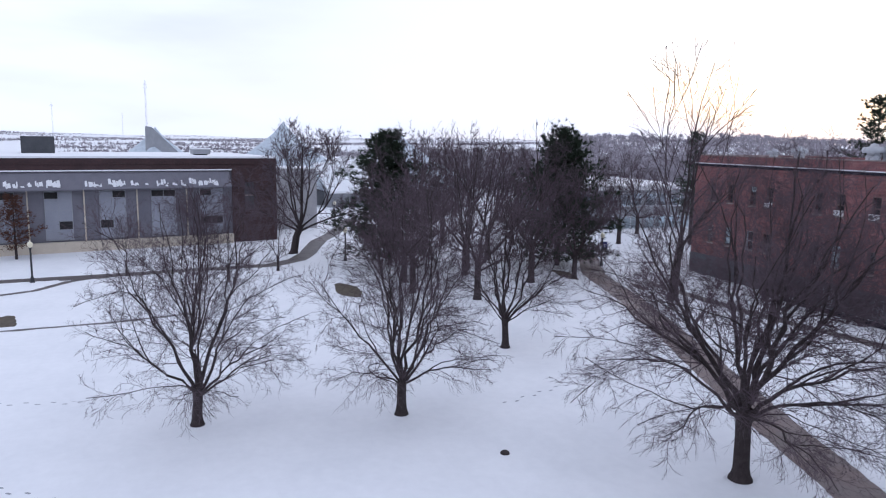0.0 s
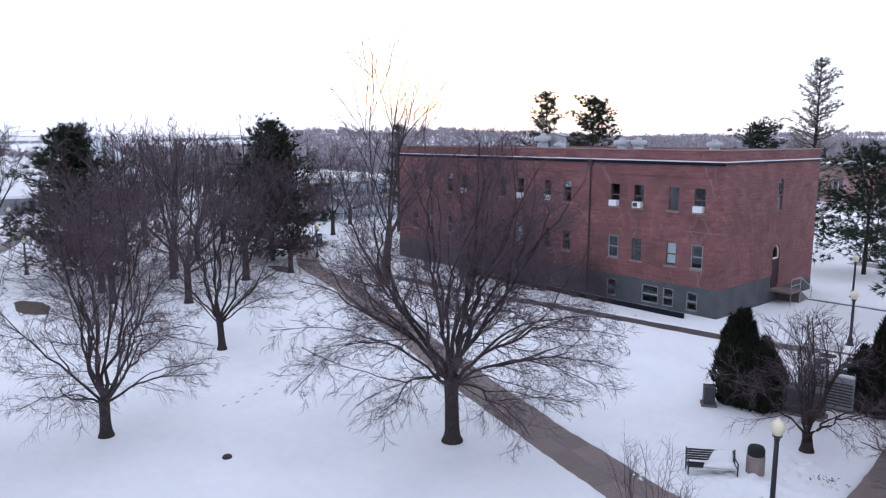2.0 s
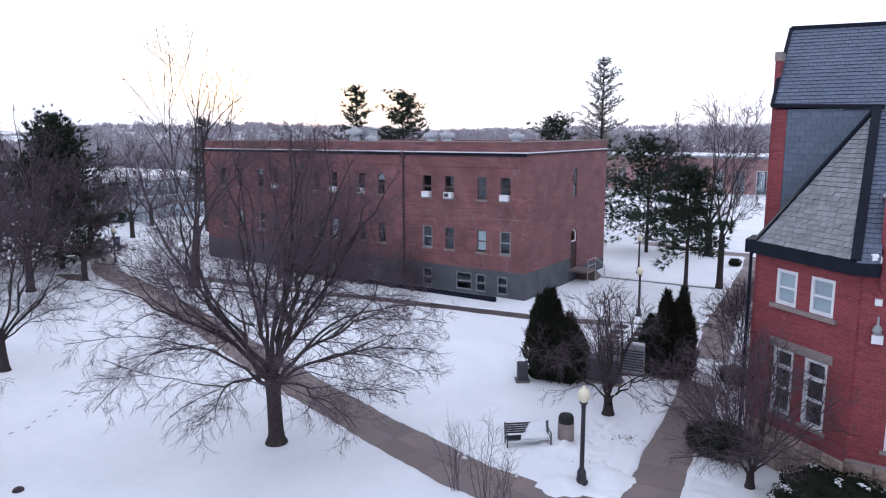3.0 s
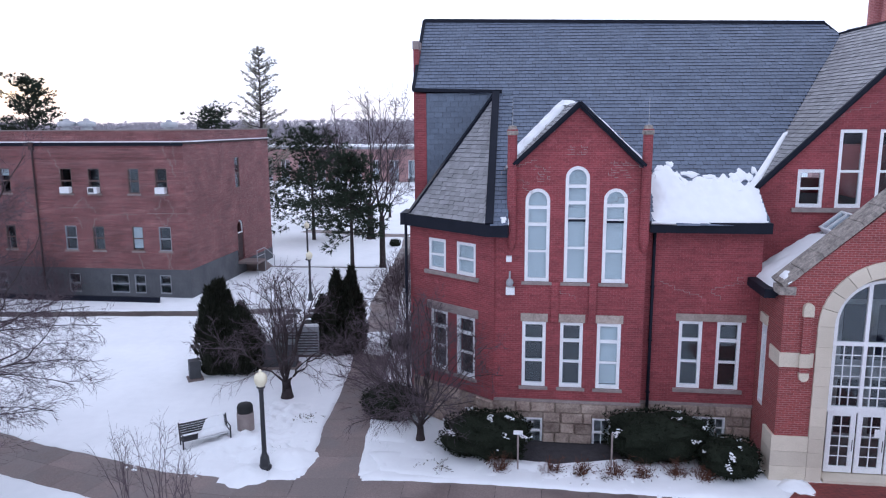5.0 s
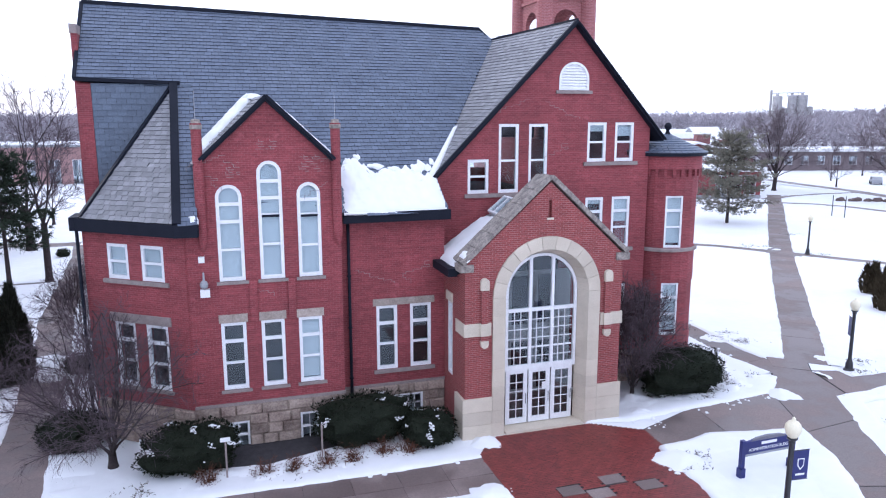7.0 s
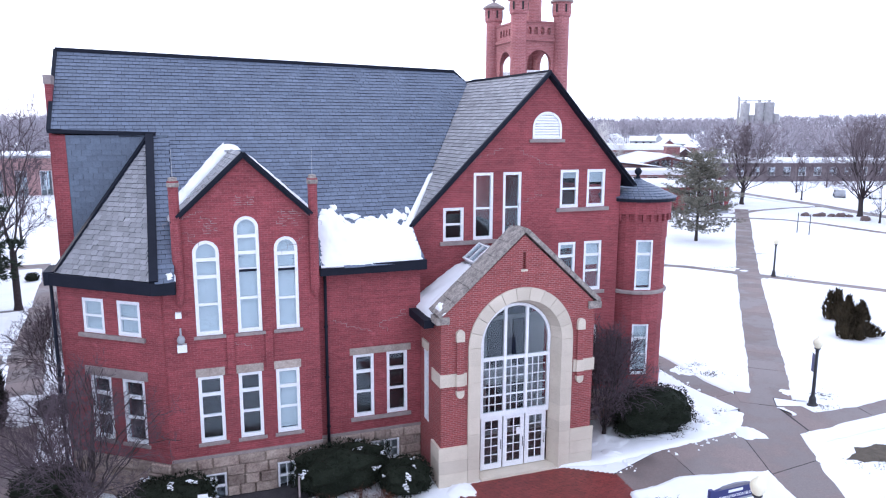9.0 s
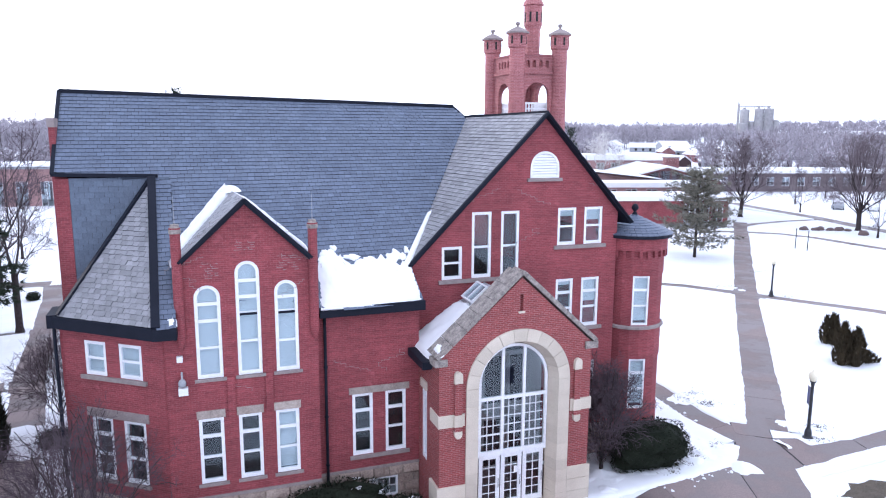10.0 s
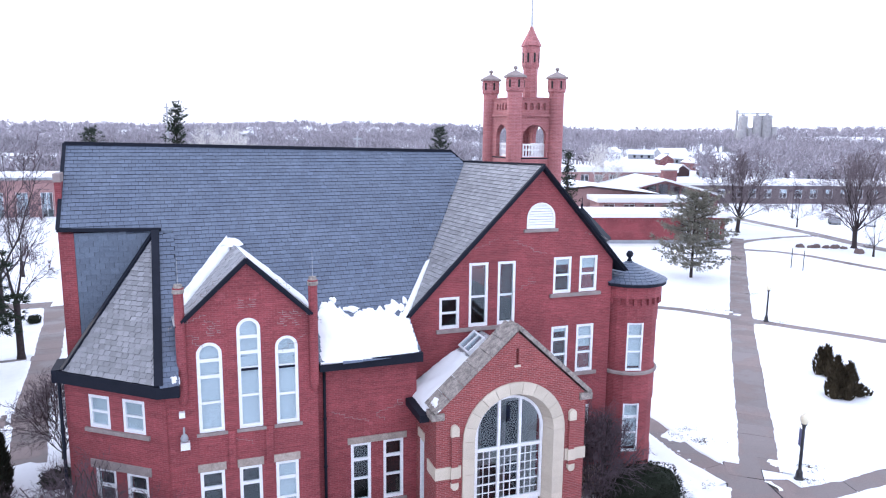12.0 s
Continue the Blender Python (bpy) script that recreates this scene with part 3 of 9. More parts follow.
def admin_building():
    rng = random.Random(11)
    B = empty("administration_building", "three-storey red brick hall with slate roofs and a bell tower", "building")
    T = 0.36
    # front wall of the three-window bay
    YB = -1.6
    lowers = [(-0.25, 0.62), (1.14, 1.97), (2.47, 3.33)]
    arches = [(-0.2, 0.69, 9.6), (1.21, 2.06, 10.4), (2.56, 3.40, 9.62)]
    holes = [rect(a, b, 2.2, 4.7) for a, b in lowers] + [arched(a, b, 6.2, t) for a, b, t in arches]
    part("wall", pierced([(-1.3, 1.65), (4.1, 1.65), (4.1, 10.3), (1.63, 12.55), (-0.82, 10.35), (-0.82, 8.1), (-1.3, 8.1)], holes, T, pose(0, YB, 0)), BRICK, B, "dark red painted brick")
    bholes = [(-0.22, 0.56, -0.1, 0.95), (2.4, 3.08, -0.1, 1.02)]
    part("wall", pierced(rect(-1.3, 4.1, -0.4, 1.65), [rect(*h) for h in bholes], T, pose(0, YB, 0)), STONE, B, "rough limestone basement wall")
    ashlar(B, pose(-1.3, YB, 0), 5.4, -0.4, 1.6, rng, [(a + 1.3, b + 1.3, c, d) for a, b, c, d in bholes])
    part("trim", one_box(-1.32, 4.12, YB - 0.07, YB + 0.02, 1.6, 1.70), SILL, B)
    for (a, b), bl in zip(lowers, (0.0, 0.0, 0.97)):
        sash_window(B, pose(a, YB, 2.2), b - a, 2.5, (0.4, 0.72), blind=bl, lintel=True)
    for (a, b, t), c in zip(arches, ((0.33, 0.62, 0.80), (0.30, 0.55, 0.69, 0.83), (0.34, 0.66, 0.82))):
        sash_window(B, pose(a, YB, 6.2), b - a, t - 6.2, c, arch=True, blind=0.99)
    # solid black bars stand for the darkness in two lowered sash gaps
    for x0, x1, z in ((1.33, 1.94, 8.42), (2.68, 3.28, 8.38)):
        part("sash_gap_bar", one_box(x0, x1, YB - 0.012, YB + 0.03, z, z + 0.085), GUTTER, B, "black bar standing for the shade in a lowered sash gap")
    for x0, x1, z0, z1 in bholes:
        sash_window(B, pose(x0, YB, z0), x1 - x0, z1 - z0, (0.5,), muntin=(2, 2), sill=False, jamb=0.08)
    # brick strips between the lower and upper lights
    for x in (0.92, 2.27):
        part("pilaster", one_box(x - 0.13, x + 0.13, YB - 0.07, YB + 0.02, 4.7, 6.2), BRICK, B)
    # return of the bay and the plain wall
    part("wall", one_box(3.75, 4.1, YB + T, -0.74, -0.4, 10.2), BRICK, B)
    YP = -1.1
    ph = [rect(5.46, 6.29, 2.18, 4.75), rect(6.80, 7.65, 2.18, 4.75)]
    part("wall", pierced(rect(4.1, 8.2, 1.55, 8.35), ph, T, pose(0, YP, 0)), BRICK, B, "dark red painted brick")
    part("wall", pierced(rect(4.1, 8.2, -0.4, 1.55), [rect(6.1, 7.3, 0.2, 1.08)], T, pose(0, YP, 0)), STONE, B)
    ashlar(B, pose(4.1, YP, 0), 4.1, -0.4, 1.52, rng, [(2.0, 3.2, 0.2, 1.08)])
    part("trim", one_box(4.14, 8.2, YP - 0.06, YP + 0.02, 1.52, 1.62), SILL, B)
    sash_window(B, pose(5.46, YP, 2.18), 0.83, 2.57, (0.4, 0.72), sill=False)
    sash_window(B, pose(6.80, YP, 2.18), 0.85, 2.57, (0.4, 0.72), sill=False)
    sash_window(B, pose(6.1, YP, 0.2), 1.2, 0.88, (), muntin=(4, 2), sill=False, jamb=0.08)
    part("lintel", one_box(5.33, 7.78, YP - 0.05, YP + 0.04, 4.755, 5.02), LINTEL, B, "weathered limestone lintel")
    part("sill", one_box(5.33, 7.78, YP - 0.10, YP + 0.04, 2.04, 2.175), SILL, B)
    # canted corner
    L, R = Vector((-4.75, 0.87, 0)), Vector((-1.3, -1.69, 0))
    ln = (R - L).length
    ang = math.degrees(math.atan2(R.y - L.y, R.x - L.x))
    mc = pose(L.x, L.y, 0, 0, 0, ang)
    ups = [(0.92, 1.86), (2.42, 3.40)]
    los = [(1.02, 1.95), (2.42, 3.38)]
    part("wall", pierced(rect(0, ln, 1.6, 8.1), [rect(a, b, 6.2, 7.48) for a, b in ups] + [rect(a, b, 2.2, 4.62) for a, b in los], T, mc), BRICK, B, "dark red painted brick")
    ashlar(B, mc, ln, -0.4, 1.58, rng)
    part("wall", one_box(0, ln, 0.02, T, -0.4, 1.6, m=mc), STONE, B)
    for a, b in ups:
        sash_window(B, mc @ pose(a, 0, 6.2), b - a, 1.28, (0.5,), sill=False, blind=0.97)
    part("sill", one_box(0.75, 3.58, -0.10, 0.04, 6.05, 6.195, m=mc), SILL, B)
    for a, b in los:
        sash_window(B, mc @ pose(a, 0, 2.2), b - a, 2.42, (0.4, 0.72))
    part("lintel", one_box(0.86, 3.55, -0.05, 0.04, 4.625, 4.95, m=mc), SILL, B, "weathered stone lintel")
    # left flank with its stepped gable, back and right walls
    flank = [(0.87, -0.4), (13.0, -0.4), (13.0, 8.5), (5.65, 16.25), (2.5, 13.0), (2.5, 8.3), (0.87, 8.3)]
    part("wall", pierced(flank, [], 0.45, pose(-4.4, 0, 0, 0, 0, 90)), BRICK, B)
    part("buttress", one_box(-5.08, -4.853, 3.5, 4.3, -0.4, 15.02), BRICK, B)
    part("coping", one_box(-5.11, -4.853, 3.47, 4.33, 15.02, 15.36), SILL, B, "weathered stone kneeler")
    part("wall", one_box(-4.4, 16.2, 13.0, 13.4, -0.4, 9.0), BRICK, B)
    part("wall", one_box(15.8, 16.2, 0.37, 13.0, -0.4, 10.8), BRICK, B)
    for z in (1.35, 5.4, 8.2):
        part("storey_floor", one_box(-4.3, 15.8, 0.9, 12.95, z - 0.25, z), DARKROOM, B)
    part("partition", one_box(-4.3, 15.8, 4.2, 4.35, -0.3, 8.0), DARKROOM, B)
    # main front gable
    gh = {"sq": (9.54, 10.45, 8.82, 10.21), "w1": (10.87, 11.76, 8.82, 11.62), "w2": (12.2, 13.05, 8.82, 11.62),
          "u1": (14.89, 15.79, 10.02, 11.67), "u2": (16.2, 17.12, 10.02, 11.67), "m1": (14.89, 15.75, 6.25, 8.5), "m2": (16.17, 17.07, 6.25, 8.5), "g1": (16.2, 17.0, 2.2, 4.6)}
    gable = [(8.15, 1.5), (17.9, 1.5), (17.9, 11.45), (14.12, 15.6), (8.15, 9.6)]
    part("wall", pierced(gable, [rect(*v) for v in gh.values()] + [arched(13.5, 14.87, 12.98, 14.12, 14)], T), BRICK, B, "dark red painted brick")
    part("wall", one_box(8.15, 17.9, 0.0, T, -0.4, 1.5), STONE, B)
    ashlar(B, pose(14.6, 0, 0), 3.3, -0.4, 1.5, rng)
    for k, (x0, x1, z0, z1) in gh.items():
        cuts = {"sq": (0.5,), "w1": (0.47,), "w2": (0.47,), "u1": (0.5,), "u2": (0.5,)}.get(k, (0.4, 0.72))
        sash_window(B, pose(x0, 0, z0), x1 - x0, z1 - z0, cuts, sill=False, blind={"u1": 0.22, "u2": 0.35, "m1": 0.12, "m2": 0.5}.get(k, 0.0))
    for x0, x1, z in ((9.4, 13.2, 8.66), (14.72, 17.3, 9.86), (14.75, 17.25, 6.1)):
        part("sill", one_box(x0, x1, -0.1, 0.04, z, z + 0.155), SILL, B)
    # half-round louvre
    lv = bmesh.new()
    for i in range(9):
        z = 13.06 + i * 0.115
        hw = 0.62 if z < 13.44 else 0.62 * math.sqrt(max(0.02, 1 - ((z - 13.44) / 0.63) ** 2))
        box(lv, 14.185 - hw, 14.185 + hw, -0.01, 0.09, 0, 0.09, m=pose(0, 0, z, 0) @ pose(0, 0, 0, -28))
    louvre = part("louvre", lv, WHITE, B, "white painted half-round attic louvre")
    part("louvre_frame", pierced(arched(13.504, 14.866, 12.984, 14.116, 14), [arched(13.6, 14.77, 13.07, 14.03, 14)], 0.12, pose(0, -0.03, 0)), WHITE, louvre)
    part("louvre_back", one_box(13.55, 14.82, 0.14, 0.16, 13.0, 14.1), DARKROOM, louvre)
    part("sill", one_box(13.36, 15.0, -0.1, 0.04, 12.84, 12.975), SILL, B)

    # roofs: main slope, gable roof, bay gable, corner facets, back slopes
    eave_y, eave_z, pitch, tilt = -1.5, 8.32, 1.0, 0.0751

    def mz(y, x=8.3):
        return eave_z + pitch * (y - eave_y) - tilt * (x - 8.3)
    HY = 2.5                       # plane of the slate-hung wall
    RL, RR, RF, RB = (-4.92, 5.65, 16.46), (12.39, 6.6, 16.11), (14.12, -0.25, 15.75), (12.94, 6.4, 15.6)
    slope_poly(B, [(-0.85, -1.38, mz(-1.38, -0.85)), (4.12, -1.38, mz(-1.38, 4.12)), (4.14, -1.72, mz(-1.72, 4.14)), (8.3, eave_y, eave_z), (8.1, -0.1, mz(-0.1, 8.1)), (RB[0], RB[1] - 0.35, mz(RB[1] - 0.35, RB[0])), RR, RL, (-4.9, HY, mz(HY, -4.9)), (-1.1, HY, mz(HY, -1.1))], SLATE, rng, 0.27, 0.203, singles=150)
    edge_trim(B, RL, RR, 0.22, GUTTER, "ridge_cap")
    edge_trim(B, RR, RB, 0.16, GUTTER, "ridge_cap")
    edge_trim(B, RL, (-4.92, HY, mz(HY, -4.92)), 0.14, GUTTER)
    slope_poly(B, [(7.95, -0.25, 9.46), RB, RF], SLATE_PALE, rng, 0.28, 0.2)
    slope_poly(B, [(16.23, 13.38, 10.47), (18.5, -0.25, 10.94), RF, (11.7, 13.38, 15.44)], SLATE_PALE, rng, 0.28, 0.2, thick=0.09)
    slope_poly(B, [(12.39, 13.9, 8.5), (-4.92, 13.0, 8.8), (RL[0], RL[1] + 0.1, RL[2] - 0.2), (RR[0], RR[1] + 0.1, RR[2] - 0.2)], SLATE, rng, 0.6, 0.5)
    edge_trim(B, RF, RB, 0.14, GUTTER, "ridge_cap")
    for x, z, w in ((7.9, 9.42, 0.17), (18.53, 10.93, 0.09)):
        edge_trim(B, (RF[0], -0.28, 15.72), (x, -0.28, z), w, GUTTER, "bargeboard")
    edge_trim(B, (7.85, -0.2, 9.4), (RB[0] - 0.06, RB[1] - 0.1, RB[2]), 0.13, GUTTER, "valley")
    # bay gable roof
    az = 12.62
    slope_poly(B, [(-0.98, -0.19, 10.292), (-0.85, YB - 0.18, 10.3), (1.63, YB - 0.18, az), (1.3, 2.3, az - 0.02)], SLATE_PALE, rng, 0.28, 0.2)
    slope_poly(B, [(4.15, YB - 0.18, 10.25), (3.995, 0.14, 10.241), (1.3, 2.3, az - 0.02), (1.63, YB - 0.18, az)], SLATE_PALE, rng, 0.28, 0.2)
    for x, z in ((-0.63, 10.455), (3.93, 10.415)):
        edge_trim(B, (1.63, YB - 0.2, az - 0.02), (x, YB - 0.2, z), 0.15, GUTTER, "bargeboard")
    # corner roof
    XL, XR = -4.86, -4.38
    A, Bc, C, D = (-1.5, HY - 0.06, 13.12), (-4.8, 0.55, 8.40), (-1.45, -2.25, 8.36), (-0.8, -2.3, 8.32)
    slope_poly(B, [Bc, C, A], SLATE_HIP, rng, 0.27, 0.2, singles=140)
    hung = part("slate_hung_wall", one_box(XR, -0.85, HY + 0.005, HY + 0.3, 7.9, 13.1), DARKGREY, B, "wall hung with large blue-grey slates")
    slates(hung, (XR, HY, 8.2), (1, 0, 0), (0, 0, 1), [(0, 0), (-0.86 - XR, 0), (-0.86 - XR, 4.94), (0, 4.94)], 0.34, 0.22, SLATE_HUNG, rng)
    part("wall", one_box(XL, XR - 0.004, HY - 0.05, HY + 0.02, -0.4, 13.12), BRICK, B)
    bm = bmesh.new()
    prism(bm, [(Bc[0] + 0.1, Bc[1] + 0.1, 8.3), (A[0], A[1], 8.3), (A[0], A[1], A[2] - 0.2)], (-0.05, 0.06, 0))
    part("hip_backing", bm, GUTTER, B)
    slope_poly(B, [C, D, (-0.8, HY - 0.1, 12.95), A], SLATE, rng, 0.28, 0.2)
    edge_trim(B, Bc, A, 0.2, GUTTER)
    edge_trim(B, C, A, 0.29, GUTTER)
    edge_trim(B, (-4.95, HY - 0.03, 13.27), (-1.27, HY - 0.03, 13.17), 0.2, GUTTER)
    # eaves gutters
    for p, q in (((-5.15, 0.72), (-1.52, -2.27)), ((-1.55, -2.27), (-0.8, -2.32))):
        p, q = Vector((*p, 0)), Vector((*q, 0))
        m = pose(p.x, p.y, 0, 0, 0, math.degrees(math.atan2(q.y - p.y, q.x - p.x)))
        part("gutter", one_box(0, (q - p).length, -0.02, 0.62, 7.92, 8.36, m=m), GUTTER, B)
    part("gutter", one_box(-1.0, -0.78, -2.3, -1.5, 7.93, 8.36), GUTTER, B)
    part("gutter", one_box(-5.2, -4.75, 0.6, 2.0, 7.92, 8.4), GUTTER, B)
    part("gutter", one_box(4.2, 8.32, -1.62, -1.1, 8.06, 8.44), GUTTER, B)
    # shafts beside the bay gable
    for x in (-0.68, 3.98):
        bm = bmesh.new()
        lathe(bm, [(0.0, 7.3), (0.1, 7.45), (0.17, 7.75), (0.17, 11.5), (0.19, 11.5), (0.19, 11.68), (0.0, 11.7)], 12, (x, YB - 0.08, 0))
        sh = part("shaft", bm, BRICK, B, "slim round brick shaft with stone cap")
        bm = bmesh.new()
        tube(bm, (x, YB - 0.08, 11.8), (x, YB - 0.08, 12.75), 0.012, 0.006, 5)
        part("lightning_rod", bm, METAL, sh)
        bm = bmesh.new()
        lathe(bm, [(0.2, 11.49), (0.205, 11.62), (0.16, 11.66), (0.14, 11.8), (0.0, 11.83)], 12, (x, YB - 0.08, 0))
        part("cap", bm, COPING, sh)
    # downpipes
    part("rain_hopper", one_box(-5.5, -5.1, 7.3, 7.8, 8.45, 9.25), GUTTER, B)
    bm = bmesh.new()
    tube(bm, (-5.3, 7.55, 8.45), (-5.05, 7.55, 7.6), 0.07, 0.07, 8)
    tube(bm, (-5.05, 7.55, 7.62), (-5.05, 7.55, 0.0), 0.07, 0.07, 8)
    tube(bm, (-5.3, 7.55, 9.1), (-4.9, 7.55, 9.1), 0.07, 0.07, 8)
    part("downpipe", bm, GUTTER, B, smooth=True)
    for pts in (((4.42, -1.24, 8.1), (4.42, -1.24, 0.1)), ((-4.98, 0.66, 7.95), (-4.98, 0.66, 0.0))):
        bm = bmesh.new()
        tube(bm, pts[0], pts[1], 0.06, 0.06, 8)
        for z in (2.0, 4.0, 6.0):
            lathe(bm, [(0.085, z), (0.085, z + 0.05)], 8, (pts[0][0], pts[0][1], 0))
        part("downpipe", bm, GUTTER, B, smooth=True)
    # floodlights on the corner
    for z, h, w in ((6.95, 0.2, 0.2), (5.72, 0.28, 0.32)):
        part("floodlight", one_box(-0.86, -0.86 + w, YB - 0.2, YB - 0.01, z, z + h), WHITE, B, "small white wall box")
    bm = bmesh.new()
    lathe(bm, [(0.0, 6.02), (0.12, 6.08), (0.14, 6.2), (0.1, 6.3), (0.04, 6.34), (0.03, 6.6), (0.0, 6.62)], 10, (-0.72, YB - 0.2, 0))
    part("lantern", bm, GREYPAINT, B, "grey bracket lantern", smooth=True)

    # porch
    YF, D0 = -3.6, -3.15
    cx, ri, ro, sp = 11.46, 1.62, 2.19, 5.37

    def arch_line(r, z0, n=20):
        return [(cx - r, z0), (cx + r, z0)] + [(cx + r * math.cos(math.pi * i / n), sp + r * math.sin(math.pi * i / n)) for i in range(n + 1)]
    front = [(8.2, 0.0), (cx - ro, 0.0)] + [(cx - ro, sp)] + [(cx + ro * math.cos(math.pi * (1 - i / 20)), sp + ro * math.sin(math.pi * (1 - i / 20))) for i in range(1, 20)] + [(cx + ro, sp), (cx + ro, 0.0), (14.6, 0.0), (14.6, 6.75), (11.5, 9.55), (8.2, 6.62)]
    porch = part("porch", pierced(front, [rect(11.42, 11.56, 8.25, 8.9)], 0.5, pose(0, YF, 0)), BRICK_PORCH, B, "gabled red brick porch")
    part("slot_back", one_box(11.4, 11.58, YF + 0.14, YF + 0.2, 8.2, 8.95), BRICK_PORCH, porch)
    part("slot_sill", one_box(11.36, 11.62, YF - 0.06, YF + 0.1, 8.17, 8.245), LIME, porch)
    for sx in (8.2, 14.25):
        hs = [rect(0.55, 1.15, 2.0, 4.95)] if sx < 9 else []
        w = part("wall", pierced(rect(0.0, 2.09, 0.0, 6.5), hs, 0.35, pose(sx + 0.004, YF + 3.1 - 0.5, 0, 0, 0, -90)), BRICK_PORCH, porch)
    sash_window(porch, pose(8.2, -1.552, 2.0, 0, 0, -90), 0.6, 2.95, (), muntin=(2, 8), sill=False)
    part("lintel", one_box(8.14, 8.3, -2.2, -1.5, 4.955, 5.3), LIME, porch)
    # limestone base, bands, caps and corbels
    for x0, x1 in ((8.1, cx - ro - 0.01), (cx + ro + 0.01, 14.7)):
        for i, (z0, z1) in enumerate(((-0.2, 0.52), (0.53, 1.04), (1.05, 1.58))):
            part("stone", one_box(x0, x1, YF - 0.07, YF + 0.0 if x0 > 9 else YF + 0.9, z0, z1), LIME, porch)
        part("band", one_box(x0 + 0.05, x1 - 0.05, YF - 0.06, YF + 0.02, 3.98, 4.46), LIME, porch, "pale limestone band")
        part("band", one_box(x0 + 0.05 if x0 < 9 else x1 - 0.12, x0 + 0.12 if x0 < 9 else x1 - 0.05, YF + 0.021, YF + 0.95, 3.98, 4.46), LIME, porch)
        px = 8.93 if x0 < 9 else 13.98
        part("pilaster", one_box(px - 0.13, px + 0.13, YF - 0.11, YF + 0.02, 3.62, 5.85), BRICK_PORCH, porch)
        bm = bmesh.new()
        prism(bm, [(x, YF - 0.15, z) for x, z in arched(px - 0.16, px + 0.16, 5.7, 6.15, 8)], (0, 0.18, 0))
        part("cap", bm, LIME, porch, "rounded limestone cap")
        bm = bmesh.new()
        prism(bm, [(x, YF - 0.15, 7.3 - z) for x, z in arched(px - 0.15, px + 0.15, 3.5, 3.78, 8)], (0, 0.18, 0))
        part("corbel", bm, LIME, porch, "rounded limestone corbel")
        part("band", one_box(px - 0.17, px + 0.17, YF - 0.14, YF - 0.061, 3.99, 4.45), LIME, porch)
    # arch of voussoirs and jamb blocks with a splayed reveal
    def wedge(a0, a1, b0, b1):
        bm = bmesh.new()
        q = []
        for y, rr in ((YF - 0.07, ri + 0.08), (D0 + 0.1, ri - 0.14)):
            q.append([(cx + rr * math.cos(a0), y, sp + rr * math.sin(a0)), (cx + (ro) * math.cos(a0), y, sp + ro * math.sin(a0)), (cx + ro * math.cos((a0 + a1) / 2), y, sp + ro * math.sin((a0 + a1) / 2)), (cx + ro * math.cos(a1), y, sp + ro * math.sin(a1)), (cx + rr * math.cos(a1), y, sp + rr * math.sin(a1)), (cx + rr * math.cos((a0 + a1) / 2), y, sp + rr * math.sin((a0 + a1) / 2))])
        va, vb = [[bm.verts.new(p) for p in r] for r in q]
        bm.faces.new(va)
        bm.faces.new(list(reversed(vb)))
        for i in range(6):
            bm.faces.new((va[i], vb[i], vb[(i + 1) % 6], va[(i + 1) % 6]))
        bmesh.ops.recalc_face_normals(bm, faces=bm.faces)
        return bm
    N = 11
    for i in range(N):
        g = 0.004
        part("stone", wedge(math.pi * i / N + g, math.pi * (i + 1) / N - g, 0, 0), LIME, porch)
    for s in (-1, 1):
        z = -0.1
        for h in (0.62, 0.5, 0.5, 0.44, 0.66, 0.74, 0.66, 0.66, 0.69):
            z1 = min(z + h, sp - 0.004)
            if z1 - z > 0.05:
                bm = bmesh.new()
                prism(bm, [(cx + s * (ri + 0.08), YF - 0.07, z + 0.006), (cx + s * ro, YF - 0.07, z + 0.006), (cx + s * ro, D0 + 0.1, z + 0.006), (cx + s * (ri - 0.14), D0 + 0.1, z + 0.006)], (0, 0, z1 - z - 0.006))
                part("stone", bm, LIME, porch)
            z = z1
    # glazing: doors below, gridded lights, tall arched lights
    rg = ri - 0.16
    gz = part("entrance_glazing", pierced(arch_line(rg + 0.02, 2.3), [arch_line(rg - 0.09, 2.4)], 0.12, pose(0, D0, 0)), WHITE, porch, "white glazed entrance screen")
    def bar(owner, *a):
        part("glazing_bar", one_box(*a), WHITE, owner)
    for x in (cx - 0.46, cx + 0.46):
        top = sp + math.sqrt(rg * rg - 0.46 ** 2)
        bar(gz, x - 0.06, x + 0.06, D0 + 0.005, D0 + 0.115, 2.38, top)
    for z, t in ((2.42, 0.09), (4.68, 0.07)):
        bar(gz, cx - rg, cx + rg, D0 + 0.008, D0 + 0.112, z - t, z + t)
    for k in range(3):
        xa, xb = cx - rg + k * 0.92, cx - rg + (k + 1) * 0.92
        for i in (1, 2):
            x = xa + 0.1 + (0.92 - 0.14) * i / 3
            bar(gz, x - 0.014, x + 0.014, D0 + 0.03, D0 + 0.08, 2.45, 4.65)
        for i in range(1, 6):
            z = 2.45 + 2.2 * i / 6
            bar(gz, xa, xb, D0 + 0.032, D0 + 0.078, z - (0.03 if i == 2 else 0.014), z + (0.03 if i == 2 else 0.014))
    for k in range(3):
        xa = cx - rg + 0.05 + k * 0.92
        g = part("pane", one_box(xa, xa + 0.86, D0 + 0.05, D0 + 0.06, 2.45, 4.66), GLASS, gz)
        g.visible_shadow = False
        tops = [sp + math.sqrt(max(0.05, (rg - 0.05) ** 2 - min((rg - 0.05) ** 2 - 0.01, (x - cx) ** 2))) for x in (xa, xa + 0.2, xa + 0.43, xa + 0.66, xa + 0.86)]
        bm = bmesh.new()
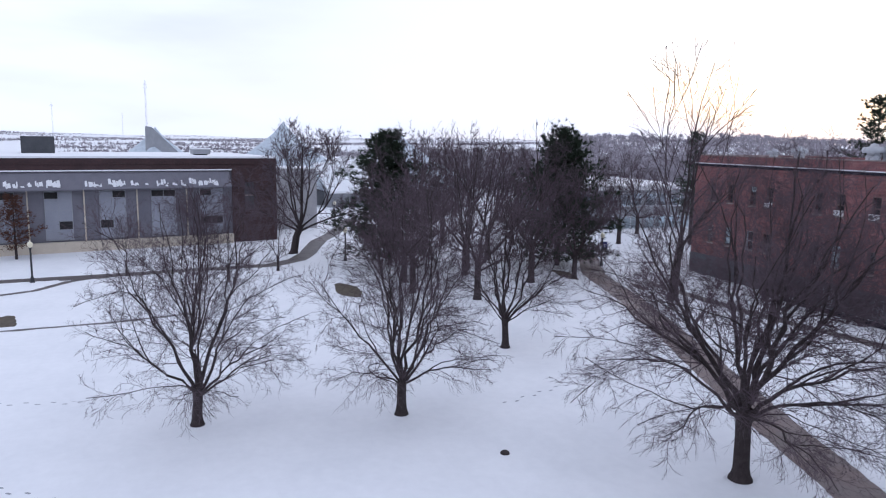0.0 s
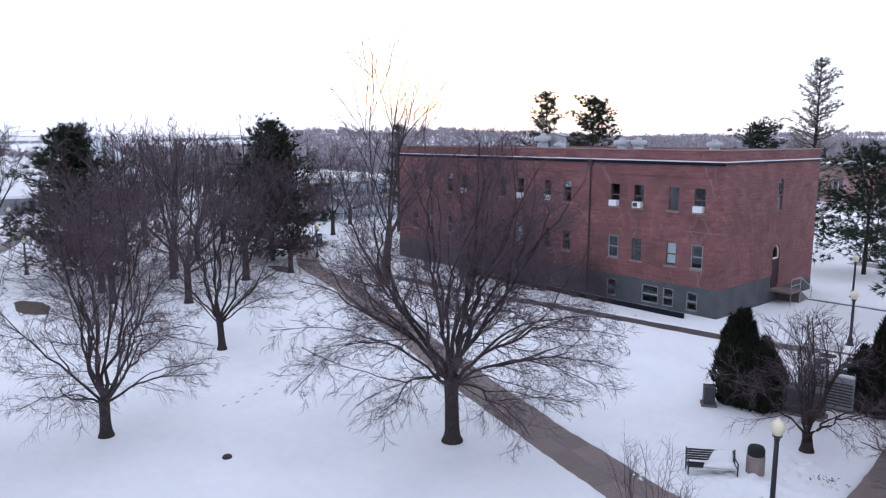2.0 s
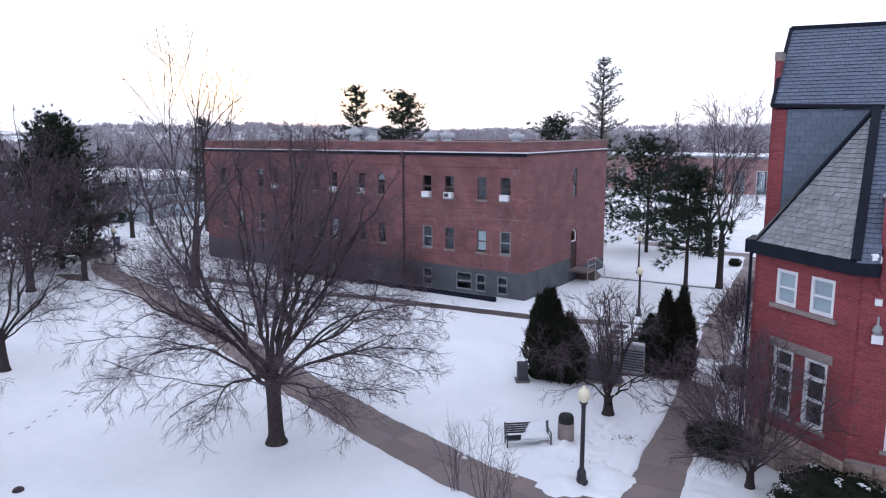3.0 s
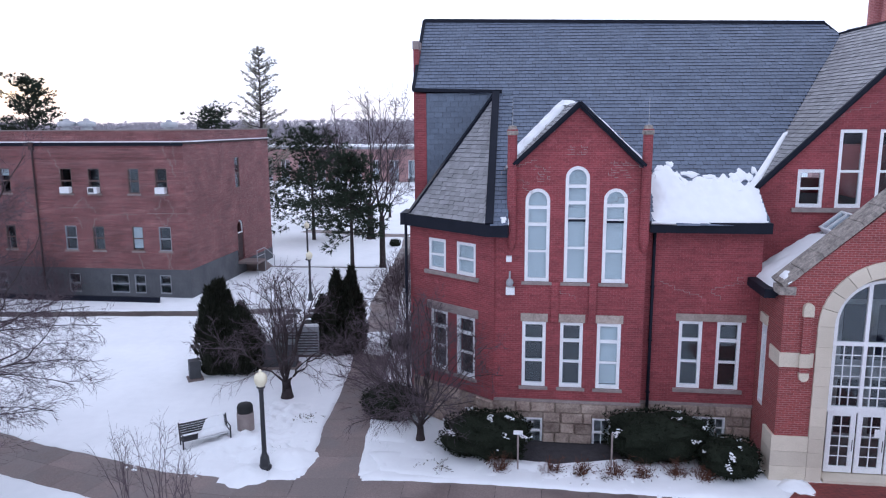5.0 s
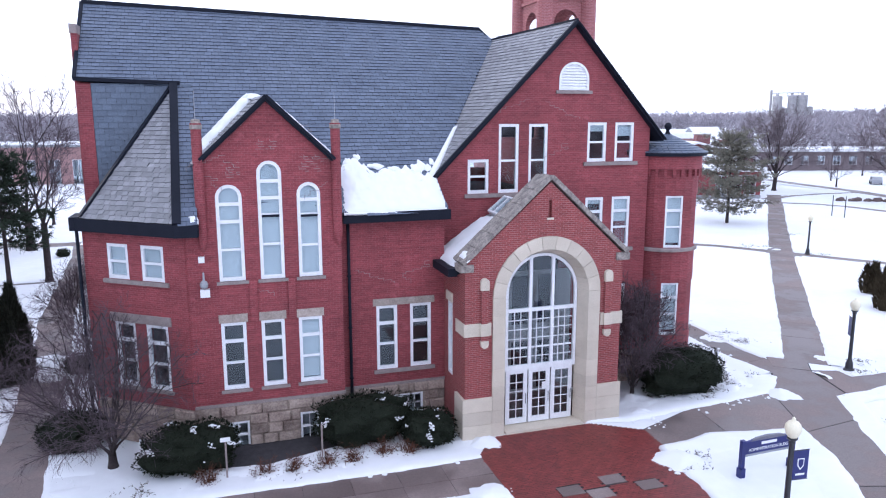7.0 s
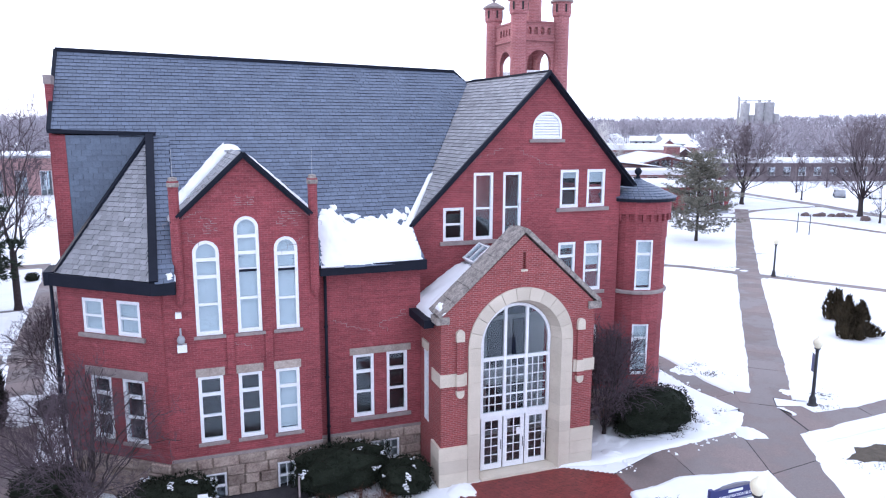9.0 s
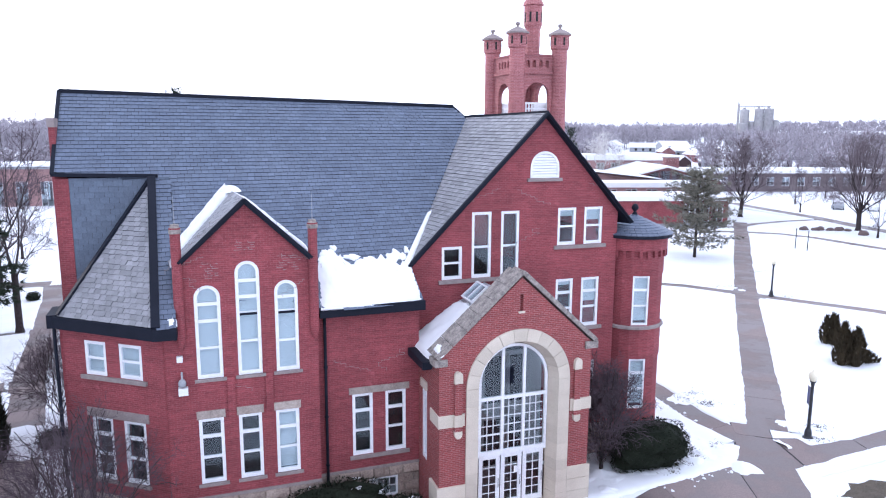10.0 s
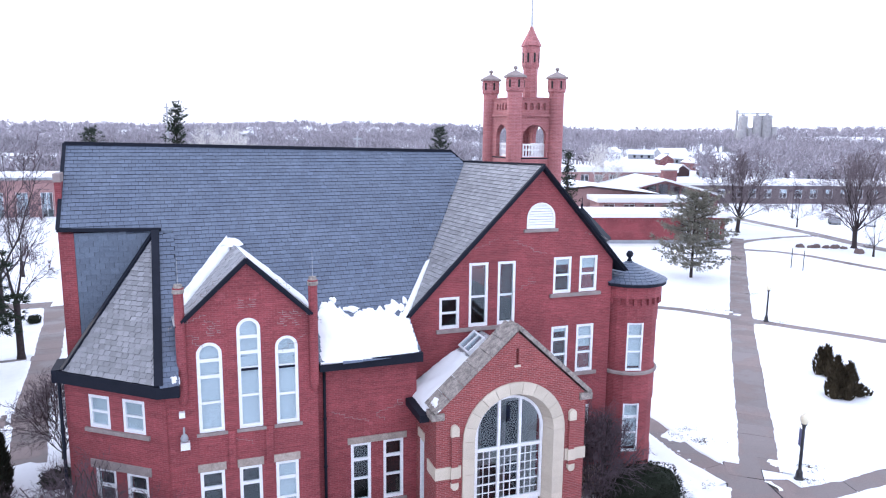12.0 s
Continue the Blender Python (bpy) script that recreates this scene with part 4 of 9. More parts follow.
        prism(bm, [(xa, D0 + 0.05, 4.7), (xa + 0.86, D0 + 0.05, 4.7)] + [(xa + d, D0 + 0.05, t) for d, t in zip((0.86, 0.66, 0.43, 0.2, 0.0), reversed(tops))], (0, 0.01, 0))
        g = part("pane", bm, GLASS, gz)
        g.visible_shadow = False
        # door leaf
        leaf = part("door", pierced(rect(0, 0.9, 0.06, 2.24), [rect(0.16, 0.74, 0.28, 2.08)], 0.06, pose(cx - rg + 0.03 + k * 0.955, D0 + 0.03, 0.08)), WHITE, porch, "white glazed door leaf")
        x0 = cx - rg + 0.03 + k * 0.955
        bar(leaf, x0 + 0.435, x0 + 0.465, D0 + 0.04, D0 + 0.08, 0.36, 2.16)
        for i in range(1, 5):
            z = 0.36 + 1.8 * i / 5
            bar(leaf, x0 + 0.16, x0 + 0.74, D0 + 0.042, D0 + 0.078, z - 0.014, z + 0.014)
        g = part("pane", one_box(x0 + 0.16, x0 + 0.74, D0 + 0.055, D0 + 0.065, 0.36, 2.16), GLASS, leaf)
        g.visible_shadow = False
        bm = bmesh.new()
        tube(bm, (x0 + 0.82, D0 - 0.03, 0.95), (x0 + 0.82, D0 - 0.03, 1.35), 0.014, 0.014, 6)
        part("handle", bm, LAMPPOST, leaf, "dark pull handle")
    part("notice", one_box(cx + 0.1, cx + 0.28, D0 + 0.045, D0 + 0.05, 1.45, 1.72), WHITE, porch)
    part("threshold", one_box(cx - ri, cx + ri, YF - 0.1, D0 + 0.2, -0.05, 0.10), LIME, porch)
    part("porch_floor", one_box(8.5, 14.3, D0 + 0.2, -0.02, 0.0, 0.08), SILL, porch)
    part("inner_wall", one_box(8.56, 14.24, -0.12, -0.03, 0.08, 5.5), PALEROOM, porch, "pale plaster wall of the lobby")
    # upper lobby wall near black: the shade behind the arch is its colour
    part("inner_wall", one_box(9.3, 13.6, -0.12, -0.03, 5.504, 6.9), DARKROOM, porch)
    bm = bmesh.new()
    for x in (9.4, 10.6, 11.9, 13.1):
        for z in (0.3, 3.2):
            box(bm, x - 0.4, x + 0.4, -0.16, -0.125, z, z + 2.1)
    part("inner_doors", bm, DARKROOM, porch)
    # ceiling in the same painted gloom
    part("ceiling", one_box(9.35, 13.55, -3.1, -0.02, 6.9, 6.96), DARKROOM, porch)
    part("parapet", pierced([(8.25, 6.35), (9.6, 7.05), (13.4, 7.05), (14.55, 6.45), (14.55, 6.72), (11.5, 9.52), (8.25, 6.6)], [], 0.45, pose(0, YF + 0.504, 0)), BRICK_PORCH, porch)
    # porch roof and raked coping
    slope_poly(porch, [(8.0, -0.02, 6.3), (8.0, YF + 0.55, 6.3), (11.46, YF + 0.55, 8.62), (11.46, -0.02, 8.62)], SLATE_PALE, rng, 0.28, 0.2)
    slope_poly(porch, [(14.8, YF + 0.55, 6.4), (14.8, -0.02, 6.4), (11.46, -0.02, 8.62), (11.46, YF + 0.55, 8.62)], SLATE_PALE, rng, 0.28, 0.2)
    for sx, sz in ((8.15, 6.62), (14.75, 6.72)):
        p, q = Vector((11.5, 0, 9.66)), Vector((sx, 0, sz))
        d = q - p
        k2 = 6
        for i in range(k2):
            a, b = p + d * (i / k2), p + d * ((i + 1) / k2 - 0.004)
            up = Vector((-d.z, 0, d.x)).normalized()
            if up.z < 0:
                up = -up
            bm = bmesh.new()
            prism(bm, [(a.x, YF - 0.08, a.z), (b.x, YF - 0.08, b.z), (b.x + up.x * 0.17, YF - 0.08, b.z + up.z * 0.17), (a.x + up.x * 0.17, YF - 0.08, a.z + up.z * 0.17)], (0, 1.08, 0))
            part("coping", bm, COPING, porch, "lichen-grey stone coping")
    part("kneeler", one_box(8.0, 8.5, YF - 0.1, YF + 0.6, 6.4, 6.66), COPING, porch)
    part("kneeler", one_box(14.3, 14.85, YF - 0.1, YF + 0.6, 6.5, 6.78), COPING, porch)
    part("gutter", one_box(7.72, 8.08, YF + 0.5, -1.15, 6.15, 6.45), GUTTER, porch)
    msk = pose(10.48, -1.32, 7.96, 0, -39.6, 0)
    sky = part("skylight", pierced(rect(0, 0.95, 0, 1.14), [rect(0.07, 0.88, 0.07, 0.54), rect(0.07, 0.88, 0.60, 1.07)], 0.26, msk @ pose(0, 0, 0.24, -90)), WHITE, porch, "small white-framed two-pane roof light")
    part("pane", one_box(0.05, 0.9, 0.05, 1.09, 0.17, 0.185, m=msk), GLASS, sky)
    part("lining", one_box(0.05, 0.9, 0.05, 1.09, -0.02, 0.0, m=msk), DARKGREY, sky)

    # round corner turret
    tc, tr, n = (19.3, 0.72), 1.4, 20
    turret = None

    def corner(i):
        ang = -math.pi / 2 + 2 * math.pi * (i - 1.9) / n
        return Vector((tc[0] + tr / math.cos(math.pi / n) * math.cos(ang), tc[1] + tr / math.cos(math.pi / n) * math.sin(ang), 0))
    for i in range(n):
        a, b = corner(i), corner(i + 1)
        m = pose(a.x, a.y, 0, 0, 0, math.degrees(math.atan2(b.y - a.y, b.x - a.x)))
        w = (b - a).length
        hs = []
        if i in (0, 1, 4, 5):
            x0, x1 = (0.06, w - 0.001) if i in (0, 4) else (0.001, w - 0.06)
            hs = [rect(x0, x1, 2.2, 4.6), rect(x0, x1, 6.2, 8.5)]
        if hs:
            side = (0.0, 0.06) if i in (0, 4) else (w - 0.06, w)
            slabs = [one_box(*side, 0, 0.25, -0.4, 10.2, m=m)] + [one_box(*((0.061, w) if i in (0, 4) else (0.0, w - 0.061)), 0, 0.25, z0, z1, m=m) for z0, z1 in ((-0.4, 2.2), (4.6, 6.2), (8.5, 10.2))]
        else:
            slabs = [one_box(0, w, 0, 0.25, -0.4, 10.2, m=m)]
        for bm in slabs:
            o = part("turret" if turret is None else "wall", bm, BRICK, B if turret is None else turret)
            turret = turret or o
        if i in (0, 4):
            c = corner(i + 2)
            mw = pose(a.x, a.y, 0, 0, 0, math.degrees(math.atan2(c.y - a.y, c.x - a.x)))
            ww = (c - a).length - 0.11
            sash_window(turret, mw @ pose(0.055, -0.03, 2.2), ww, 2.4, (0.4, 0.72), sill=False, blind=0.95, jamb=0.08)
            sash_window(turret, mw @ pose(0.055, -0.03, 6.2), ww, 2.3, (0.4, 0.72), sill=False, blind=0.95, jamb=0.08)
    bm = bmesh.new()
    lathe(bm, [(1.44, 6.0), (1.52, 6.02), (1.52, 6.14), (1.44, 6.18)], 20, (*tc, 0))
    part("belt_course", bm, SILL, turret)
    bm = bmesh.new()
    lathe(bm, [(1.40, 9.62), (1.54, 9.66), (1.54, 10.2), (1.4, 10.22)], 20, (*tc, 0))
    part("corbel_table", bm, BRICK, turret)
    for i in range(26):
        a = 2 * math.pi * i / 26
        part("dentil", one_box(-0.07, 0.07, -0.09, 0.06, 9.34, 9.65, m=pose(tc[0] + 1.45 * math.cos(a), tc[1] + 1.45 * math.sin(a), 0, 0, 0, math.degrees(a) + 90)), BRICK, turret)
    bm = bmesh.new()
    lathe(bm, [(1.5, 10.2), (1.74, 10.22), (1.74, 10.36), (0.0, 11.18)], 24, (*tc, 0))
    cone = part("cone_roof", bm, GUTTER, turret, "conical slate turret roof")
    verts, faces = [], []
    for r in range(9):
        t0, t1 = r / 9, min(1.0, (r + 1.2) / 9)
        cnt = max(8, int(2 * math.pi * 1.74 * (1 - t0) / 0.26))
        for i in range(cnt):
            a0 = 2 * math.pi * (i + 0.5 * (r % 2)) / cnt + 0.008
            a1 = 2 * math.pi * (i + 1 + 0.5 * (r % 2)) / cnt - 0.008
            k = len(verts)
            for t, lift, aa in ((t0, 0.0, a0), (t0, 0.0, a1), (t0, 0.035 + rng.random() * 0.01, a1), (t0, 0.035, a0), (t1, 0.008, a1), (t1, 0.008, a0)):
                rr = 1.75 * (1 - t) + lift * 0.42
                verts.append((tc[0] + rr * math.cos(aa), tc[1] + rr * math.sin(aa), 10.36 + 0.82 * t + lift))
            faces += [(k, k + 1, k + 2, k + 3), (k + 3, k + 2, k + 4, k + 5), (k, k + 3, k + 5), (k + 1, k + 4, k + 2)]
    mesh_ob("slating", verts, faces, SLATE, cone)["kind"] = "stuff"
    bm = bmesh.new()
    lathe(bm, [(0.16, 11.1), (0.1, 11.22), (0.06, 11.3), (0.15, 11.4), (0.17, 11.5), (0.1, 11.62), (0.0, 11.66)], 12, (*tc, 0))
    part("finial", bm, GUTTER, turret, smooth=True)

    # slim rear turret with a pointed slate roof
    rx, ryy = 19.75, 6.0
    bm = bmesh.new()
    lathe(bm, [(1.25, -0.4), (1.25, 11.3), (1.36, 11.35), (1.36, 11.5)], 8, (rx, ryy, 0), start=math.pi / 8)
    rear = part("rear_turret", bm, BRICK, B, "eight-sided brick turret with a pointed slate roof")
    bm = bmesh.new()
    lathe(bm, [(1.2, 11.42), (1.62, 11.4), (1.62, 11.52), (0.06, 13.1), (0.05, 13.2), (0.09, 13.25), (0.03, 13.34), (0.0, 13.75)], 8, (rx, ryy, 0), start=math.pi / 8)
    part("spire", bm, GUTTER, rear)

    # bell tower behind the gable
    tx, ty, W, Y2 = 16.58, 8.1, 2.52, 3.3
    tower = part("bell_tower", one_box(tx, tx + W, ty, ty + Y2, -0.4, 15.62), BRICK_TOWER, B, "open brick bell tower with round corner turrets")
    part("deck", one_box(tx, tx + W, ty, ty + Y2, 15.62, 15.7), GUTTER, tower)
    for w, m in ((W, pose(tx, ty, 0)), (Y2, pose(tx, ty + Y2, 0, 0, 0, -90)), (Y2, pose(tx + W, ty, 0, 0, 0, 90)), (W, pose(tx + W, ty + Y2, 0, 0, 0, 180))):
        hs = [arched(w / 2 - 0.72, w / 2 + 0.72, 15.72, 17.5, 14)] + [arched(w / 2 - 0.72 + 0.38 * j, w / 2 - 0.5 + 0.38 * j, 18.3, 18.68, 6) for j in range(4)]
        part("tower_wall", pierced(rect(0.0, w, 15.7, 18.9), hs, 0.22, m), BRICK_TOWER, tower)
        part("cornice", one_box(0.3, w - 0.3, -0.09, -0.003, 17.95, 18.1, m=m), BRICK_TOWER, tower)
        part("cornice", one_box(0.3, w - 0.3, -0.06, 0.28, 18.9, 18.97, m=m), BRICK_TOWER, tower)
        bm = bmesh.new()
        box(bm, w / 2 - 0.75, w / 2 + 0.75, 0.25, 0.31, 16.36, 16.46, m=m)
        box(bm, w / 2 - 0.75, w / 2 + 0.75, 0.25, 0.31, 16.08, 16.15, m=m)
        box(bm, w / 2 - 0.75, w / 2 + 0.75, 0.25, 0.31, 15.72, 15.8, m=m)
        for j in range(9):
            x = w / 2 - 0.72 + 1.44 * j / 8
            box(bm, x - 0.035, x + 0.035, 0.252, 0.308, 15.8, 16.36, m=m)
        part("railing", bm, WHITE, tower, "white balustrade", )
    for i, (x, y) in enumerate(((tx, ty), (tx + W, ty), (tx, ty + Y2))):
        bm = bmesh.new()
        lathe(bm, [(0.43, -0.4), (0.41, 19.2), (0.49, 19.3), (0.49, 19.95), (0.6, 19.98), (0.6, 20.05), (0.32, 20.22), (0.06, 20.33), (0.05, 20.4), (0.11, 20.46), (0.11, 20.54), (0.0, 20.6)], 16, (x, y, 0))
        tt = part("tower_turret", bm, BRICK_TOWER, tower, smooth=False)
        for j in range(6):
            a = 2 * math.pi * (j + 0.5) / 6
            # black plate on the wall stands for the darkness of a slit
            part("slit", one_box(-0.05, 0.05, -0.012, 0.03, 19.45, 19.85, m=pose(x + 0.49 * math.cos(a), y + 0.49 * math.sin(a), 0, 0, 0, math.degrees(a) + 90)), BLACKHOLE, tt)
        bm = bmesh.new()
        lathe(bm, [(0.605, 19.97), (0.61, 20.06), (0.33, 20.23), (0.065, 20.34), (0.055, 20.4), (0.115, 20.46), (0.115, 20.54), (0.0, 20.61)], 16, (x, y, 0))
        part("cap", bm, SILL, tt, "conical stone cap with ball")
    bm = bmesh.new()
    lathe(bm, [(0.48, -0.4), (0.42, 19.0), (0.42, 20.7), (0.52, 20.95), (0.52, 22.0), (0.62, 22.05), (0.12, 23.0), (0.1, 23.15), (0.0, 23.17)], 8, (tx + W, ty + Y2, 0), start=math.pi / 8)
    st = part("stair_turret", bm, BRICK_TOWER, tower, "tall eight-sided stair turret")
    for j in range(8):
        a = 2 * math.pi * j / 8
        # slits again as black plates in place of shaded openings
        part("slit", one_box(-0.06, 0.06, -0.012, 0.03, 21.1, 21.65, m=pose(tx + W + 0.482 * math.cos(a), ty + Y2 + 0.482 * math.sin(a), 0, 0, 0, math.degrees(a) + 90)), BLACKHOLE, st)
    bm = bmesh.new()
    tube(bm, (tx + W, ty + Y2, 22.7), (tx + W, ty + Y2, 27.0), 0.06, 0.04, 8)
    part("flagpole", bm, METAL, tower)
    # patches of pale repointed joints beside the arched lights
    for a, b, lo, hi in ((0.05, 0.68, 9.85, 10.5), (2.65, 3.55, 10.0, 10.65), (1.05, 1.95, 10.8, 11.15)):
        bm = bmesh.new()
        for k in range(int((hi - lo) / 0.085)):
            z = lo + 0.085 * k
            x = a + rng.uniform(0.0, 0.3)
            while x < b - 0.1:
                w = min(b - x, rng.uniform(0.08, 0.3))
                box(bm, x, x + w, YB - 0.006, YB + 0.002, z - 0.008, z + 0.008)
                if rng.random() < 0.6:
                    box(bm, x - 0.007, x + 0.007, YB - 0.0055, YB + 0.002, z, z + 0.085)
                x += w + rng.uniform(0.05, 0.35)
        part("mortar_patch", bm, SILL, B, "pale repointed brick joints")
    # pale repointed joints that step through the brickwork
    for y, x, z, n, slope in ((YB, 1.0, 11.9, 9, -1), (YB, 2.2, 11.9, 9, 1), (YB, 0.2, 10.6, 6, -1), (YB, 3.1, 10.5, 6, 1), (YB, -0.5, 9.9, 5, 1), (YB, 3.7, 9.6, 5, -1), (YB, 0.9, 6.0, 4, 1), (0.0, 12.2, 12.6, 9, -1), (0.0, 12.9, 12.5, 7, 1), (0.0, 16.4, 12.7, 6, 1), (0.0, 14.0, 10.8, 8, -1), (YP, 4.7, 6.2, 7, 1), (YP, 7.6, 6.4, 8, -1)):
        bm = bmesh.new()
        for i in range(n):
            run = rng.choice((0.11, 0.21, 0.32)) * slope * (1 if rng.random() < 0.85 else -1)
            box(bm, min(x, x + run), max(x, x + run), y - 0.004, y + 0.003, z - 0.006, z + 0.006)
            x += run
            drop = 0.075 * rng.choice((1, 1, 2))
            box(bm, x - 0.006, x + 0.006, y - 0.0035, y + 0.003, z - drop, z)
            z -= drop
        part("mortar_crack", bm, SILL, B, "pale repointed joint")
    # snow that lies on the roofs
    def onm(x, y):
        return (x, y, mz(y, x))
    SY = -0.02
    s1 = snow_quad(B, [onm(4.22, -1.72), onm(8.28, -1.52), onm(8.1, SY), onm(4.3, SY)], 0.13, rng, 110, 30, 0.24)
    s1["label"] = "thick snow left along the eaves"
    snow_quad(B, [(7.75, -0.3, mz(-0.3, 7.75) + 0.02), (8.1, -0.3, mz(-0.3, 8.1) + 0.1), (9.72, 1.75, mz(1.75, 9.72) + 0.1), (9.5, 1.75, mz(1.75, 9.5))], 0.12, rng, 6, 30, 0.0)
    sl = (az - 10.3) / 2.48
    def ond(x, y):
        return (x, y, 10.3 + sl * (x + 0.85 + 0.081 * (y - YB + 0.18)))
    snow_quad(B, [ond(-0.82, 0.0), ond(-0.82, -0.75), ond(1.34, 1.2), ond(1.3, 2.4)], 0.3, rng, 14, 40, 0.0)
    snow_quad(B, [(1.68, -1.55, az - 0.03), (1.35, 2.3, az - 0.03), (4.05, 0.2, 10.40), (4.05, -1.4, 10.40)], 0.12, rng, 14, 40, 0.0)
    snow_quad(porch, [(8.0, -0.04, 6.34), (8.0, YF + 0.7, 6.34), (10.4, YF + 1.05, 7.95), (10.4, -0.04, 7.95)], 0.2, rng, 24, 24, 0.05)
    snow_blob(porch, Vector((8.4, YF + 0.45, 6.85)), Vector((0.85, 0, 0.5)).normalized(), Vector((0, 1, 0)), 0.3, 0.45, 0.2, rng)
    snow_quad(B, [onm(-0.85, -0.3), onm(1.3, 2.05), onm(1.2, 2.5), onm(-0.85, 0.2)], 0.22, rng, 40, 8, 0.0)
    for x, y, w, h in ((4.7, 0.1, 0.2, 0.22), (5.1, 0.3, 0.14, 0.14), (5.75, 0.0, 0.35, 0.14), (6.5, -0.05, 0.3, 0.14), (7.0, -0.1, 0.25, 0.16), (7.35, 0.0, 0.2, 0.25), (7.6, 0.1, 0.2, 0.3), (7.85, 0.05, 0.2, 0.25), (8.1, 0.3, 0.12, 0.2)):
        snow_blob(B, Vector(onm(x, y)), Vector((1, 0, -tilt)).normalized(), Vector((0, 1, pitch)).normalized(), w, h, 0.07, rng)
    snow_quad(porch, [(14.75, YF + 0.6, 6.5), (14.75, -0.5, 6.5), (13.6, -0.5, 7.25), (14.0, YF + 0.9, 7.0)], 0.16, rng, 16, 14, 0.1)
    snow_blob(B, Vector((1.34, 1.9, az - 0.05)), Vector((1, 0, 0)), Vector((0, 1, 0)), 0.42, 0.8, 0.22, rng)
    snow_blob(B, Vector((-0.98, -1.95, 8.42)), Vector((1, 0, 0)), Vector((0, 0.9, 0.45)).normalized(), 0.2, 0.3, 0.22, rng)
    return B


admin_building()


# ---- other buildings ----
# brick of the far wings, paled to put haze into its colour
PINKBRICK = plain("haze_pale_pink_brick", (0.33, 0.195, 0.19), (0.41, 0.255, 0.245), 0.4, 0.9, 6.0, 0.1)
GREYBRICK = plain("grey_brown_brick", (0.14, 0.11, 0.115), (0.20, 0.165, 0.17), 0.4, 0.9, 6.0, 0.1)
CEMENT = plain("grey_cement_render", (0.075, 0.078, 0.088), (0.125, 0.13, 0.14), 0.8, 0.9, 12.0, 0.2, spec=0.2)


def old_brick_block():
    rng = random.Random(5)
    B = empty("brick_hall", "plain three-storey weathered red brick block with flat roof", "building")
    x0, x1, y0, y1, T = -59.5, -23.6, 18.7, 34.3, 0.4
    ups = [(-32.8, -31.9), (-30.7, -29.8), (-27.75, -26.9), (-25.75, -24.85), (-37.4, -36.6), (-39.5, -38.7), (-42.6, -41.8), (-44.7, -43.9), (-49.9, -49.1), (-51.9, -51.1), (-54.8, -54.0), (-57.2, -56.4)]
    base = [(-29.6, -28.2), (-27.8, -26.95), (-25.9, -25.05), (-32.8, -31.9), (-38.5, -37.6), (-43.0, -42.0)]
    holes = [rect(a, b, 7.3, 9.05) for a, b in ups] + [rect(a, b, 3.3, 5.02) for a, b in ups]
    part("wall", pierced(rect(x0, x1, 2.0, 11.6), holes, T, pose(0, y0, 0)), BRICK_OLD, B, "weathered brick with pale repointing")
    part("wall", pierced(rect(x0, x1 + 0.05, -1.0, 2.0), [rect(a, b, 0.25, 1.6) for a, b in base], T, pose(0, y0 - 0.05, 0)), CEMENT, B, "grey rendered basement")
    frm = plain("brown_window_paint", (0.10, 0.06, 0.05), (0.16, 0.10, 0.09), 2.0, 0.6, 20.0, 0.0)
    for i, (a, b) in enumerate(ups):
        up = sash_window(B, pose(a, y0, 7.3), b - a, 1.75, (0.5,), sill=False, jamb=0.06, frame_mat=frm, blind=(0.0, 0.0, 0.0, 0.0, 0.3)[i % 5])
        lo = sash_window(B, pose(a, y0, 3.3), b - a, 1.72, (0.5,), sill=False, jamb=0.06, frame_mat=frm if i % 3 else GREYPAINT, blind=(0.0, 0.0, 0.95, 0.0)[i % 4])
        for w in (up, lo):
            part("sill", one_box(-0.08, b - a + 0.08, -0.07, 0.05, -0.12, 0.0), SILL, w)
        if i in (1, 3, 0, 5, 6, 8):
            bm = bmesh.new()
            box(bm, 0.1, b - a - 0.1, -0.32, 0.08, 0.03, 0.46)
            ac = part("air_conditioner", bm, WHITE, up, "white window air conditioner")
            ac["label"] = "white window air conditioner"
            part("grille", one_box(0.16, b - a - 0.34, -0.332, -0.321, 0.1, 0.4), DARKGREY, ac) if i in (1, 5) else None
    for a, b in base:
        sash_window(B, pose(a, y0 - 0.05, 0.25), b - a, 1.35, (0.5,), sill=False, jamb=0.06, frame_mat=GREYPAINT, blind=0.0)
    # side with the stair door
    sd = [rect(8.3, 9.2, 7.0, 9.45), arched(8.2, 9.4, 1.1, 4.4, 12)]
    part("wall", pierced([(T, 2.0), (8.2, 2.0), (8.2, 1.0), (15.6, 1.0), (15.6, 11.6), (T, 11.6)], sd, T, pose(x1, y0, 0, 0, 0, 90)), BRICK_OLD, B)
    part("wall", one_box(x1 - T, x1 + 0.05, y0 + 0.36, y0 + 8.0, -1.0, 2.0), CEMENT, B)
    part("wall", one_box(x1 - T, x1 + 0.02, y0 + 8.0, y1, -1.0, 1.0), CEMENT, B)
    sash_window(B, pose(x1, y0 + 8.3, 7.0, 0, 0, 90), 0.9, 2.45, (0.5,), sill=False, jamb=0.06, frame_mat=frm)
    d = part("door", one_box(0.05, 1.15, 0.1, 0.16, 0.0, 2.2, m=pose(x1, y0 + 8.2, 1.1, 0, 0, 90)), BRICK_DARK, B, "dark panelled door under a round fanlight")
    part("fanlight", pierced(arched(0.04, 1.16, 2.2, 3.26, 12), [arched(0.12, 1.08, 2.3, 3.18, 12)], 0.08, pose(x1, y0 + 8.2, 1.1, 0, 0, 90) @ pose(0, 0.08, 0)), WHITE, d)
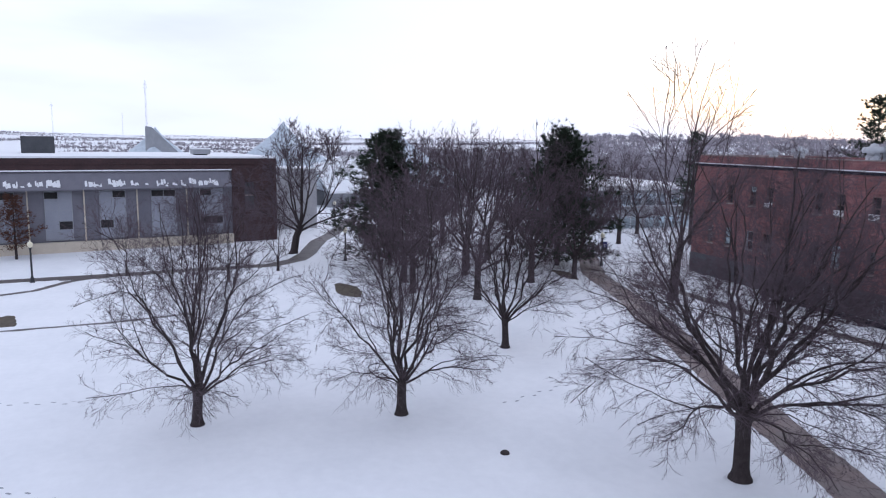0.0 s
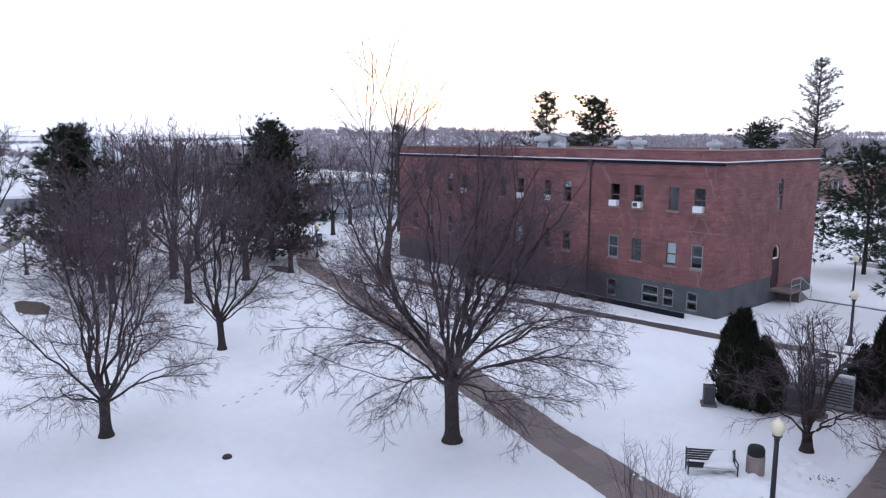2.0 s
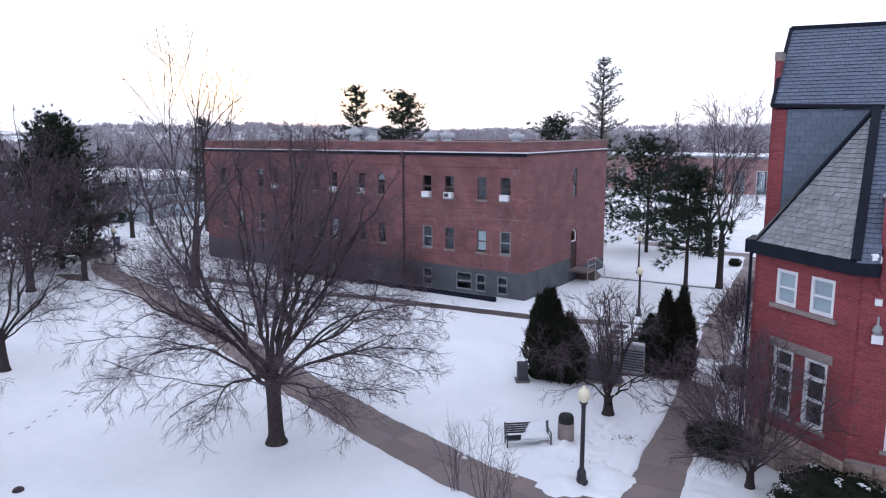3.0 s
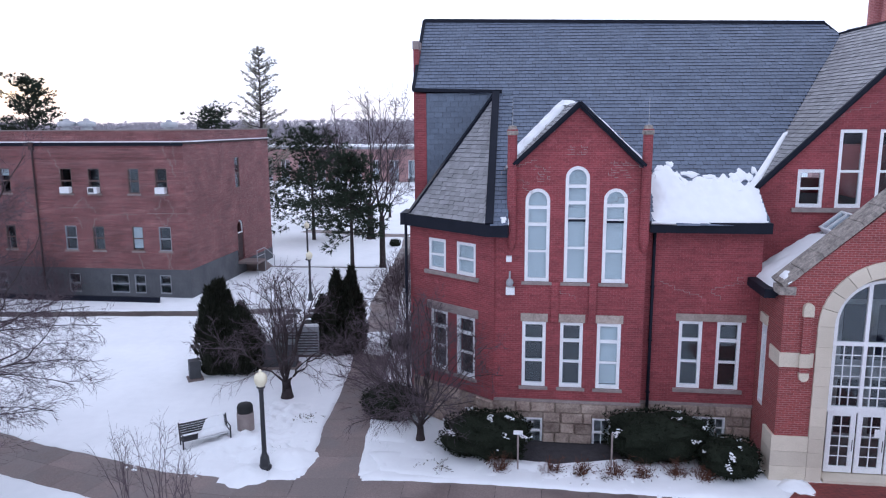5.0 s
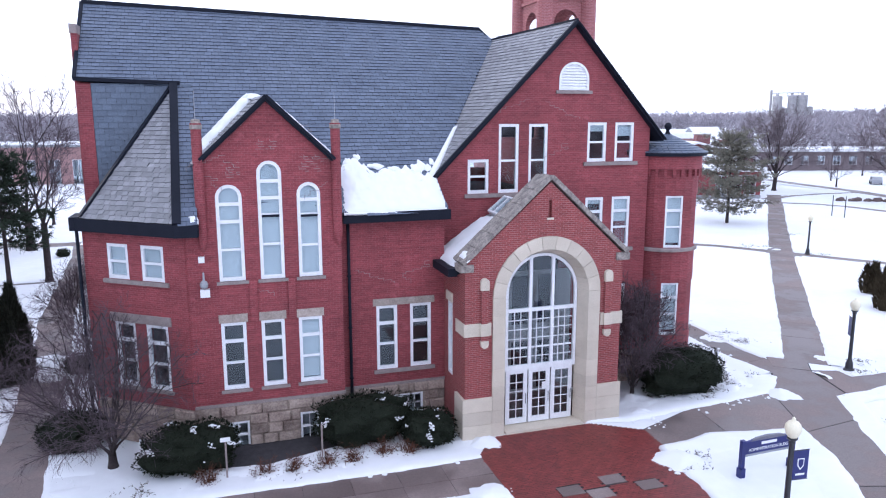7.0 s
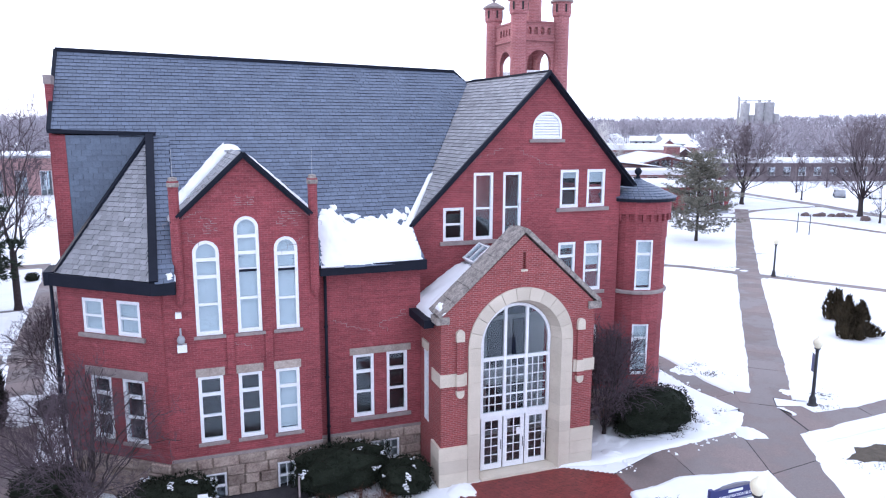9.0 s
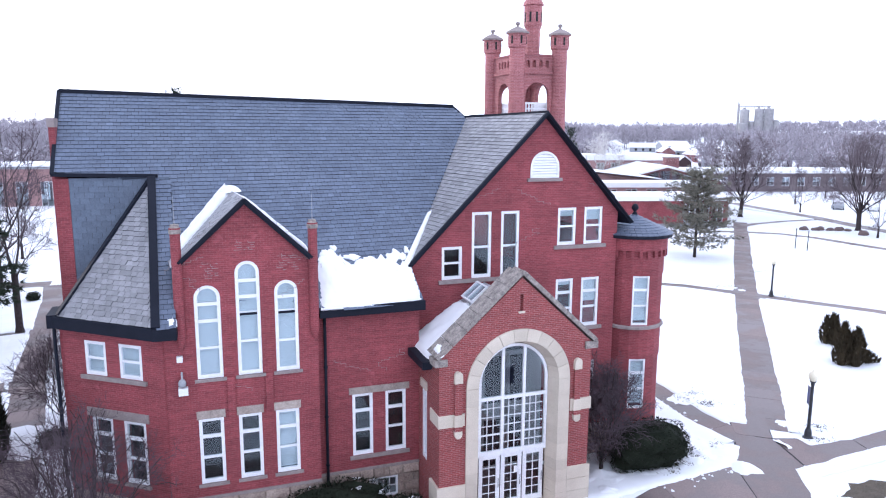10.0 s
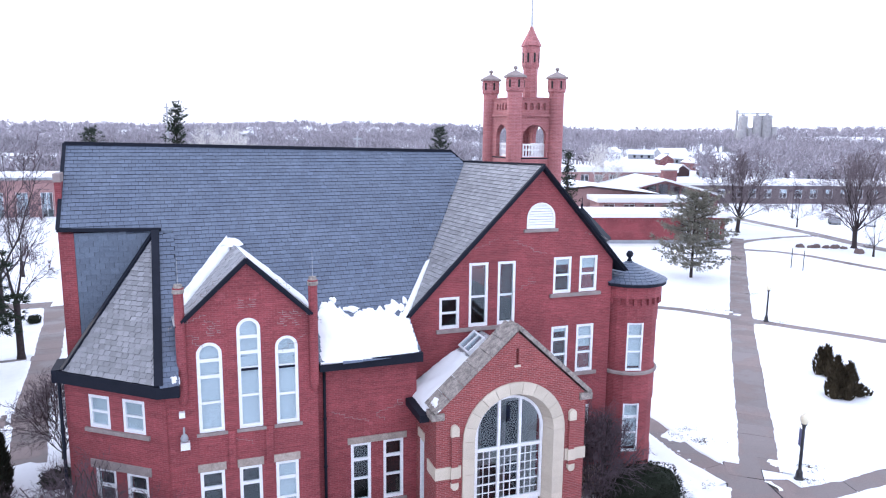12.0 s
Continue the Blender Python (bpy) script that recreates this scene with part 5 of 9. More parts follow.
    for i in range(7):
        part("step", one_box(x1 + 0.02, x1 + 1.6, y0 + 9.6 + 0.3 * i, y0 + 9.9 + 0.3 * i, -0.5, 1.08 - 0.16 * (i + 1)), CONCRETE, B)
    part("landing", one_box(x1 + 0.02, x1 + 1.7, y0 + 7.9, y0 + 9.6, 0.9, 1.08), CONCRETE, B)
    bm = bmesh.new()
    for p, q in (((x1 + 1.65, y0 + 7.95, 2.0), (x1 + 1.65, y0 + 9.6, 2.0)), ((x1 + 1.65, y0 + 9.6, 2.0), (x1 + 1.65, y0 + 11.7, 0.95)), ((x1 + 1.65, y0 + 7.95, 1.5), (x1 + 1.65, y0 + 9.6, 1.5)), ((x1 + 1.65, y0 + 7.95, 0.0), (x1 + 1.65, y0 + 7.95, 2.0)), ((x1 + 1.65, y0 + 9.6, 0.0), (x1 + 1.65, y0 + 9.6, 2.0)), ((x1 + 1.65, y0 + 11.7, 0.0), (x1 + 1.65, y0 + 11.7, 0.95))):
        tube(bm, p, q, 0.03, 0.03, 6)
    part("stair_rail", bm, METAL, B)
    part("wall", one_box(x0, x0 + T, y0 + T, y1, -1.0, 11.6), BRICK_OLD, B)
    part("wall", one_box(x0, x1 - 0.4, y1 - T, y1, -1.0, 11.6), BRICK_OLD, B)
    part("roof", one_box(x0 + T, x1 - T, y0 + T, y1 - T, 10.9, 11.15), SNOW, B, "flat roof under snow")
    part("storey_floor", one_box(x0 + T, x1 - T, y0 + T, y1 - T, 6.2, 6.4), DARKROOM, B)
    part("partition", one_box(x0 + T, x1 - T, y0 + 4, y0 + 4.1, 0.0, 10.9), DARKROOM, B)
    # parapet coping, string line, gutter
    for a in ((x0 - 0.04, x1 + 0.06, y0 - 0.06, y0 + T + 0.05), (x1 - T - 0.05, x1 + 0.06, y0 + T + 0.052, y1 + 0.04), (x0 - 0.04, x0 + T, y0 + T + 0.052, y1)):
        part("coping", one_box(*a, 11.602, 11.68), SILL, B)
    part("cornice", one_box(x0, x1 + 0.12, y0 - 0.16, y0 - 0.003, 10.82, 10.9), WHITE, B, "pale gutter line")
    part("cornice", one_box(x0, x1 + 0.06, y0 - 0.1, y0 - 0.003, 10.58, 10.815), GUTTER, B)
    part("cornice", one_box(x1 + 0.003, x1 + 0.12, y0, y1, 10.82, 10.9), WHITE, B, "pale gutter line")
    part("cornice", one_box(x1 + 0.003, x1 + 0.06, y0, y1, 10.66, 10.815), BRICK_DARK, B)
    part("string_course", one_box(x0, x1 - 0.4, y0 - 0.05, y0 - 0.003, 9.75, 9.85), BRICK_OLD, B)
    for x in (-34.66, -46.8):
        bm = bmesh.new()
        tube(bm, (x, y0 - 0.1, 10.7), (x, y0 - 0.1, 0.3), 0.07, 0.07, 8)
        box(bm, x - 0.16, x + 0.16, y0 - 0.25, y0 - 0.02, 10.3, 10.85)
        part("downpipe", bm, BRICK_DARK, B)
    # pale repointed cracks that step through the brickwork
    for x, z, n, slope in ((-25.3, 11.3, 14, 0.3), (-25.3, 7.2, 8, -0.9), (-25.3, 7.2, 8, 0.9), (-25.9, 5.9, 7, 0.8), (-24.6, 5.9, 7, -0.8), (-25.3, 3.3, 10, 0.2), (-24.9, 3.3, 10, -0.3), (-31.2, 7.0, 8, -0.8), (-31.2, 7.0, 8, 0.8), (-32.0, 5.6, 5, 0.8), (-30.3, 5.6, 5, -0.8), (-28.3, 6.4, 6, 0.6), (-27.4, 3.1, 9, 0.3), (-33.6, 10.3, 10, 0.5), (-36.0, 6.9, 8, 0.8), (-24.3, 10.6, 8, 0.2), (-24.6, 9.7, 8, 0.4)):
        bm = bmesh.new()
        for i in range(n):
            nx, nz = x + slope * rng.uniform(0.0, 0.28) + rng.uniform(-0.06, 0.06), z - rng.uniform(0.08, 0.24)
            box(bm, min(x, nx), max(x, nx), y0 - 0.008, y0 + 0.002, z - 0.014, z + 0.014)
            box(bm, nx - 0.014, nx + 0.014, y0 - 0.0075, y0 + 0.002, nz, z)
            x, z = nx, nz
        part("mortar_crack", bm, SILL, B, "pale repointed crack")
    for x, w, z in ((-26.5, 3.4, 5.95), (-33.0, 3.0, 6.3), (-29.5, 2.4, 5.85)):
        part("mortar_crack", one_box(x, x + w, y0 - 0.007, y0 + 0.002, z - 0.012, z + 0.012), SILL, B, "pale repointed course")
    # planter kerb and dark rail along the foot
    part("kerb", one_box(-48.0, -25.2, y0 - 1.6, y0 - 1.4, -0.1, 0.35), GUTTER, B)
    # roof fans
    for x, y, s in ((-27.0, 23.5, 0.62), (-35.6, 24.0, 0.7), (-34.3, 24.5, 0.7), (-42.4, 24.0, 0.5), (-45.2, 25.0, 0.9), (-53.0, 25.0, 0.75), (-56.2, 25.0, 0.6)):
        v = empty("roof_fan", "grey mushroom-shaped roof exhaust fan", "roof fan", "roof fans")
        v.location = (x, y, 11.15)
        bm = bmesh.new()
        lathe(bm, [(0.62 * s, 0.0), (0.62 * s, 0.9 * s), (0.5 * s, 0.95 * s), (0.5 * s, 1.15 * s)], 16)
        part("curb", bm, METAL, v)
        bm = bmesh.new()
        lathe(bm, [(0.45 * s, 1.1 * s), (0.95 * s, 1.12 * s), (1.0 * s, 1.35 * s), (0.92 * s, 1.62 * s), (0.35 * s, 1.72 * s), (0.3 * s, 1.95 * s), (0.0, 2.0 * s)], 18)
        part("hood", bm, METAL, v, smooth=True)
    v = empty("roof_hatch", "pale tilted metal roof hatch", "roof hatch")
    v.location = (-44.2, 26.0, 11.15)
    part("lid", one_box(-0.7, 0.7, -0.5, 0.5, 1.6, 1.7, m=pose(0, 0, 0, 0, 12, 0)), SILVER, v)
    part("curb", one_box(-0.6, 0.6, -0.45, 0.45, 0.0, 1.6), METAL, v)


old_brick_block()


def grey_hall():
    B = empty("grey_panel_hall", "long grey panelled hall with snow on its flat roof", "building")
    P, Q = Vector((-81.6, -60.0, 0)), Vector((-90.6, -19.3, 0))
    # local x along the front, y inwards (away from the lawn)
    m = Matrix(pose(P.x, P.y, 0, 0, 0, math.degrees(math.atan2(Q.y - P.y, Q.x - P.x))))
    ln, bx = (Q - P).length, 36.2
    rng = random.Random(8)
    W = lambda *a: one_box(*a, m=m)
    part("wall", W(0, bx, 0.3, 0.6, -0.4, 8.8), SILVER, B, "grey metal panels")
    for i in range(-3, 5):
        xc = 14.73 + 5.4 * i
        if 0.2 < xc < bx:
            part("column", W(xc - 0.07, xc + 0.07, 0.14, 0.297, 0.0, 6.9), LIME, B, "pale joint cover between panels")
        xw = 16.27 + 5.37 * i
        if not 0.2 < xw < bx - 2.0:
            continue
        w = part("window", W(xw, xw + 2.7, 0.20, 0.296, 1.25, 6.6), GREYPAINT, B)
        rows = (6.52, 5.78, 4.54, 3.32, 2.42, 1.3)
        for r in range(5):
            for c in range(2):
                dark = (r == 0 and (i + c) % 3 != 1) or (r == 3 and (i * 2 + c) % 5 in (1, 2))
                part("panel", W(xw + 0.06 + 1.31 * c, xw + 1.31 + 1.31 * c, 0.16, 0.199, rows[r + 1] + 0.04, rows[r] - 0.02), BLACKHOLE if dark else PANEL, w)
    bm = bmesh.new()
    prism(bm, [(0, -1.0, 6.88), (0, 0.28, 8.72), (0, 0.28, 8.6), (0, -1.0, 6.74)], (bx - 0.3, 0, 0))
    for i in range(int((bx - 0.3) / 0.62)):
        prism(bm, [(i * 0.62, -1.02, 6.93), (i * 0.62, 0.27, 8.77), (i * 0.62, 0.28, 8.7), (i * 0.62, -1.0, 6.86)], (0.06, 0, 0))
    bmesh.ops.transform(bm, matrix=m, verts=bm.verts)
    part("awning", bm, SILVER, B, "sloped ribbed metal canopy")
    part("flashing", W(0, bx, 0.05, 0.098, 8.72, 8.86), WHITE, B, "pale flashing along the canopy")
    part("wall", W(0, ln, 0.1, 0.6, 8.862, 10.15), BRICK_DARK, B, "dark brown brick fascia")
    part("cornice", W(-0.05, ln + 0.05, 0.0, 0.097, 9.45, 9.56), BRICK_DARK, B)
    part("wall", W(bx, 37.7, 0.12, 0.62, -0.4, 8.861), BRICK_DARK, B)
    part("wall", W(38.87, ln, 0.12, 0.62, -0.4, 8.861), BRICK_DARK, B)
    part("wall", W(37.7, 38.87, 0.12, 0.62, -0.4, 3.95), BRICK_DARK, B)
    part("wall", W(37.7, 38.87, 0.12, 0.62, 7.28, 8.861), BRICK_DARK, B)
    wi = part("window", W(37.7, 38.87, 0.3, 0.36, 3.95, 7.28), DARKGREY, B)
    part("rail", W(37.72, 38.85, 0.26, 0.299, 5.6, 5.72), SILL, wi)
    part("wall", W(ln - 0.5, ln, 0.62, 24.0, -0.4, 10.15), BRICK_DARK, B)
    part("wall", W(0, 0.5, 0.62, 24.0, -0.4, 10.15), BRICK_DARK, B)
    part("wall", W(0.5, ln - 0.5, 23.5, 24.0, -0.4, 10.15), BRICK_DARK, B)
    part("roof", W(-0.1, ln + 0.1, 0.0, 24.1, 10.155, 10.36), SNOW, B, "snow-covered flat roof")
    part("plinth_wall", W(-4, bx - 0.1, -0.6, 0.1, -0.4, 1.1), LIME, B, "low pale concrete wall")
    u = part("roof_unit", W(ln - 8.6, ln - 6.6, 6.0, 8.0, 10.5, 11.1), GREYPAINT, B, "grey roof ventilation unit")
    part("unit_base", W(ln - 8.3, ln - 6.9, 6.2, 7.8, 10.36, 10.5), BLACKHOLE, u)
    part("unit_snow", W(ln - 8.7, ln - 6.5, 5.9, 8.1, 11.1, 11.25), SNOW, u)
    part("roof_box", W(14.6, 18.2, 14.0, 18.0, 10.36, 12.4), DARKGREY, B)
    for i in range(150):
        x = rng.uniform(0.5, bx - 2)
        if noise.noise(Vector((x * 0.22, 3.3, 0.5))) < -0.12:
            continue
        w, lo = rng.uniform(0.1, 0.4), rng.uniform(0.04, 0.22)
        t = lo + rng.uniform(0.06, 0.34)
        q = [m @ Vector(c) for c in ((x, -1.0 + 1.28 * lo, 6.92 + 1.84 * lo), (x + w, -1.0 + 1.28 * lo, 6.92 + 1.84 * lo), (x + w * 0.8, -1.0 + 1.28 * t, 6.92 + 1.84 * t), (x, -1.0 + 1.2 * t, 6.92 + 1.72 * t))]
        snow_quad(B, q, 0.05, rng, 6, 5, 0.3)
    g = empty("link_block", "plain pale grey concrete block", "building")
    conc = plain("stained_pale_concrete", (0.30, 0.295, 0.31), (0.44, 0.43, 0.44), 0.5, 0.9, 9.0, 0.1)
    part("wall", W(ln + 0.3, 50.5, 9.5, 16.0, -0.4, 8.4), conc, g)
    part("roof", W(ln + 0.2, 50.6, 9.4, 16.1, 8.405, 8.6), SNOW, g)


grey_hall()


# white peaks in blue-grey: their shade is put into the base colour
SHELL = plain("shade_blue_shell_roof", (0.40, 0.46, 0.51), (0.54, 0.59, 0.64), 0.15, 0.7, 2.0, 0.05)


def tent_roof_hall():
    """A hall under three swept white concrete peaks."""
    B = empty("tent_roof_hall", "hall under three swept white shell peaks", "building")
    for cx, cy, top, r, face in ((-150.0, -36.8, 14.4, 12.0, True), (-150.0, -12.4, 16.0, 14.0, False), (-146.0, 11.0, 14.2, 14.0, False)):
        n, k = 24, 8
        verts, faces = [(cx, cy, top)], []
        for j in range(1, k + 1):
            t = j / k
            for i in range(n):
                a = 2 * math.pi * i / n
                rr = r * t * (1 + 0.16 * math.cos(4 * a))
                z = top - (top - 3.0) * (t ** 0.80) + 0.9 * math.cos(4 * a) * t
                verts.append((cx + rr * math.cos(a), cy + rr * math.sin(a), z))
        for i in range(n):
            faces.append((0, 1 + i, 1 + (i + 1) % n))
        for j in range(k - 1):
            for i in range(n):
                a, b = 1 + j * n, 1 + (j + 1) * n
                faces.append((a + i, b + i, b + (i + 1) % n, a + (i + 1) % n))
        mesh_ob("roof", verts, faces, SHELL, B, smooth=True)
        if face:
            bm = bmesh.new()
            prism(bm, [(cx + 4.0, cy - 1.6, 1.0), (cx + 3.0, cy - 1.5, top + 0.1), (cx + 3.4, cy - 0.4, top + 0.0), (cx + 6.0, cy + 7.0, 7.0), (cx + 6.0, cy + 7.0, 1.0)], (-0.5, -0.1, 0))
            part("facade", bm, GREYPAINT, B, "shaded concrete end wall")
    part("wall", one_box(-158, -140, -44, 20, -6.0, 3.4), GREYPAINT, B)
    bm = bmesh.new()
    prism(bm, [(-139.8, -8.0, 8.0), (-139.8, 9.0, 9.5), (-132.0, 12.0, 3.0), (-132.0, -6.0, 3.0)], (0, 0, -0.4))
    part("roof", bm, SNOW, B)
    part("wall", one_box(-138, -134, -6, 10, -6.0, 3.0), GREYPAINT, B)


tent_roof_hall()


def flat_block(name, label, x0, x1, y0, y1, z0, z1, wall, rot=0.0, bays=8, rows=1, glassy=False, over=0.6, fascia=None, storey=2.2):
    """A low flat-roofed block with a row of windows on each side, and snow on top."""
    B = empty(name, label, "building")
    cx, cy = (x0 + x1) / 2, (y0 + y1) / 2
    B.matrix_world = pose(cx, cy, 0, 0, 0, rot)
    w, d = (x1 - x0) / 2, (y1 - y0) / 2
    step = 2 * w / bays
    sides = ((2 * w, pose(-w, -d, 0)), (2 * d - 0.8, pose(w, -d + 0.4, 0, 0, 0, 90)), (2 * w, pose(w, d, 0, 0, 0, 180)), (2 * d - 0.8, pose(-w, d - 0.4, 0, 0, 0, -90)))
    for length, m in sides:
        nb = max(2, round(length / step))
        st = length / nb
        hs = []
        for r in range(rows):
            zz = z0 + 0.9 + r * (z1 - z0) / rows
            hs += [(st * i + st * (0.06 if glassy else 0.25), st * (i + 1) - st * (0.06 if glassy else 0.25), zz, zz + min(storey, (z1 - z0) / rows - 1.4)) for i in range(nb)]
        part("wall", pierced(rect(0, length, z0 - 3, z1), [rect(*h) for h in hs], 0.4, m), wall, B)
        for h in hs:
            bm = bmesh.new()
            box(bm, h[0], h[1], 0.12, 0.2, h[2], h[2] + 0.1)
            box(bm, h[0], h[1], 0.12, 0.2, h[3] - 0.1, h[3])
            for x in (h[0], (h[0] + h[1]) / 2 - 0.05, h[1] - 0.1):
                box(bm, x, x + 0.1, 0.122, 0.198, h[2] + 0.1, h[3] - 0.1)
            wi = part("window", bm, WHITE, B)
            wi.matrix_local = m
            p = part("pane", one_box(h[0], h[1], 0.15, 0.16, h[2], h[3]), GLASS, wi)
            p.visible_shadow = False
    part("fascia", one_box(-w - over, w + over, -d - over, d + over, z1 + 0.002, z1 + 0.45), fascia or WHITE, B)
    part("roof", one_box(-w - over - 0.02, w + over + 0.02, -d - over - 0.02, d + over + 0.02, z1 + 0.452, z1 + 0.68), SNOW, B, "flat roof under snow")
    part("storey_floor", one_box(-w + 0.4, w - 0.4, -d + 0.4, d - 0.4, z0 + 0.2, z0 + 0.4), DARKROOM, B)
    return B


flat_block("pavilion", "low glass-fronted pavilion with a snowy flat roof", -118, -92, 26, 44, -1.0, 5.8, GREYPAINT, 0, 6, 2, glassy=True)
flat_block("school_wing", "long low brown brick wing with a snowy roof", -70, 6, 126, 142, -3.0, 6.9, PINKBRICK, -4, 18, 1, over=0.9, fascia=GREYPAINT, storey=6.6)
flat_block("dormitory", "two-storey grey-brown dormitory with a snowy flat roof", 108, 172, 112, 126, -4.0, 4.2, GREYBRICK, -15.6, 16, 2, over=1.0)


def local_block(name, label, u0, u1, v0, v1, z1, wall, bays=0, top=0.5, fascia=None, wz=(0.0, 0.0), glass_from=None):
    """A low block of the north-east range, in the range's own axes (u along its front, v behind it)."""
    B = empty(name, label, "building")
    B.matrix_world = pose(60.33, 66.4, 0, 0, 0, -15.62)
    st = (u1 - u0) / max(1, bays)
    hs = [(u0 + st * (i + 0.22), u0 + st * (i + 0.78), *wz) for i in range(bays)]
    if glass_from is not None:
        hs += [(glass_from + 2.2 * i, glass_from + 2.2 * i + 1.9, 0.5, z1 - 0.5) for i in range(int((u1 - glass_from) / 2.2))]
    part("wall", pierced(rect(u0, u1, -3, z1), [rect(*h) for h in hs], 0.4, pose(0, v0, 0)), wall, B)
    part("wall", one_box(u0, u0 + 0.4, v0 + 0.402, v1 - 0.402, -3, z1), wall, B)
    part("wall", one_box(u1 - 0.4, u1, v0 + 0.402, v1 - 0.402, -3, z1), wall, B)
    part("wall", one_box(u0, u1, v1 - 0.4, v1, -3, z1), wall, B)
    part("fascia", one_box(u0 - 0.5, u1 + 0.5, v0 - 0.6, v1 + 0.3, z1 + 0.002, z1 + 0.3), fascia or WHITE, B)
    part("roof", one_box(u0 - 0.52, u1 + 0.52, v0 - 0.62, v1 + 0.32, z1 + 0.302, z1 + 0.302 + top), SNOW, B, "flat roof under snow")
    part("plinth", one_box(u0 - 0.05, u1 + 0.05, v0 - 0.06, v0 - 0.002, -1, 0.55), GREYPAINT, B)
    part("storey_floor", one_box(u0 + 0.4, u1 - 0.4, v0 + 0.4, v1 - 0.4, -0.2, 0.0), DARKROOM, B)
    for h in hs:
        wi = part("window", pierced(rect(*h), [rect(h[0] + 0.1, (h[0] + h[1]) / 2 - 0.05, h[2] + 0.1, h[3] - 0.1), rect((h[0] + h[1]) / 2 + 0.05, h[1] - 0.1, h[2] + 0.1, h[3] - 0.1)], 0.1, pose(0, v0 + 0.1, 0)), WHITE, B)
        p = part("pane", one_box(h[0], h[1], v0 + 0.15, v0 + 0.16, h[2], h[3]), GLASS, wi)
        p.visible_shadow = False
    return B


def pitched_block(name, label, u0, u1, v0, v1, ze, zr, wall, bays=0, glassy=False):
    """A broad low gable that faces the lawn, in the range's own axes."""
    B = empty(name, label, "building")
    B.matrix_world = pose(60.33, 66.4, 0, 0, 0, -15.62)
    um = (u0 + u1) / 2
    hs = []
    if glassy:
        for i in range(9):
            a = u0 + 0.6 + (u1 - u0 - 1.2) * i / 9
            b = a + (u1 - u0 - 1.2) / 9 - 0.25
            hs.append([(a, ze - 2.6), (b, ze - 2.6), (b, ze + (zr - ze) * (1 - abs(b - um) / (um - u0)) - 0.45), (a, ze + (zr - ze) * (1 - abs(a - um) / (um - u0)) - 0.45)])
    else:
        st = (u1 - u0) / max(1, bays)
        hs = [rect(u0 + st * (i + 0.25), u0 + st * (i + 0.7), ze - 1.5, ze - 0.4) for i in range(bays)]
    part("wall", pierced([(u0, -3), (u1, -3), (u1, ze), (um, zr), (u0, ze)], hs, 0.4, pose(0, v0, 0)), wall, B)
    part("wall", pierced([(u0, -3), (u1, -3), (u1, ze), (um, zr), (u0, ze)], [], 0.4, pose(0, v1 - 0.4, 0)), wall, B)
    part("wall", one_box(u0, u0 + 0.4, v0 + 0.402, v1 - 0.402, -3, ze), wall, B)
    part("wall", one_box(u1 - 0.4, u1, v0 + 0.402, v1 - 0.402, -3, ze), wall, B)
    for h in hs:
        bm = bmesh.new()
        prism(bm, [(x, v0 + 0.15, z) for x, z in h], (0, 0.01, 0))
        p = part("pane", bm, GLASS, B)
        p.visible_shadow = False
    k = (zr - ze) / (um - u0)
    for ue in (u0 - 1.0, u1 + 1.0):
        zz = zr - k * abs(ue - um)
        bm = bmesh.new()
        prism(bm, [(ue, v0 - 1.0, zz + 0.02), (um, v0 - 1.0, zr + 0.02), (um, v0 - 0.8, zr + 0.02), (ue, v0 - 0.8, zz + 0.02)], (0, 0, 0.34))
        part("bargeboard", bm, BRICK_DARK if not glassy else WHITE, B)
        bm = bmesh.new()
        prism(bm, [(ue, v0 - 0.79, zz + 0.02), (um, v0 - 0.79, zr + 0.02), (um, v1 + 0.6, zr + 0.02), (ue, v1 + 0.6, zz + 0.02)], (0, 0, 0.42))
        part("roof", bm, SNOW, B, "low-pitched roof under snow")
    return B


local_block("campus_wing", "low dark red brick wing with blank walls and snowy roof", -14.0, 18.6, 0.0, 8.5, 4.1, BRICK, 0, 0.35, glass_from=11.6)
local_block("music_wing", "low red brick wing with white window bands and snowy roof", 2.6, 20.5, 14.0, 20.0, 5.0, PINKBRICK, 5, 0.5, wz=(3.3, 4.7))
pitched_block("arts_wing", "low gabled red brick wing with a snowy roof", -9.0, 15.0, 22.0, 36.0, 5.6, 6.9, PINKBRICK, 0)
pitched_block("chapel_wing", "low gabled wing with a glazed end and snow on the roof", 12.0, 36.0, 40.0, 58.0, 3.9, 7.0, BRICK_OLD, glassy=True)
local_block("class_wing", "long low brick wing with white window bands and snowy roof", -20.0, 34.0, 59.0, 70.0, 7.6, PINKBRICK, 16, 0.9, wz=(5.4, 7.0))
ch = empty("brick_chimney", "short square red brick chimney above the snowy roofs", "chimney")
part("stack", one_box(-1.5, 1.5, -0.9, 0.9, -0.2, 8.6, m=pose(100.3, 105.1, 0, 0, 0, -15.6)), BRICK_OLD, ch)
part("cap", one_box(-1.6, 1.6, -1.0, 1.0, 8.6, 8.8, m=pose(100.3, 105.1, 0, 0, 0, -15.6)), SILL, ch)


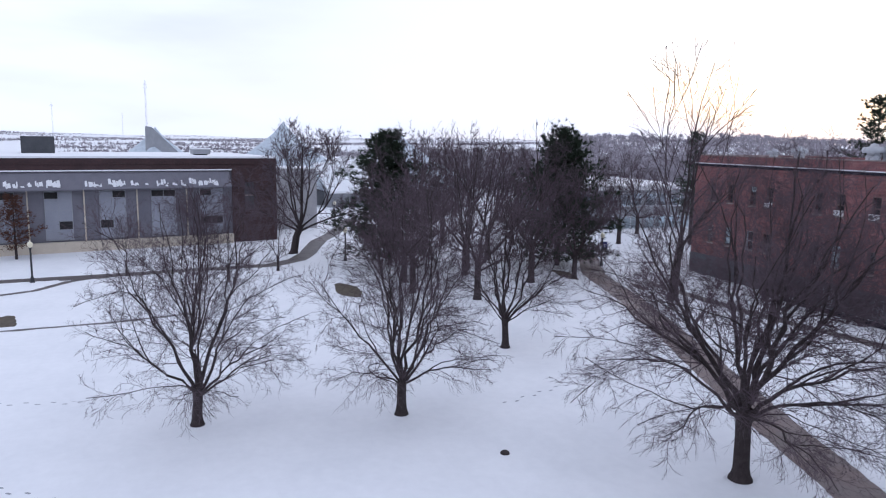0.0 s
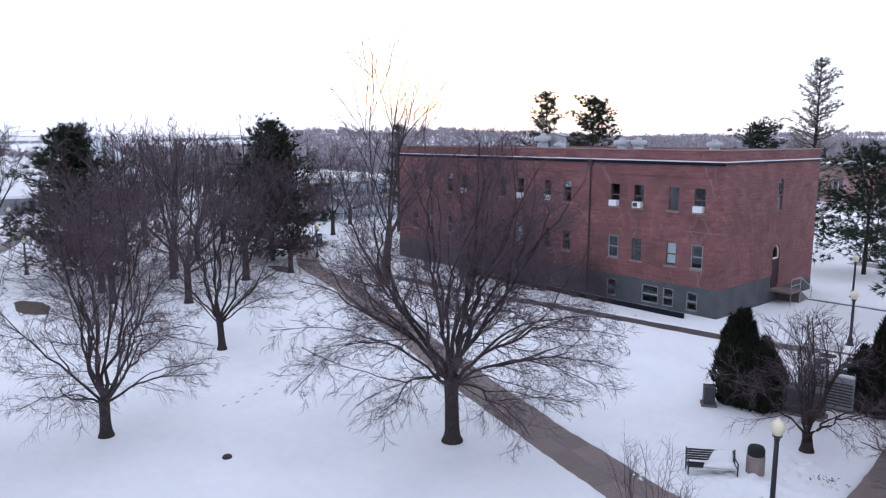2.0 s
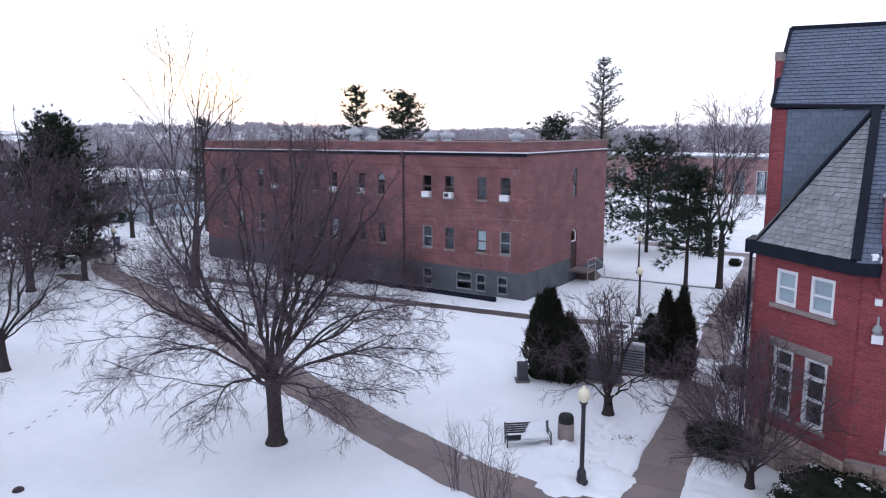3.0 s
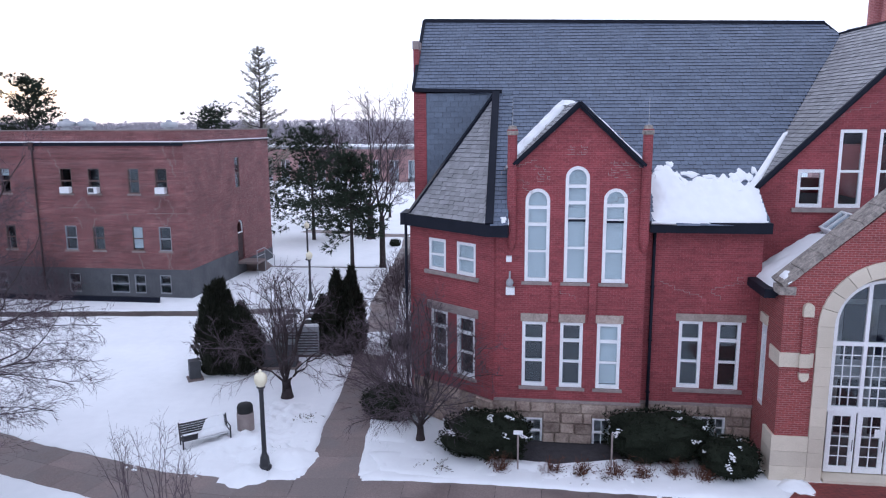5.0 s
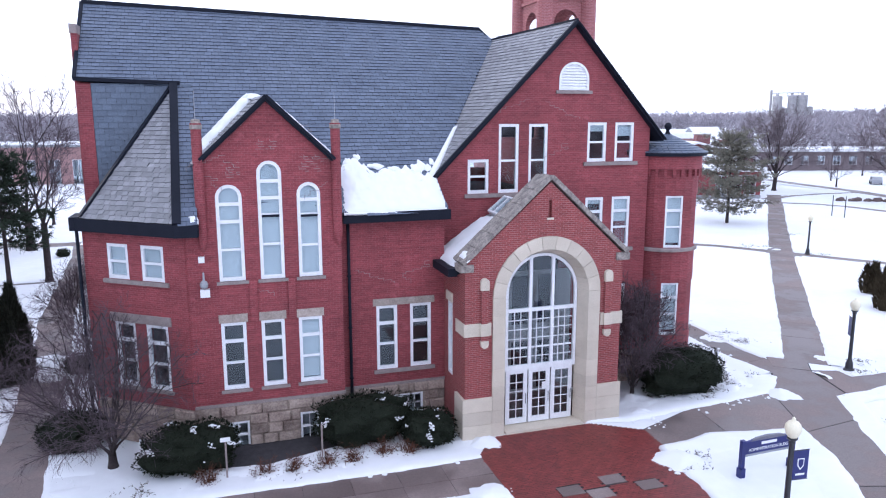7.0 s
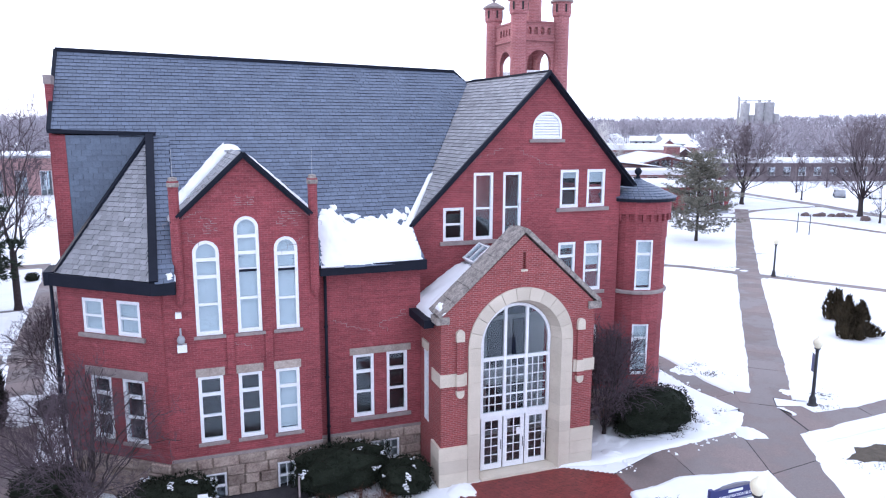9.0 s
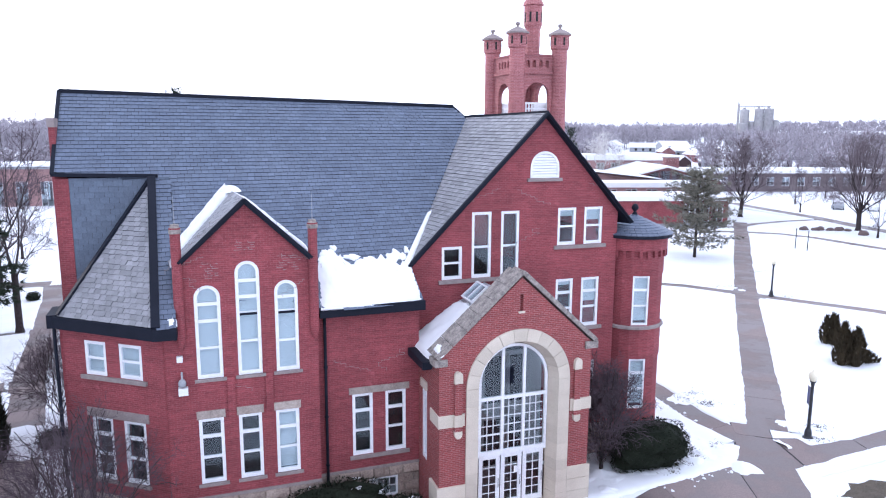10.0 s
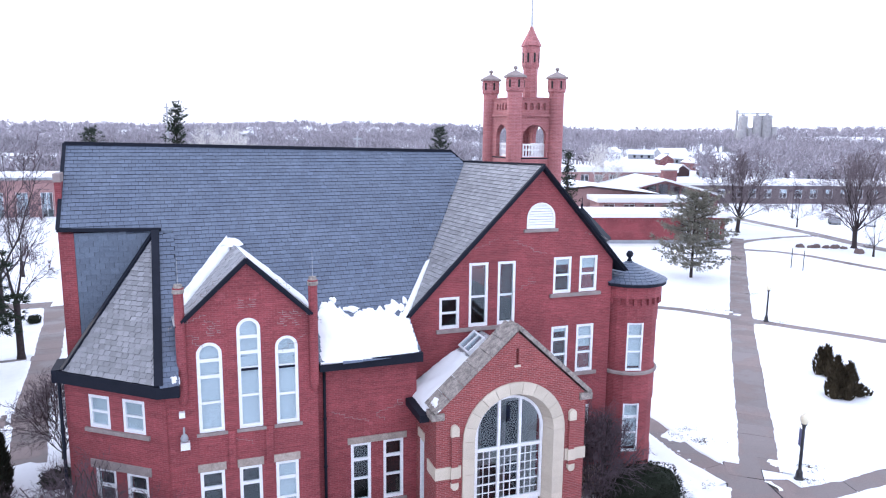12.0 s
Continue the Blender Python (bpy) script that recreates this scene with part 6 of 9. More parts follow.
def grain_silos():
    B = empty("grain_silos", "cluster of tall pale concrete grain silos", "grain elevator")
    conc = plain("pale_silo_concrete", (0.30, 0.29, 0.30), (0.42, 0.41, 0.41), 0.08, 0.9, 0.6, 0.0)
    ax, ay = 409.5, 411.2
    ux, uy = 0.714, -0.70
    for off, r, h, near in ((-9.6, 3.4, 29.0, 0), (-14.2, 0.9, 33.5, 0), (0.7, 3.4, 29.4, 0), (7.5, 3.4, 29.6, 0), (12.6, 2.2, 21, 0), (-4.3, 2.0, 20, 0), (-19.0, 3.4, 12.5, 0), (-10.2, 3.3, 18.5, 7.2)):
        bm = bmesh.new()
        lathe(bm, [(r, -12), (r, h), (r * 0.9, h + 0.6), (0.0, h + 0.9)], 20, (ax + ux * off + uy * near, ay + uy * off - ux * near, 0))
        silo = part("silo", bm, conc, B, smooth=False)
        if h > 28:
            bm = bmesh.new()
            lathe(bm, [(r * 0.3, h + 0.7), (r * 0.3, h + 1.9), (0.0, h + 2.2)], 10, (ax + ux * (off - 0.6), ay + uy * (off - 0.6), 0))
            part("head_house", bm, conc, silo)
    bm = bmesh.new()
    p = Vector((ax, ay, 31.8))
    q = Vector((ux, uy, 0))
    tube(bm, p - q * 14, p + q * 8.5, 0.4, 0.4, 6)
    for o in (-9, -3, 4):
        tube(bm, p + q * o + Vector((0, 0, -3)), p + q * o, 0.25, 0.25, 5)
    part("conveyor", bm, METAL, B)


grain_silos()


def mast(x, y, top, r, name="radio_mast"):
    m = empty(name, "slender lattice radio mast", "radio mast")
    bm = bmesh.new()
    for i in range(3):
        a = 2 * math.pi * i / 3
        tube(bm, (x + r * math.cos(a), y + r * math.sin(a), -5), (x + r * 0.6 * math.cos(a), y + r * 0.6 * math.sin(a), top), r * 0.08, r * 0.08, 4)
    z = 0.0
    k = 0
    while z < top - r * 2:
        a, b = 2 * math.pi * (k % 3) / 3, 2 * math.pi * ((k + 1) % 3) / 3
        tube(bm, (x + r * 0.8 * math.cos(a), y + r * 0.8 * math.sin(a), z), (x + r * 0.8 * math.cos(b), y + r * 0.8 * math.sin(b), z + r * 2), r * 0.05, r * 0.05, 3)
        z += r * 2
        k += 1
    part("lattice", bm, METAL, m)
    bm = bmesh.new()
    for i in range(8):
        a = 2 * math.pi * i / 8
        b = 2 * math.pi * (i + 1) / 8
        tube(bm, (x, y + 1.8 * r * math.cos(a), top - 5 + 1.8 * r * math.sin(a)), (x, y + 1.8 * r * math.cos(b), top - 5 + 1.8 * r * math.sin(b)), r * 0.08, r * 0.08, 3)
    part("antenna_ring", bm, METAL, m)


mast(-698.3, -77.6, 62.0, 1.0)
mast(-1181.0, -240.0, 60.0, 1.0)
mast(-1492.0, -177.0, 55.0, 1.0)


def far_houses():
    rng = random.Random(21)
    n = 0
    while n < 84:
        a = rng.uniform(-28, 70)        # bearing from +y towards +x
        d = rng.uniform(190 if a < 20 else 270, 430) if n < 46 else rng.uniform(400, 850)
        x, y = d * math.sin(math.radians(a)), -20 + d * math.cos(math.radians(a))
        if noise.noise(Vector((x * 0.012, y * 0.012, 8.0))) > 0.0:
            continue
        n += 1
        z = ground_height(x, y)
        w, l, h = rng.uniform(6, 9), rng.uniform(9, 16), rng.uniform(3.0, 5.0)
        H = empty("house", "distant pale house with a snowy gabled roof", "house", "houses among the woods")
        H.matrix_world = pose(x, y, z - 0.5, 0, 0, rng.uniform(0, 180))
        wall = rng.choice((GREYPAINT, WHITE, BRICK_OLD, BRICK_DARK))
        bm = bmesh.new()
        prism(bm, [(-l / 2, -w / 2, 0), (-l / 2, w / 2, 0), (-l / 2, w / 2, h), (-l / 2, 0, h + 2.2), (-l / 2, -w / 2, h)], (l, 0, 0))
        part("wall", bm, wall, H)
        for s in (-1, 1):
            bm = bmesh.new()
            prism(bm, [(-l / 2 - 0.4, s * (w / 2 + 0.4), h - 0.2), (l / 2 + 0.4, s * (w / 2 + 0.4), h - 0.2), (l / 2 + 0.4, 0, h + 2.25), (-l / 2 - 0.4, 0, h + 2.25)], (0, 0, 0.3))
            part("roof", bm, SNOW, H)
        for s in (-1, 1):
            for k in range(3):
                x0 = -l / 2 + l * (0.15 + 0.28 * k)
                part("window", one_box(x0, x0 + 1.2, s * (w / 2 + 0.02) - 0.02, s * (w / 2 + 0.02) + 0.02, 1.2, 2.6), BLACKHOLE, H)


far_houses()


# ---- pavements, kerbs of snow, beds ----
def strip(name, label, pts, width, slab=1.6, material=None, z=0.02):
    """A walk of concrete slabs along a bent line, each slab a piece."""
    W = empty(name, label, "pavement", kind="structure")
    mat = material or CONCRETE
    rng = random.Random(len(pts) * 7 + int(width * 10))
    line = [Vector((*p, 0)) for p in pts]
    dense = []
    for a, b in zip(line, line[1:]):
        n = max(1, round((b - a).length / slab))
        dense += [a.lerp(b, i / n) for i in range(n)]
    dense.append(line[-1])
    nor = []
    for i, p in enumerate(dense):
        d = (dense[min(i + 1, len(dense) - 1)] - dense[max(i - 1, 0)]).normalized()
        nor.append(Vector((-d.y, d.x, 0)))
    halves = 2 if width > 2.4 else 1
    for i in range(len(dense) - 1):
        for h in range(halves):
            s0, s1 = -width / 2 + width * h / halves + 0.006, -width / 2 + width * (h + 1) / halves - 0.006
            d = (dense[i + 1] - dense[i]).normalized() * 0.006
            q = [dense[i] + nor[i] * s0 + d, dense[i + 1] + nor[i + 1] * s0 - d, dense[i + 1] + nor[i + 1] * s1 - d, dense[i] + nor[i] * s1 + d]
            zz = z + rng.uniform(-0.004, 0.004)
            bm = bmesh.new()
            prism(bm, [(v.x, v.y, zz - 0.12) for v in q], (0, 0, 0.12))
            part("slab", bm, mat, W)
    part("bedding", ribbon(dense, nor, -width / 2, width / 2, z - 0.018), MULCH, W)
    return W, dense, nor


def ribbon(dense, nor, s0, s1, z):
    bm = bmesh.new()
    prev = None
    for p, n in zip(dense, nor):
        a, b = bm.verts.new((*(p + n * s0).xy, z)), bm.verts.new((*(p + n * s1).xy, z))
        if prev:
            bm.faces.new((prev[0], a, b, prev[1]))
        prev = (a, b)
    return bm


def flat_piece(name, label, pts, material, z, kind="structure", parent=None, jag=0.0, thick=0.1, cat="pavement"):
    rng = random.Random(int(abs(pts[0][0]) * 10))
    out = []
    for (x0, y0), (x1, y1) in zip(pts, pts[1:] + pts[:1]):
        n = max(1, int(math.hypot(x1 - x0, y1 - y0) / 0.35)) if jag else 1
        for i in range(n):
            t = i / n
            x, y = x0 + (x1 - x0) * t, y0 + (y1 - y0) * t
            if jag:
                x += noise.noise(Vector((x * 1.9, y * 1.9, 4))) * jag + noise.noise(Vector((x * 6, y * 6, 9))) * jag * 0.5
                y += noise.noise(Vector((x * 1.9, y * 1.9, 7))) * jag + noise.noise(Vector((x * 6, y * 6, 2))) * jag * 0.5
            out.append((x, y, z - thick))
    bm = bmesh.new()
    prism(bm, out, (0, 0, thick))
    ob = part(name, bm, material, parent)
    if parent is None:
        tagged(ob, label, cat, kind=kind)
    return ob


CROSSED = []


def snow_bank(name, dense, nor, offset, inner, outer, rng, h=0.09):
    """A ragged lip of snow that lies over the edge of a walk."""
    verts, faces = [], []
    line = []
    for a, b, na, nb in zip(dense, dense[1:], nor, nor[1:]):
        k = max(1, int((b - a).length / 0.22))
        line += [(a.lerp(b, i / k), na.lerp(nb, i / k)) for i in range(k)]
    line.append((dense[-1], nor[-1]))
    s = 1 if offset > 0 else -1
    for p, n in line:
        w = noise.noise(Vector((p.x * 0.31 + 0.37, p.y * 0.43, offset + 0.5))) * 0.32 + noise.noise(Vector((p.x * 1.73 + 0.3, p.y * 1.31, offset + 0.21))) * 0.2 + noise.noise(Vector((p.x * 5.3, p.y * 4.7, offset + 0.7))) * 0.16
        e = offset - s * inner * (0.5 + w)
        hh = h * (0.7 + 0.6 * noise.noise(Vector((p.x * 0.8, p.y * 0.8, 5))))
        if any((p + n * (offset + s * g) - c).length < wd for g in (-0.2, 0.35, 0.9) for o, c, wd in CROSSED if o is not dense):
            hh = -0.25
        for o, z in ((e, min(0.0, hh)), (e + s * 0.05, hh * 0.8), (e + s * 0.25, hh), (offset + s * outer, hh * 0.5), (offset + s * outer * 2.2, -0.02)):
            q = p + n * o
            verts.append((q.x, q.y, z + 0.012))
    for i in range(len(line) - 1):
        for j in range(4):
            a = i * 5 + j
            faces.append((a, a + 5, a + 6, a + 1))
    ob = mesh_ob(name, verts, faces, SNOW, None, smooth=True)
    tagged(ob, "ragged lip of cleared snow along a walk", "snow", kind="stuff")


def walks():
    rng = random.Random(3)
    laid = []
    near_walks = (
        ("diagonal_walk", "damp concrete walk crossing the snowy lawn", [(-9.5, -6.9), (-12.7, -6.7), (-18.3, -5.2), (-25.2, -3.1), (-36.0, 0.7), (-49.0, 5.0), (-60.0, 7.9), (-70, 13), (-84, 17)], 2.5, 1.5),
        ("front_walk", "damp concrete walk along the front of the hall", [(8.3, -6.35), (2.0, -6.35), (-4.0, -6.3), (-9.5, -6.9)], 2.45, 1.6),
        ("side_walk", "damp concrete walk beside the hall", [(-6.63, -5.38), (-7.2, -0.5), (-7.96, 6.1), (-9.0, 14.2), (-9.9, 19.5), (-10.5, 25.5), (-11.1, 32.9), (-12.2, 42.9), (-13.0, 47.6)], 2.05, 1.5),
        ("hall_walk", "narrow damp walk in front of the old brick block", [(-11.0, 18.4), (-14.0, 16.6), (-20.6, 14.7), (-34.0, 13.0), (-43.0, 11.3), (-55.0, 10.6)], 1.5, 1.6),
        ("north_walk", "concrete walk leading off between lawns", [(27.0, -0.6), (28.9, 1.6), (33.9, 7.5), (48.6, 24.7), (60.0, 37.7), (71.0, 50.0), (84.0, 65.0)], 2.2, 1.7),
    )
    far_walks = (
        ("cross_walk", "narrow walk crossing the snowy lawn", [(20.0, 51.0), (34.0, 37.0), (44.5, 28.5), (54.0, 14.6), (62.0, 4.0)], 1.6, 1.8),
        ("far_walk", "concrete walk curving past the low wings", [(73.0, 57.6), (76.5, 55.8), (80.2, 52.6), (82.0, 48.5), (82.5, 43.0), (83.1, 37.4), (83.4, 26.0)], 2.0, 2.2),
        ("campus_road", "narrow cleared road beyond the lawn", [(78.5, 60.5), (85.3, 62.6), (91.8, 63.7), (98.5, 63.7)], 1.6, 2.6),
        ("upper_road", "narrow cleared road past the dormitory", [(104.5, 90.0), (103.3, 84.4), (102.2, 76.1), (101.2, 66.3), (98.6, 55.8), (97.6, 49.2), (96.6, 38.0)], 3.2, 2.6),
    )
    lawn_walks = (
        ("turret_walk", "narrow walk round the corner turret", [(25.0, -1.2), (24.6, 2.0), (25.0, 6.2), (24.8, 14.0)], 1.5, 1.5),
        ("west_walk", "narrow walk in front of the grey hall", [(-67.0, -52.0), (-68.8, -44.7), (-69.8, -36.0), (-71.9, -21.7), (-74.5, -18.9), (-78.5, -17.2), (-82.3, -16.2), (-88.0, -14.6), (-94.0, -12.0), (-98.2, -10.4), (-112, -6)], 2.2, 1.6),
        ("lawn_walk", "narrow half-cleared walk on the lawn", [(-50.4, -52.0), (-51.0, -40.5), (-51.7, -34.0), (-53.0, -28.5)], 0.7, 2.4),
        ("garden_walk", "narrow half-cleared walk between snowy lawns", [(-12.2, 30.6), (-14.0, 30.4), (-22.0, 30.0)], 0.8, 1.4),
        ("quad_walk", "concrete walk meeting the side walk beyond the pines", [(-13.4, 48.4), (-15.6, 48.3), (-18.2, 48.9), (-26.0, 50.8)], 2.6, 1.7),
        ("loop_walk", "curving narrow walk by the lamp", [(-61.5, -47.0), (-62.9, -43.3), (-64.1, -41.1), (-67.5, -39.2), (-69.6, -36.2)], 1.0, 1.6),
    )
    for name, label, pts, w, slab in near_walks + far_walks + lawn_walks:
        _, dense, nor = strip(name, label, pts, w, slab, WETWALK if name in ("hall_walk", "west_walk", "loop_walk", "lawn_walk", "garden_walk") else None)
        laid.append((w, dense, nor))
        for a, b in zip(dense, dense[1:]):
            CROSSED.extend((dense, a.lerp(b, k / 3), w / 2 + 0.12) for k in range(3))
    for w, dense, nor in laid:
        for o in (w / 2, -w / 2):
            snow_bank("snow_bank", dense, nor, o, 0.28 if w > 2 else 0.16, 0.5, rng)
    # forecourt of red pavers with grey inlays
    F = empty("forecourt", "red brick paved forecourt with grey stone inlays", "pavement", kind="structure")
    flat_piece("bedding", "", [(8.25, -5.05), (9.2, -3.75), (13.4, -3.75), (15.1, -4.9), (14.4, -13.5), (8.5, -13.5)], MULCH, 0.005, parent=F)
    verts, faces = [], []
    poly = [(8.25, -5.05), (9.2, -3.75), (13.4, -3.75), (15.1, -4.9), (14.4, -13.5), (8.5, -13.5)]
    inl = [(11.9, -7.9), (12.9, -8.57), (10.25, -8.17), (11.1, -8.6), (10.0, -11.0), (11.9, -10.4)]
    y = -13.5
    r = 0
    while y < -3.8:
        s = row_span(poly, y + 0.05)
        if s:
            x = s[0] - (0.11 if r % 2 else 0.0)
            while x < s[1]:
                a, b = max(x, s[0]) + 0.004, min(x + 0.21, s[1]) - 0.004
                if b - a > 0.04 and not any(abs((a + b) / 2 - i) < 0.42 and abs(y + 0.05 - j) < 0.30 for i, j in inl):
                    k = len(verts)
                    zz = 0.02 + rng.uniform(0, 0.005)
                    verts += [(a, y + 0.004, zz), (b, y + 0.004, zz), (b, y + 0.101, zz), (a, y + 0.101, zz)]
                    faces.append((k, k + 1, k + 2, k + 3))
                x += 0.21
        y += 0.105
        r += 1
    o = mesh_ob("paver_field", verts, faces, REDPAVE, F)
    o["kind"] = "stuff"
    for i, j in inl:
        part("inlay", one_box(i - 0.4, i + 0.4, j - 0.28, j + 0.28, -0.05, 0.026, m=None), CONCRETE, F, "grey stone inlay")
    # broad meeting of walks east of the forecourt
    J = empty("walk_junction", "broad damp concrete meeting of walks", "pavement", kind="structure")
    for q in ([(15.1, -4.85), (14.7, -6.3), (17.9, -6.2), (18.3, -3.6)], [(18.3, -3.62), (17.95, -6.2), (20.9, -6.9), (22.5, -3.3)],
              [(22.55, -3.3), (20.95, -6.9), (23.5, -6.6), (25.3, -5.0), (26.3, -1.6), (25.0, -0.6)], [(25.05, -0.55), (26.35, -1.55), (28.6, 1.5), (27.6, 2.6), (25.9, 0.9)],
              [(26.4, -1.6), (25.4, -5.0), (29.6, -4.8), (30.0, -2.9)], [(30.05, -2.9), (29.65, -4.8), (36.0, -4.4), (36.0, -2.3)], [(36.05, -2.3), (36.05, -4.4), (46.0, -3.6), (46.0, -1.6)],
              [(20.95, -6.95), (19.0, -10.6), (21.8, -11.5), (23.6, -8.0), (23.5, -6.65)], [(18.95, -10.65), (17.6, -14.0), (20.3, -15.0), (21.8, -11.55)]):
        bm = bmesh.new()
        prism(bm, [(x, y, -0.1) for x, y in q], (0, 0, 0.12 + rng.uniform(-0.003, 0.003)))
        part("slab", bm, CONCRETE, J)
        mx, my = sum(x for x, y in q) / len(q), sum(y for x, y in q) / len(q)
        bm = bmesh.new()
        prism(bm, [(mx + (x - mx) * 1.05, my + (y - my) * 1.05, -0.1) for x, y in q], (0, 0, 0.108 + rng.uniform(-0.002, 0.002)))
        part("bedding", bm, MULCH, J)
    S = empty("walk_corner", "widened damp concrete corner where two walks meet", "pavement", kind="structure")
    for q in ([(-10.75, 16.3), (-11.1, 19.2), (-12.2, 18.9), (-12.0, 17.7)], [(-11.12, 19.25), (-11.35, 21.9), (-11.9, 21.3), (-12.25, 20.2), (-12.22, 18.95)]):
        bm = bmesh.new()
        prism(bm, [(x, y, -0.1) for x, y in q][::-1], (0, 0, 0.117 + rng.uniform(-0.003, 0.003)))
        part("slab", bm, CONCRETE, S)
    for pts in ([(-9.6, 11.6), (-8.6, 11.9), (-7.2, 11.4), (-6.9, 8.4), (-7.9, 7.6), (-8.8, 8.0), (-9.3, 9.6)],):
        flat_piece("snow_patch", "trodden patch of snow lying across the walk", pts, SNOW, 0.045, jag=0.3, cat="snow")
    # beds, verges and snow islands
    flat_piece("mulch_bed", "dark bare bed of wet mulch under the windows", [(-1.9, -3.0), (1.0, -3.35), (4.0, -2.6), (4.2, -1.2), (-1.2, -1.75)], MULCH, 0.012, jag=0.2, cat="flower bed")
    for k, (x, y, s) in enumerate(((26.6, -7.0, 1.2), (16.4, -6.6, 0.7), (-52.2, -41.2, 2.2), (-58.4, -16.6, 2.0), (25.5, -2.2, 0.5), (14.9, -7.4, 0.5), (-8.6, -7.9, 0.6), (-60.5, 5.2, 1.6), (-54.0, 8.6, 1.2))):
        pts = [(x + s * (1 + 0.5 * noise.noise(Vector((i, k, 0.3)))) * math.cos(i * 0.63) * 1.5, y + s * 0.55 * (1 + 0.5 * noise.noise(Vector((i, k, 2.3)))) * math.sin(i * 0.63)) for i in range(10)]
        flat_piece("bare_grass", "patch of brown winter grass bare of snow", pts, GRASS, 0.012, jag=0.25, cat="grass")
    def lip(pts, inner=0.3, h=0.12):
        line = [Vector((*p, 0)) for p in pts]
        nor = []
        for i in range(len(line)):
            d = (line[min(i + 1, len(line) - 1)] - line[max(i - 1, 0)]).normalized()
            nor.append(Vector((-d.y, d.x, 0)))
        snow_bank("snow_bank", line, nor, 0.001, inner, 0.5, rng, h)
    lip([(8.1, -5.0), (4.0, -5.05), (0.0, -5.0), (-4.9, -4.4), (-5.6, -3.2), (-5.7, 0.0)][::-1], 0.5, 0.14)
    lip([(13.2, -3.5), (15.2, -3.9), (18.5, -3.5), (22.4, -3.2), (24.2, -1.6)], 0.4, 0.14)
    lip([(14.2, -12.5), (14.6, -8.4), (14.8, -6.6), (17.6, -6.2), (20.6, -7.0), (20.0, -9.0), (18.6, -11.5), (17.4, -14)][::-1], 0.4, 0.2)
    lip([(36.0, -4.6), (29.6, -4.9), (25.3, -5.2), (23.8, -7.9), (21.9, -11.6)][::-1], 0.4, 0.16)
    lip([(26.2, -2.6), (30, -2.8), (36, -2.2), (46, -1.5)], 0.3, 0.14)
    # heaps of shovelled snow
    for x, y, s in ((14.9, -7.5, 0.9), (8.9, -4.1, 0.6), (-8.4, -4.2, 1.0), (-9.6, -5.5, 0.9), (22.8, -3.6, 0.7), (7.6, -7.8, 0.8), (6.2, -8.0, 0.7), (15.8, -3.5, 0.6)):
        n, k = 18, 6
        verts, faces = [(x, y, 0.30 * s)], []
        for j in range(1, k + 1):
            for i in range(n):
                a = 2 * math.pi * i / n
                r = s * j / k * (1 + 0.4 * noise.noise(Vector((math.cos(a) * 1.5 + x, math.sin(a) * 1.5 + y, 0))))
                verts.append((x + r * math.cos(a), y + r * math.sin(a), 0.32 * s * (1 - (j / k) ** 1.6) + 0.07 * noise.noise(Vector((x + r * math.cos(a) * 5, y + r * math.sin(a) * 5, 3)))))
        for i in range(n):
            faces.append((0, 1 + i, 1 + (i + 1) % n))
        for j in range(k - 1):
            a, b = 1 + j * n, 1 + (j + 1) * n
            for i in range(n):
                faces.append((a + i, b + i, b + (i + 1) % n, a + (i + 1) % n))
        h = mesh_ob("snow_mound", verts, faces, SNOW, None, smooth=True)
        tagged(h, "small heap of shovelled snow beside the walk", "snow heap", "snow heaps")
    # trodden, lumpy snow beside the cleared walks
    for x0, x1, y0, y1, amp in ((-12.6, -8.2, -5.2, 1.5, 0.30), (-6.0, 8.0, -4.9, -3.0, 0.2), (15.0, 24.0, -3.3, -0.4, 0.22), (-5.2, -2.0, -4.6, -2.0, 0.18), (27.6, 33.5, -2.3, 0.6, 0.12), (-23.2, -18.0, 16.5, 24.0, 0.30), (24.0, 27.0, 3.0, 9.0, 0.08), (46.0, 49.5, 24.5, 29.5, 0.10)):
        step = 0.14
        nx, ny = int((x1 - x0) / step), int((y1 - y0) / step)
        verts, faces = [], []
        for j in range(ny + 1):
            for i in range(nx + 1):
                x, y = x0 + i * step, y0 + j * step
                f = min(1.0, min(i, nx - i) / 5.0) * min(1.0, min(j, ny - j) / 5.0)
                n = noise.noise(Vector((x * 0.8, y * 0.8, 1.5))) * 0.8 + noise.noise(Vector((x * 2.6, y * 2.6, 4.5))) * 0.7 + noise.noise(Vector((x * 6.1, y * 6.1, 7.5))) * 0.35
                verts.append((x, y, -0.03 + f * (0.04 + amp * n)))
        for j in range(ny):
            for i in range(nx):
                k = j * (nx + 1) + i
                faces.append((k, k + 1, k + nx + 2, k + nx + 1))
        o = mesh_ob("trodden_snow", verts, faces, SNOW, None, smooth=True)
        tagged(o, "lumpy trodden snow beside a cleared walk", "snow", kind="stuff")
    # clods of snow spilled along the edges of the walks
    V, F = [], []
    edges = [((8.2, -5.0), (-5.0, -4.7)), ((-5.2, -4.6), (-5.8, 3.0)), ((-8.2, -5.4), (-8.6, 1.0)), ((15.0, -4.6), (22.5, -3.3)), ((14.7, -6.5), (20.5, -7.0)), ((25.3, -5.0), (36.0, -4.5)), ((-9.5, -5.6), (-14.0, -5.3)), ((24.0, -1.0), (23.9, 6.0)), ((14.6, -6.6), (14.2, -12.0)), ((8.4, -7.6), (-4.0, -7.5))]
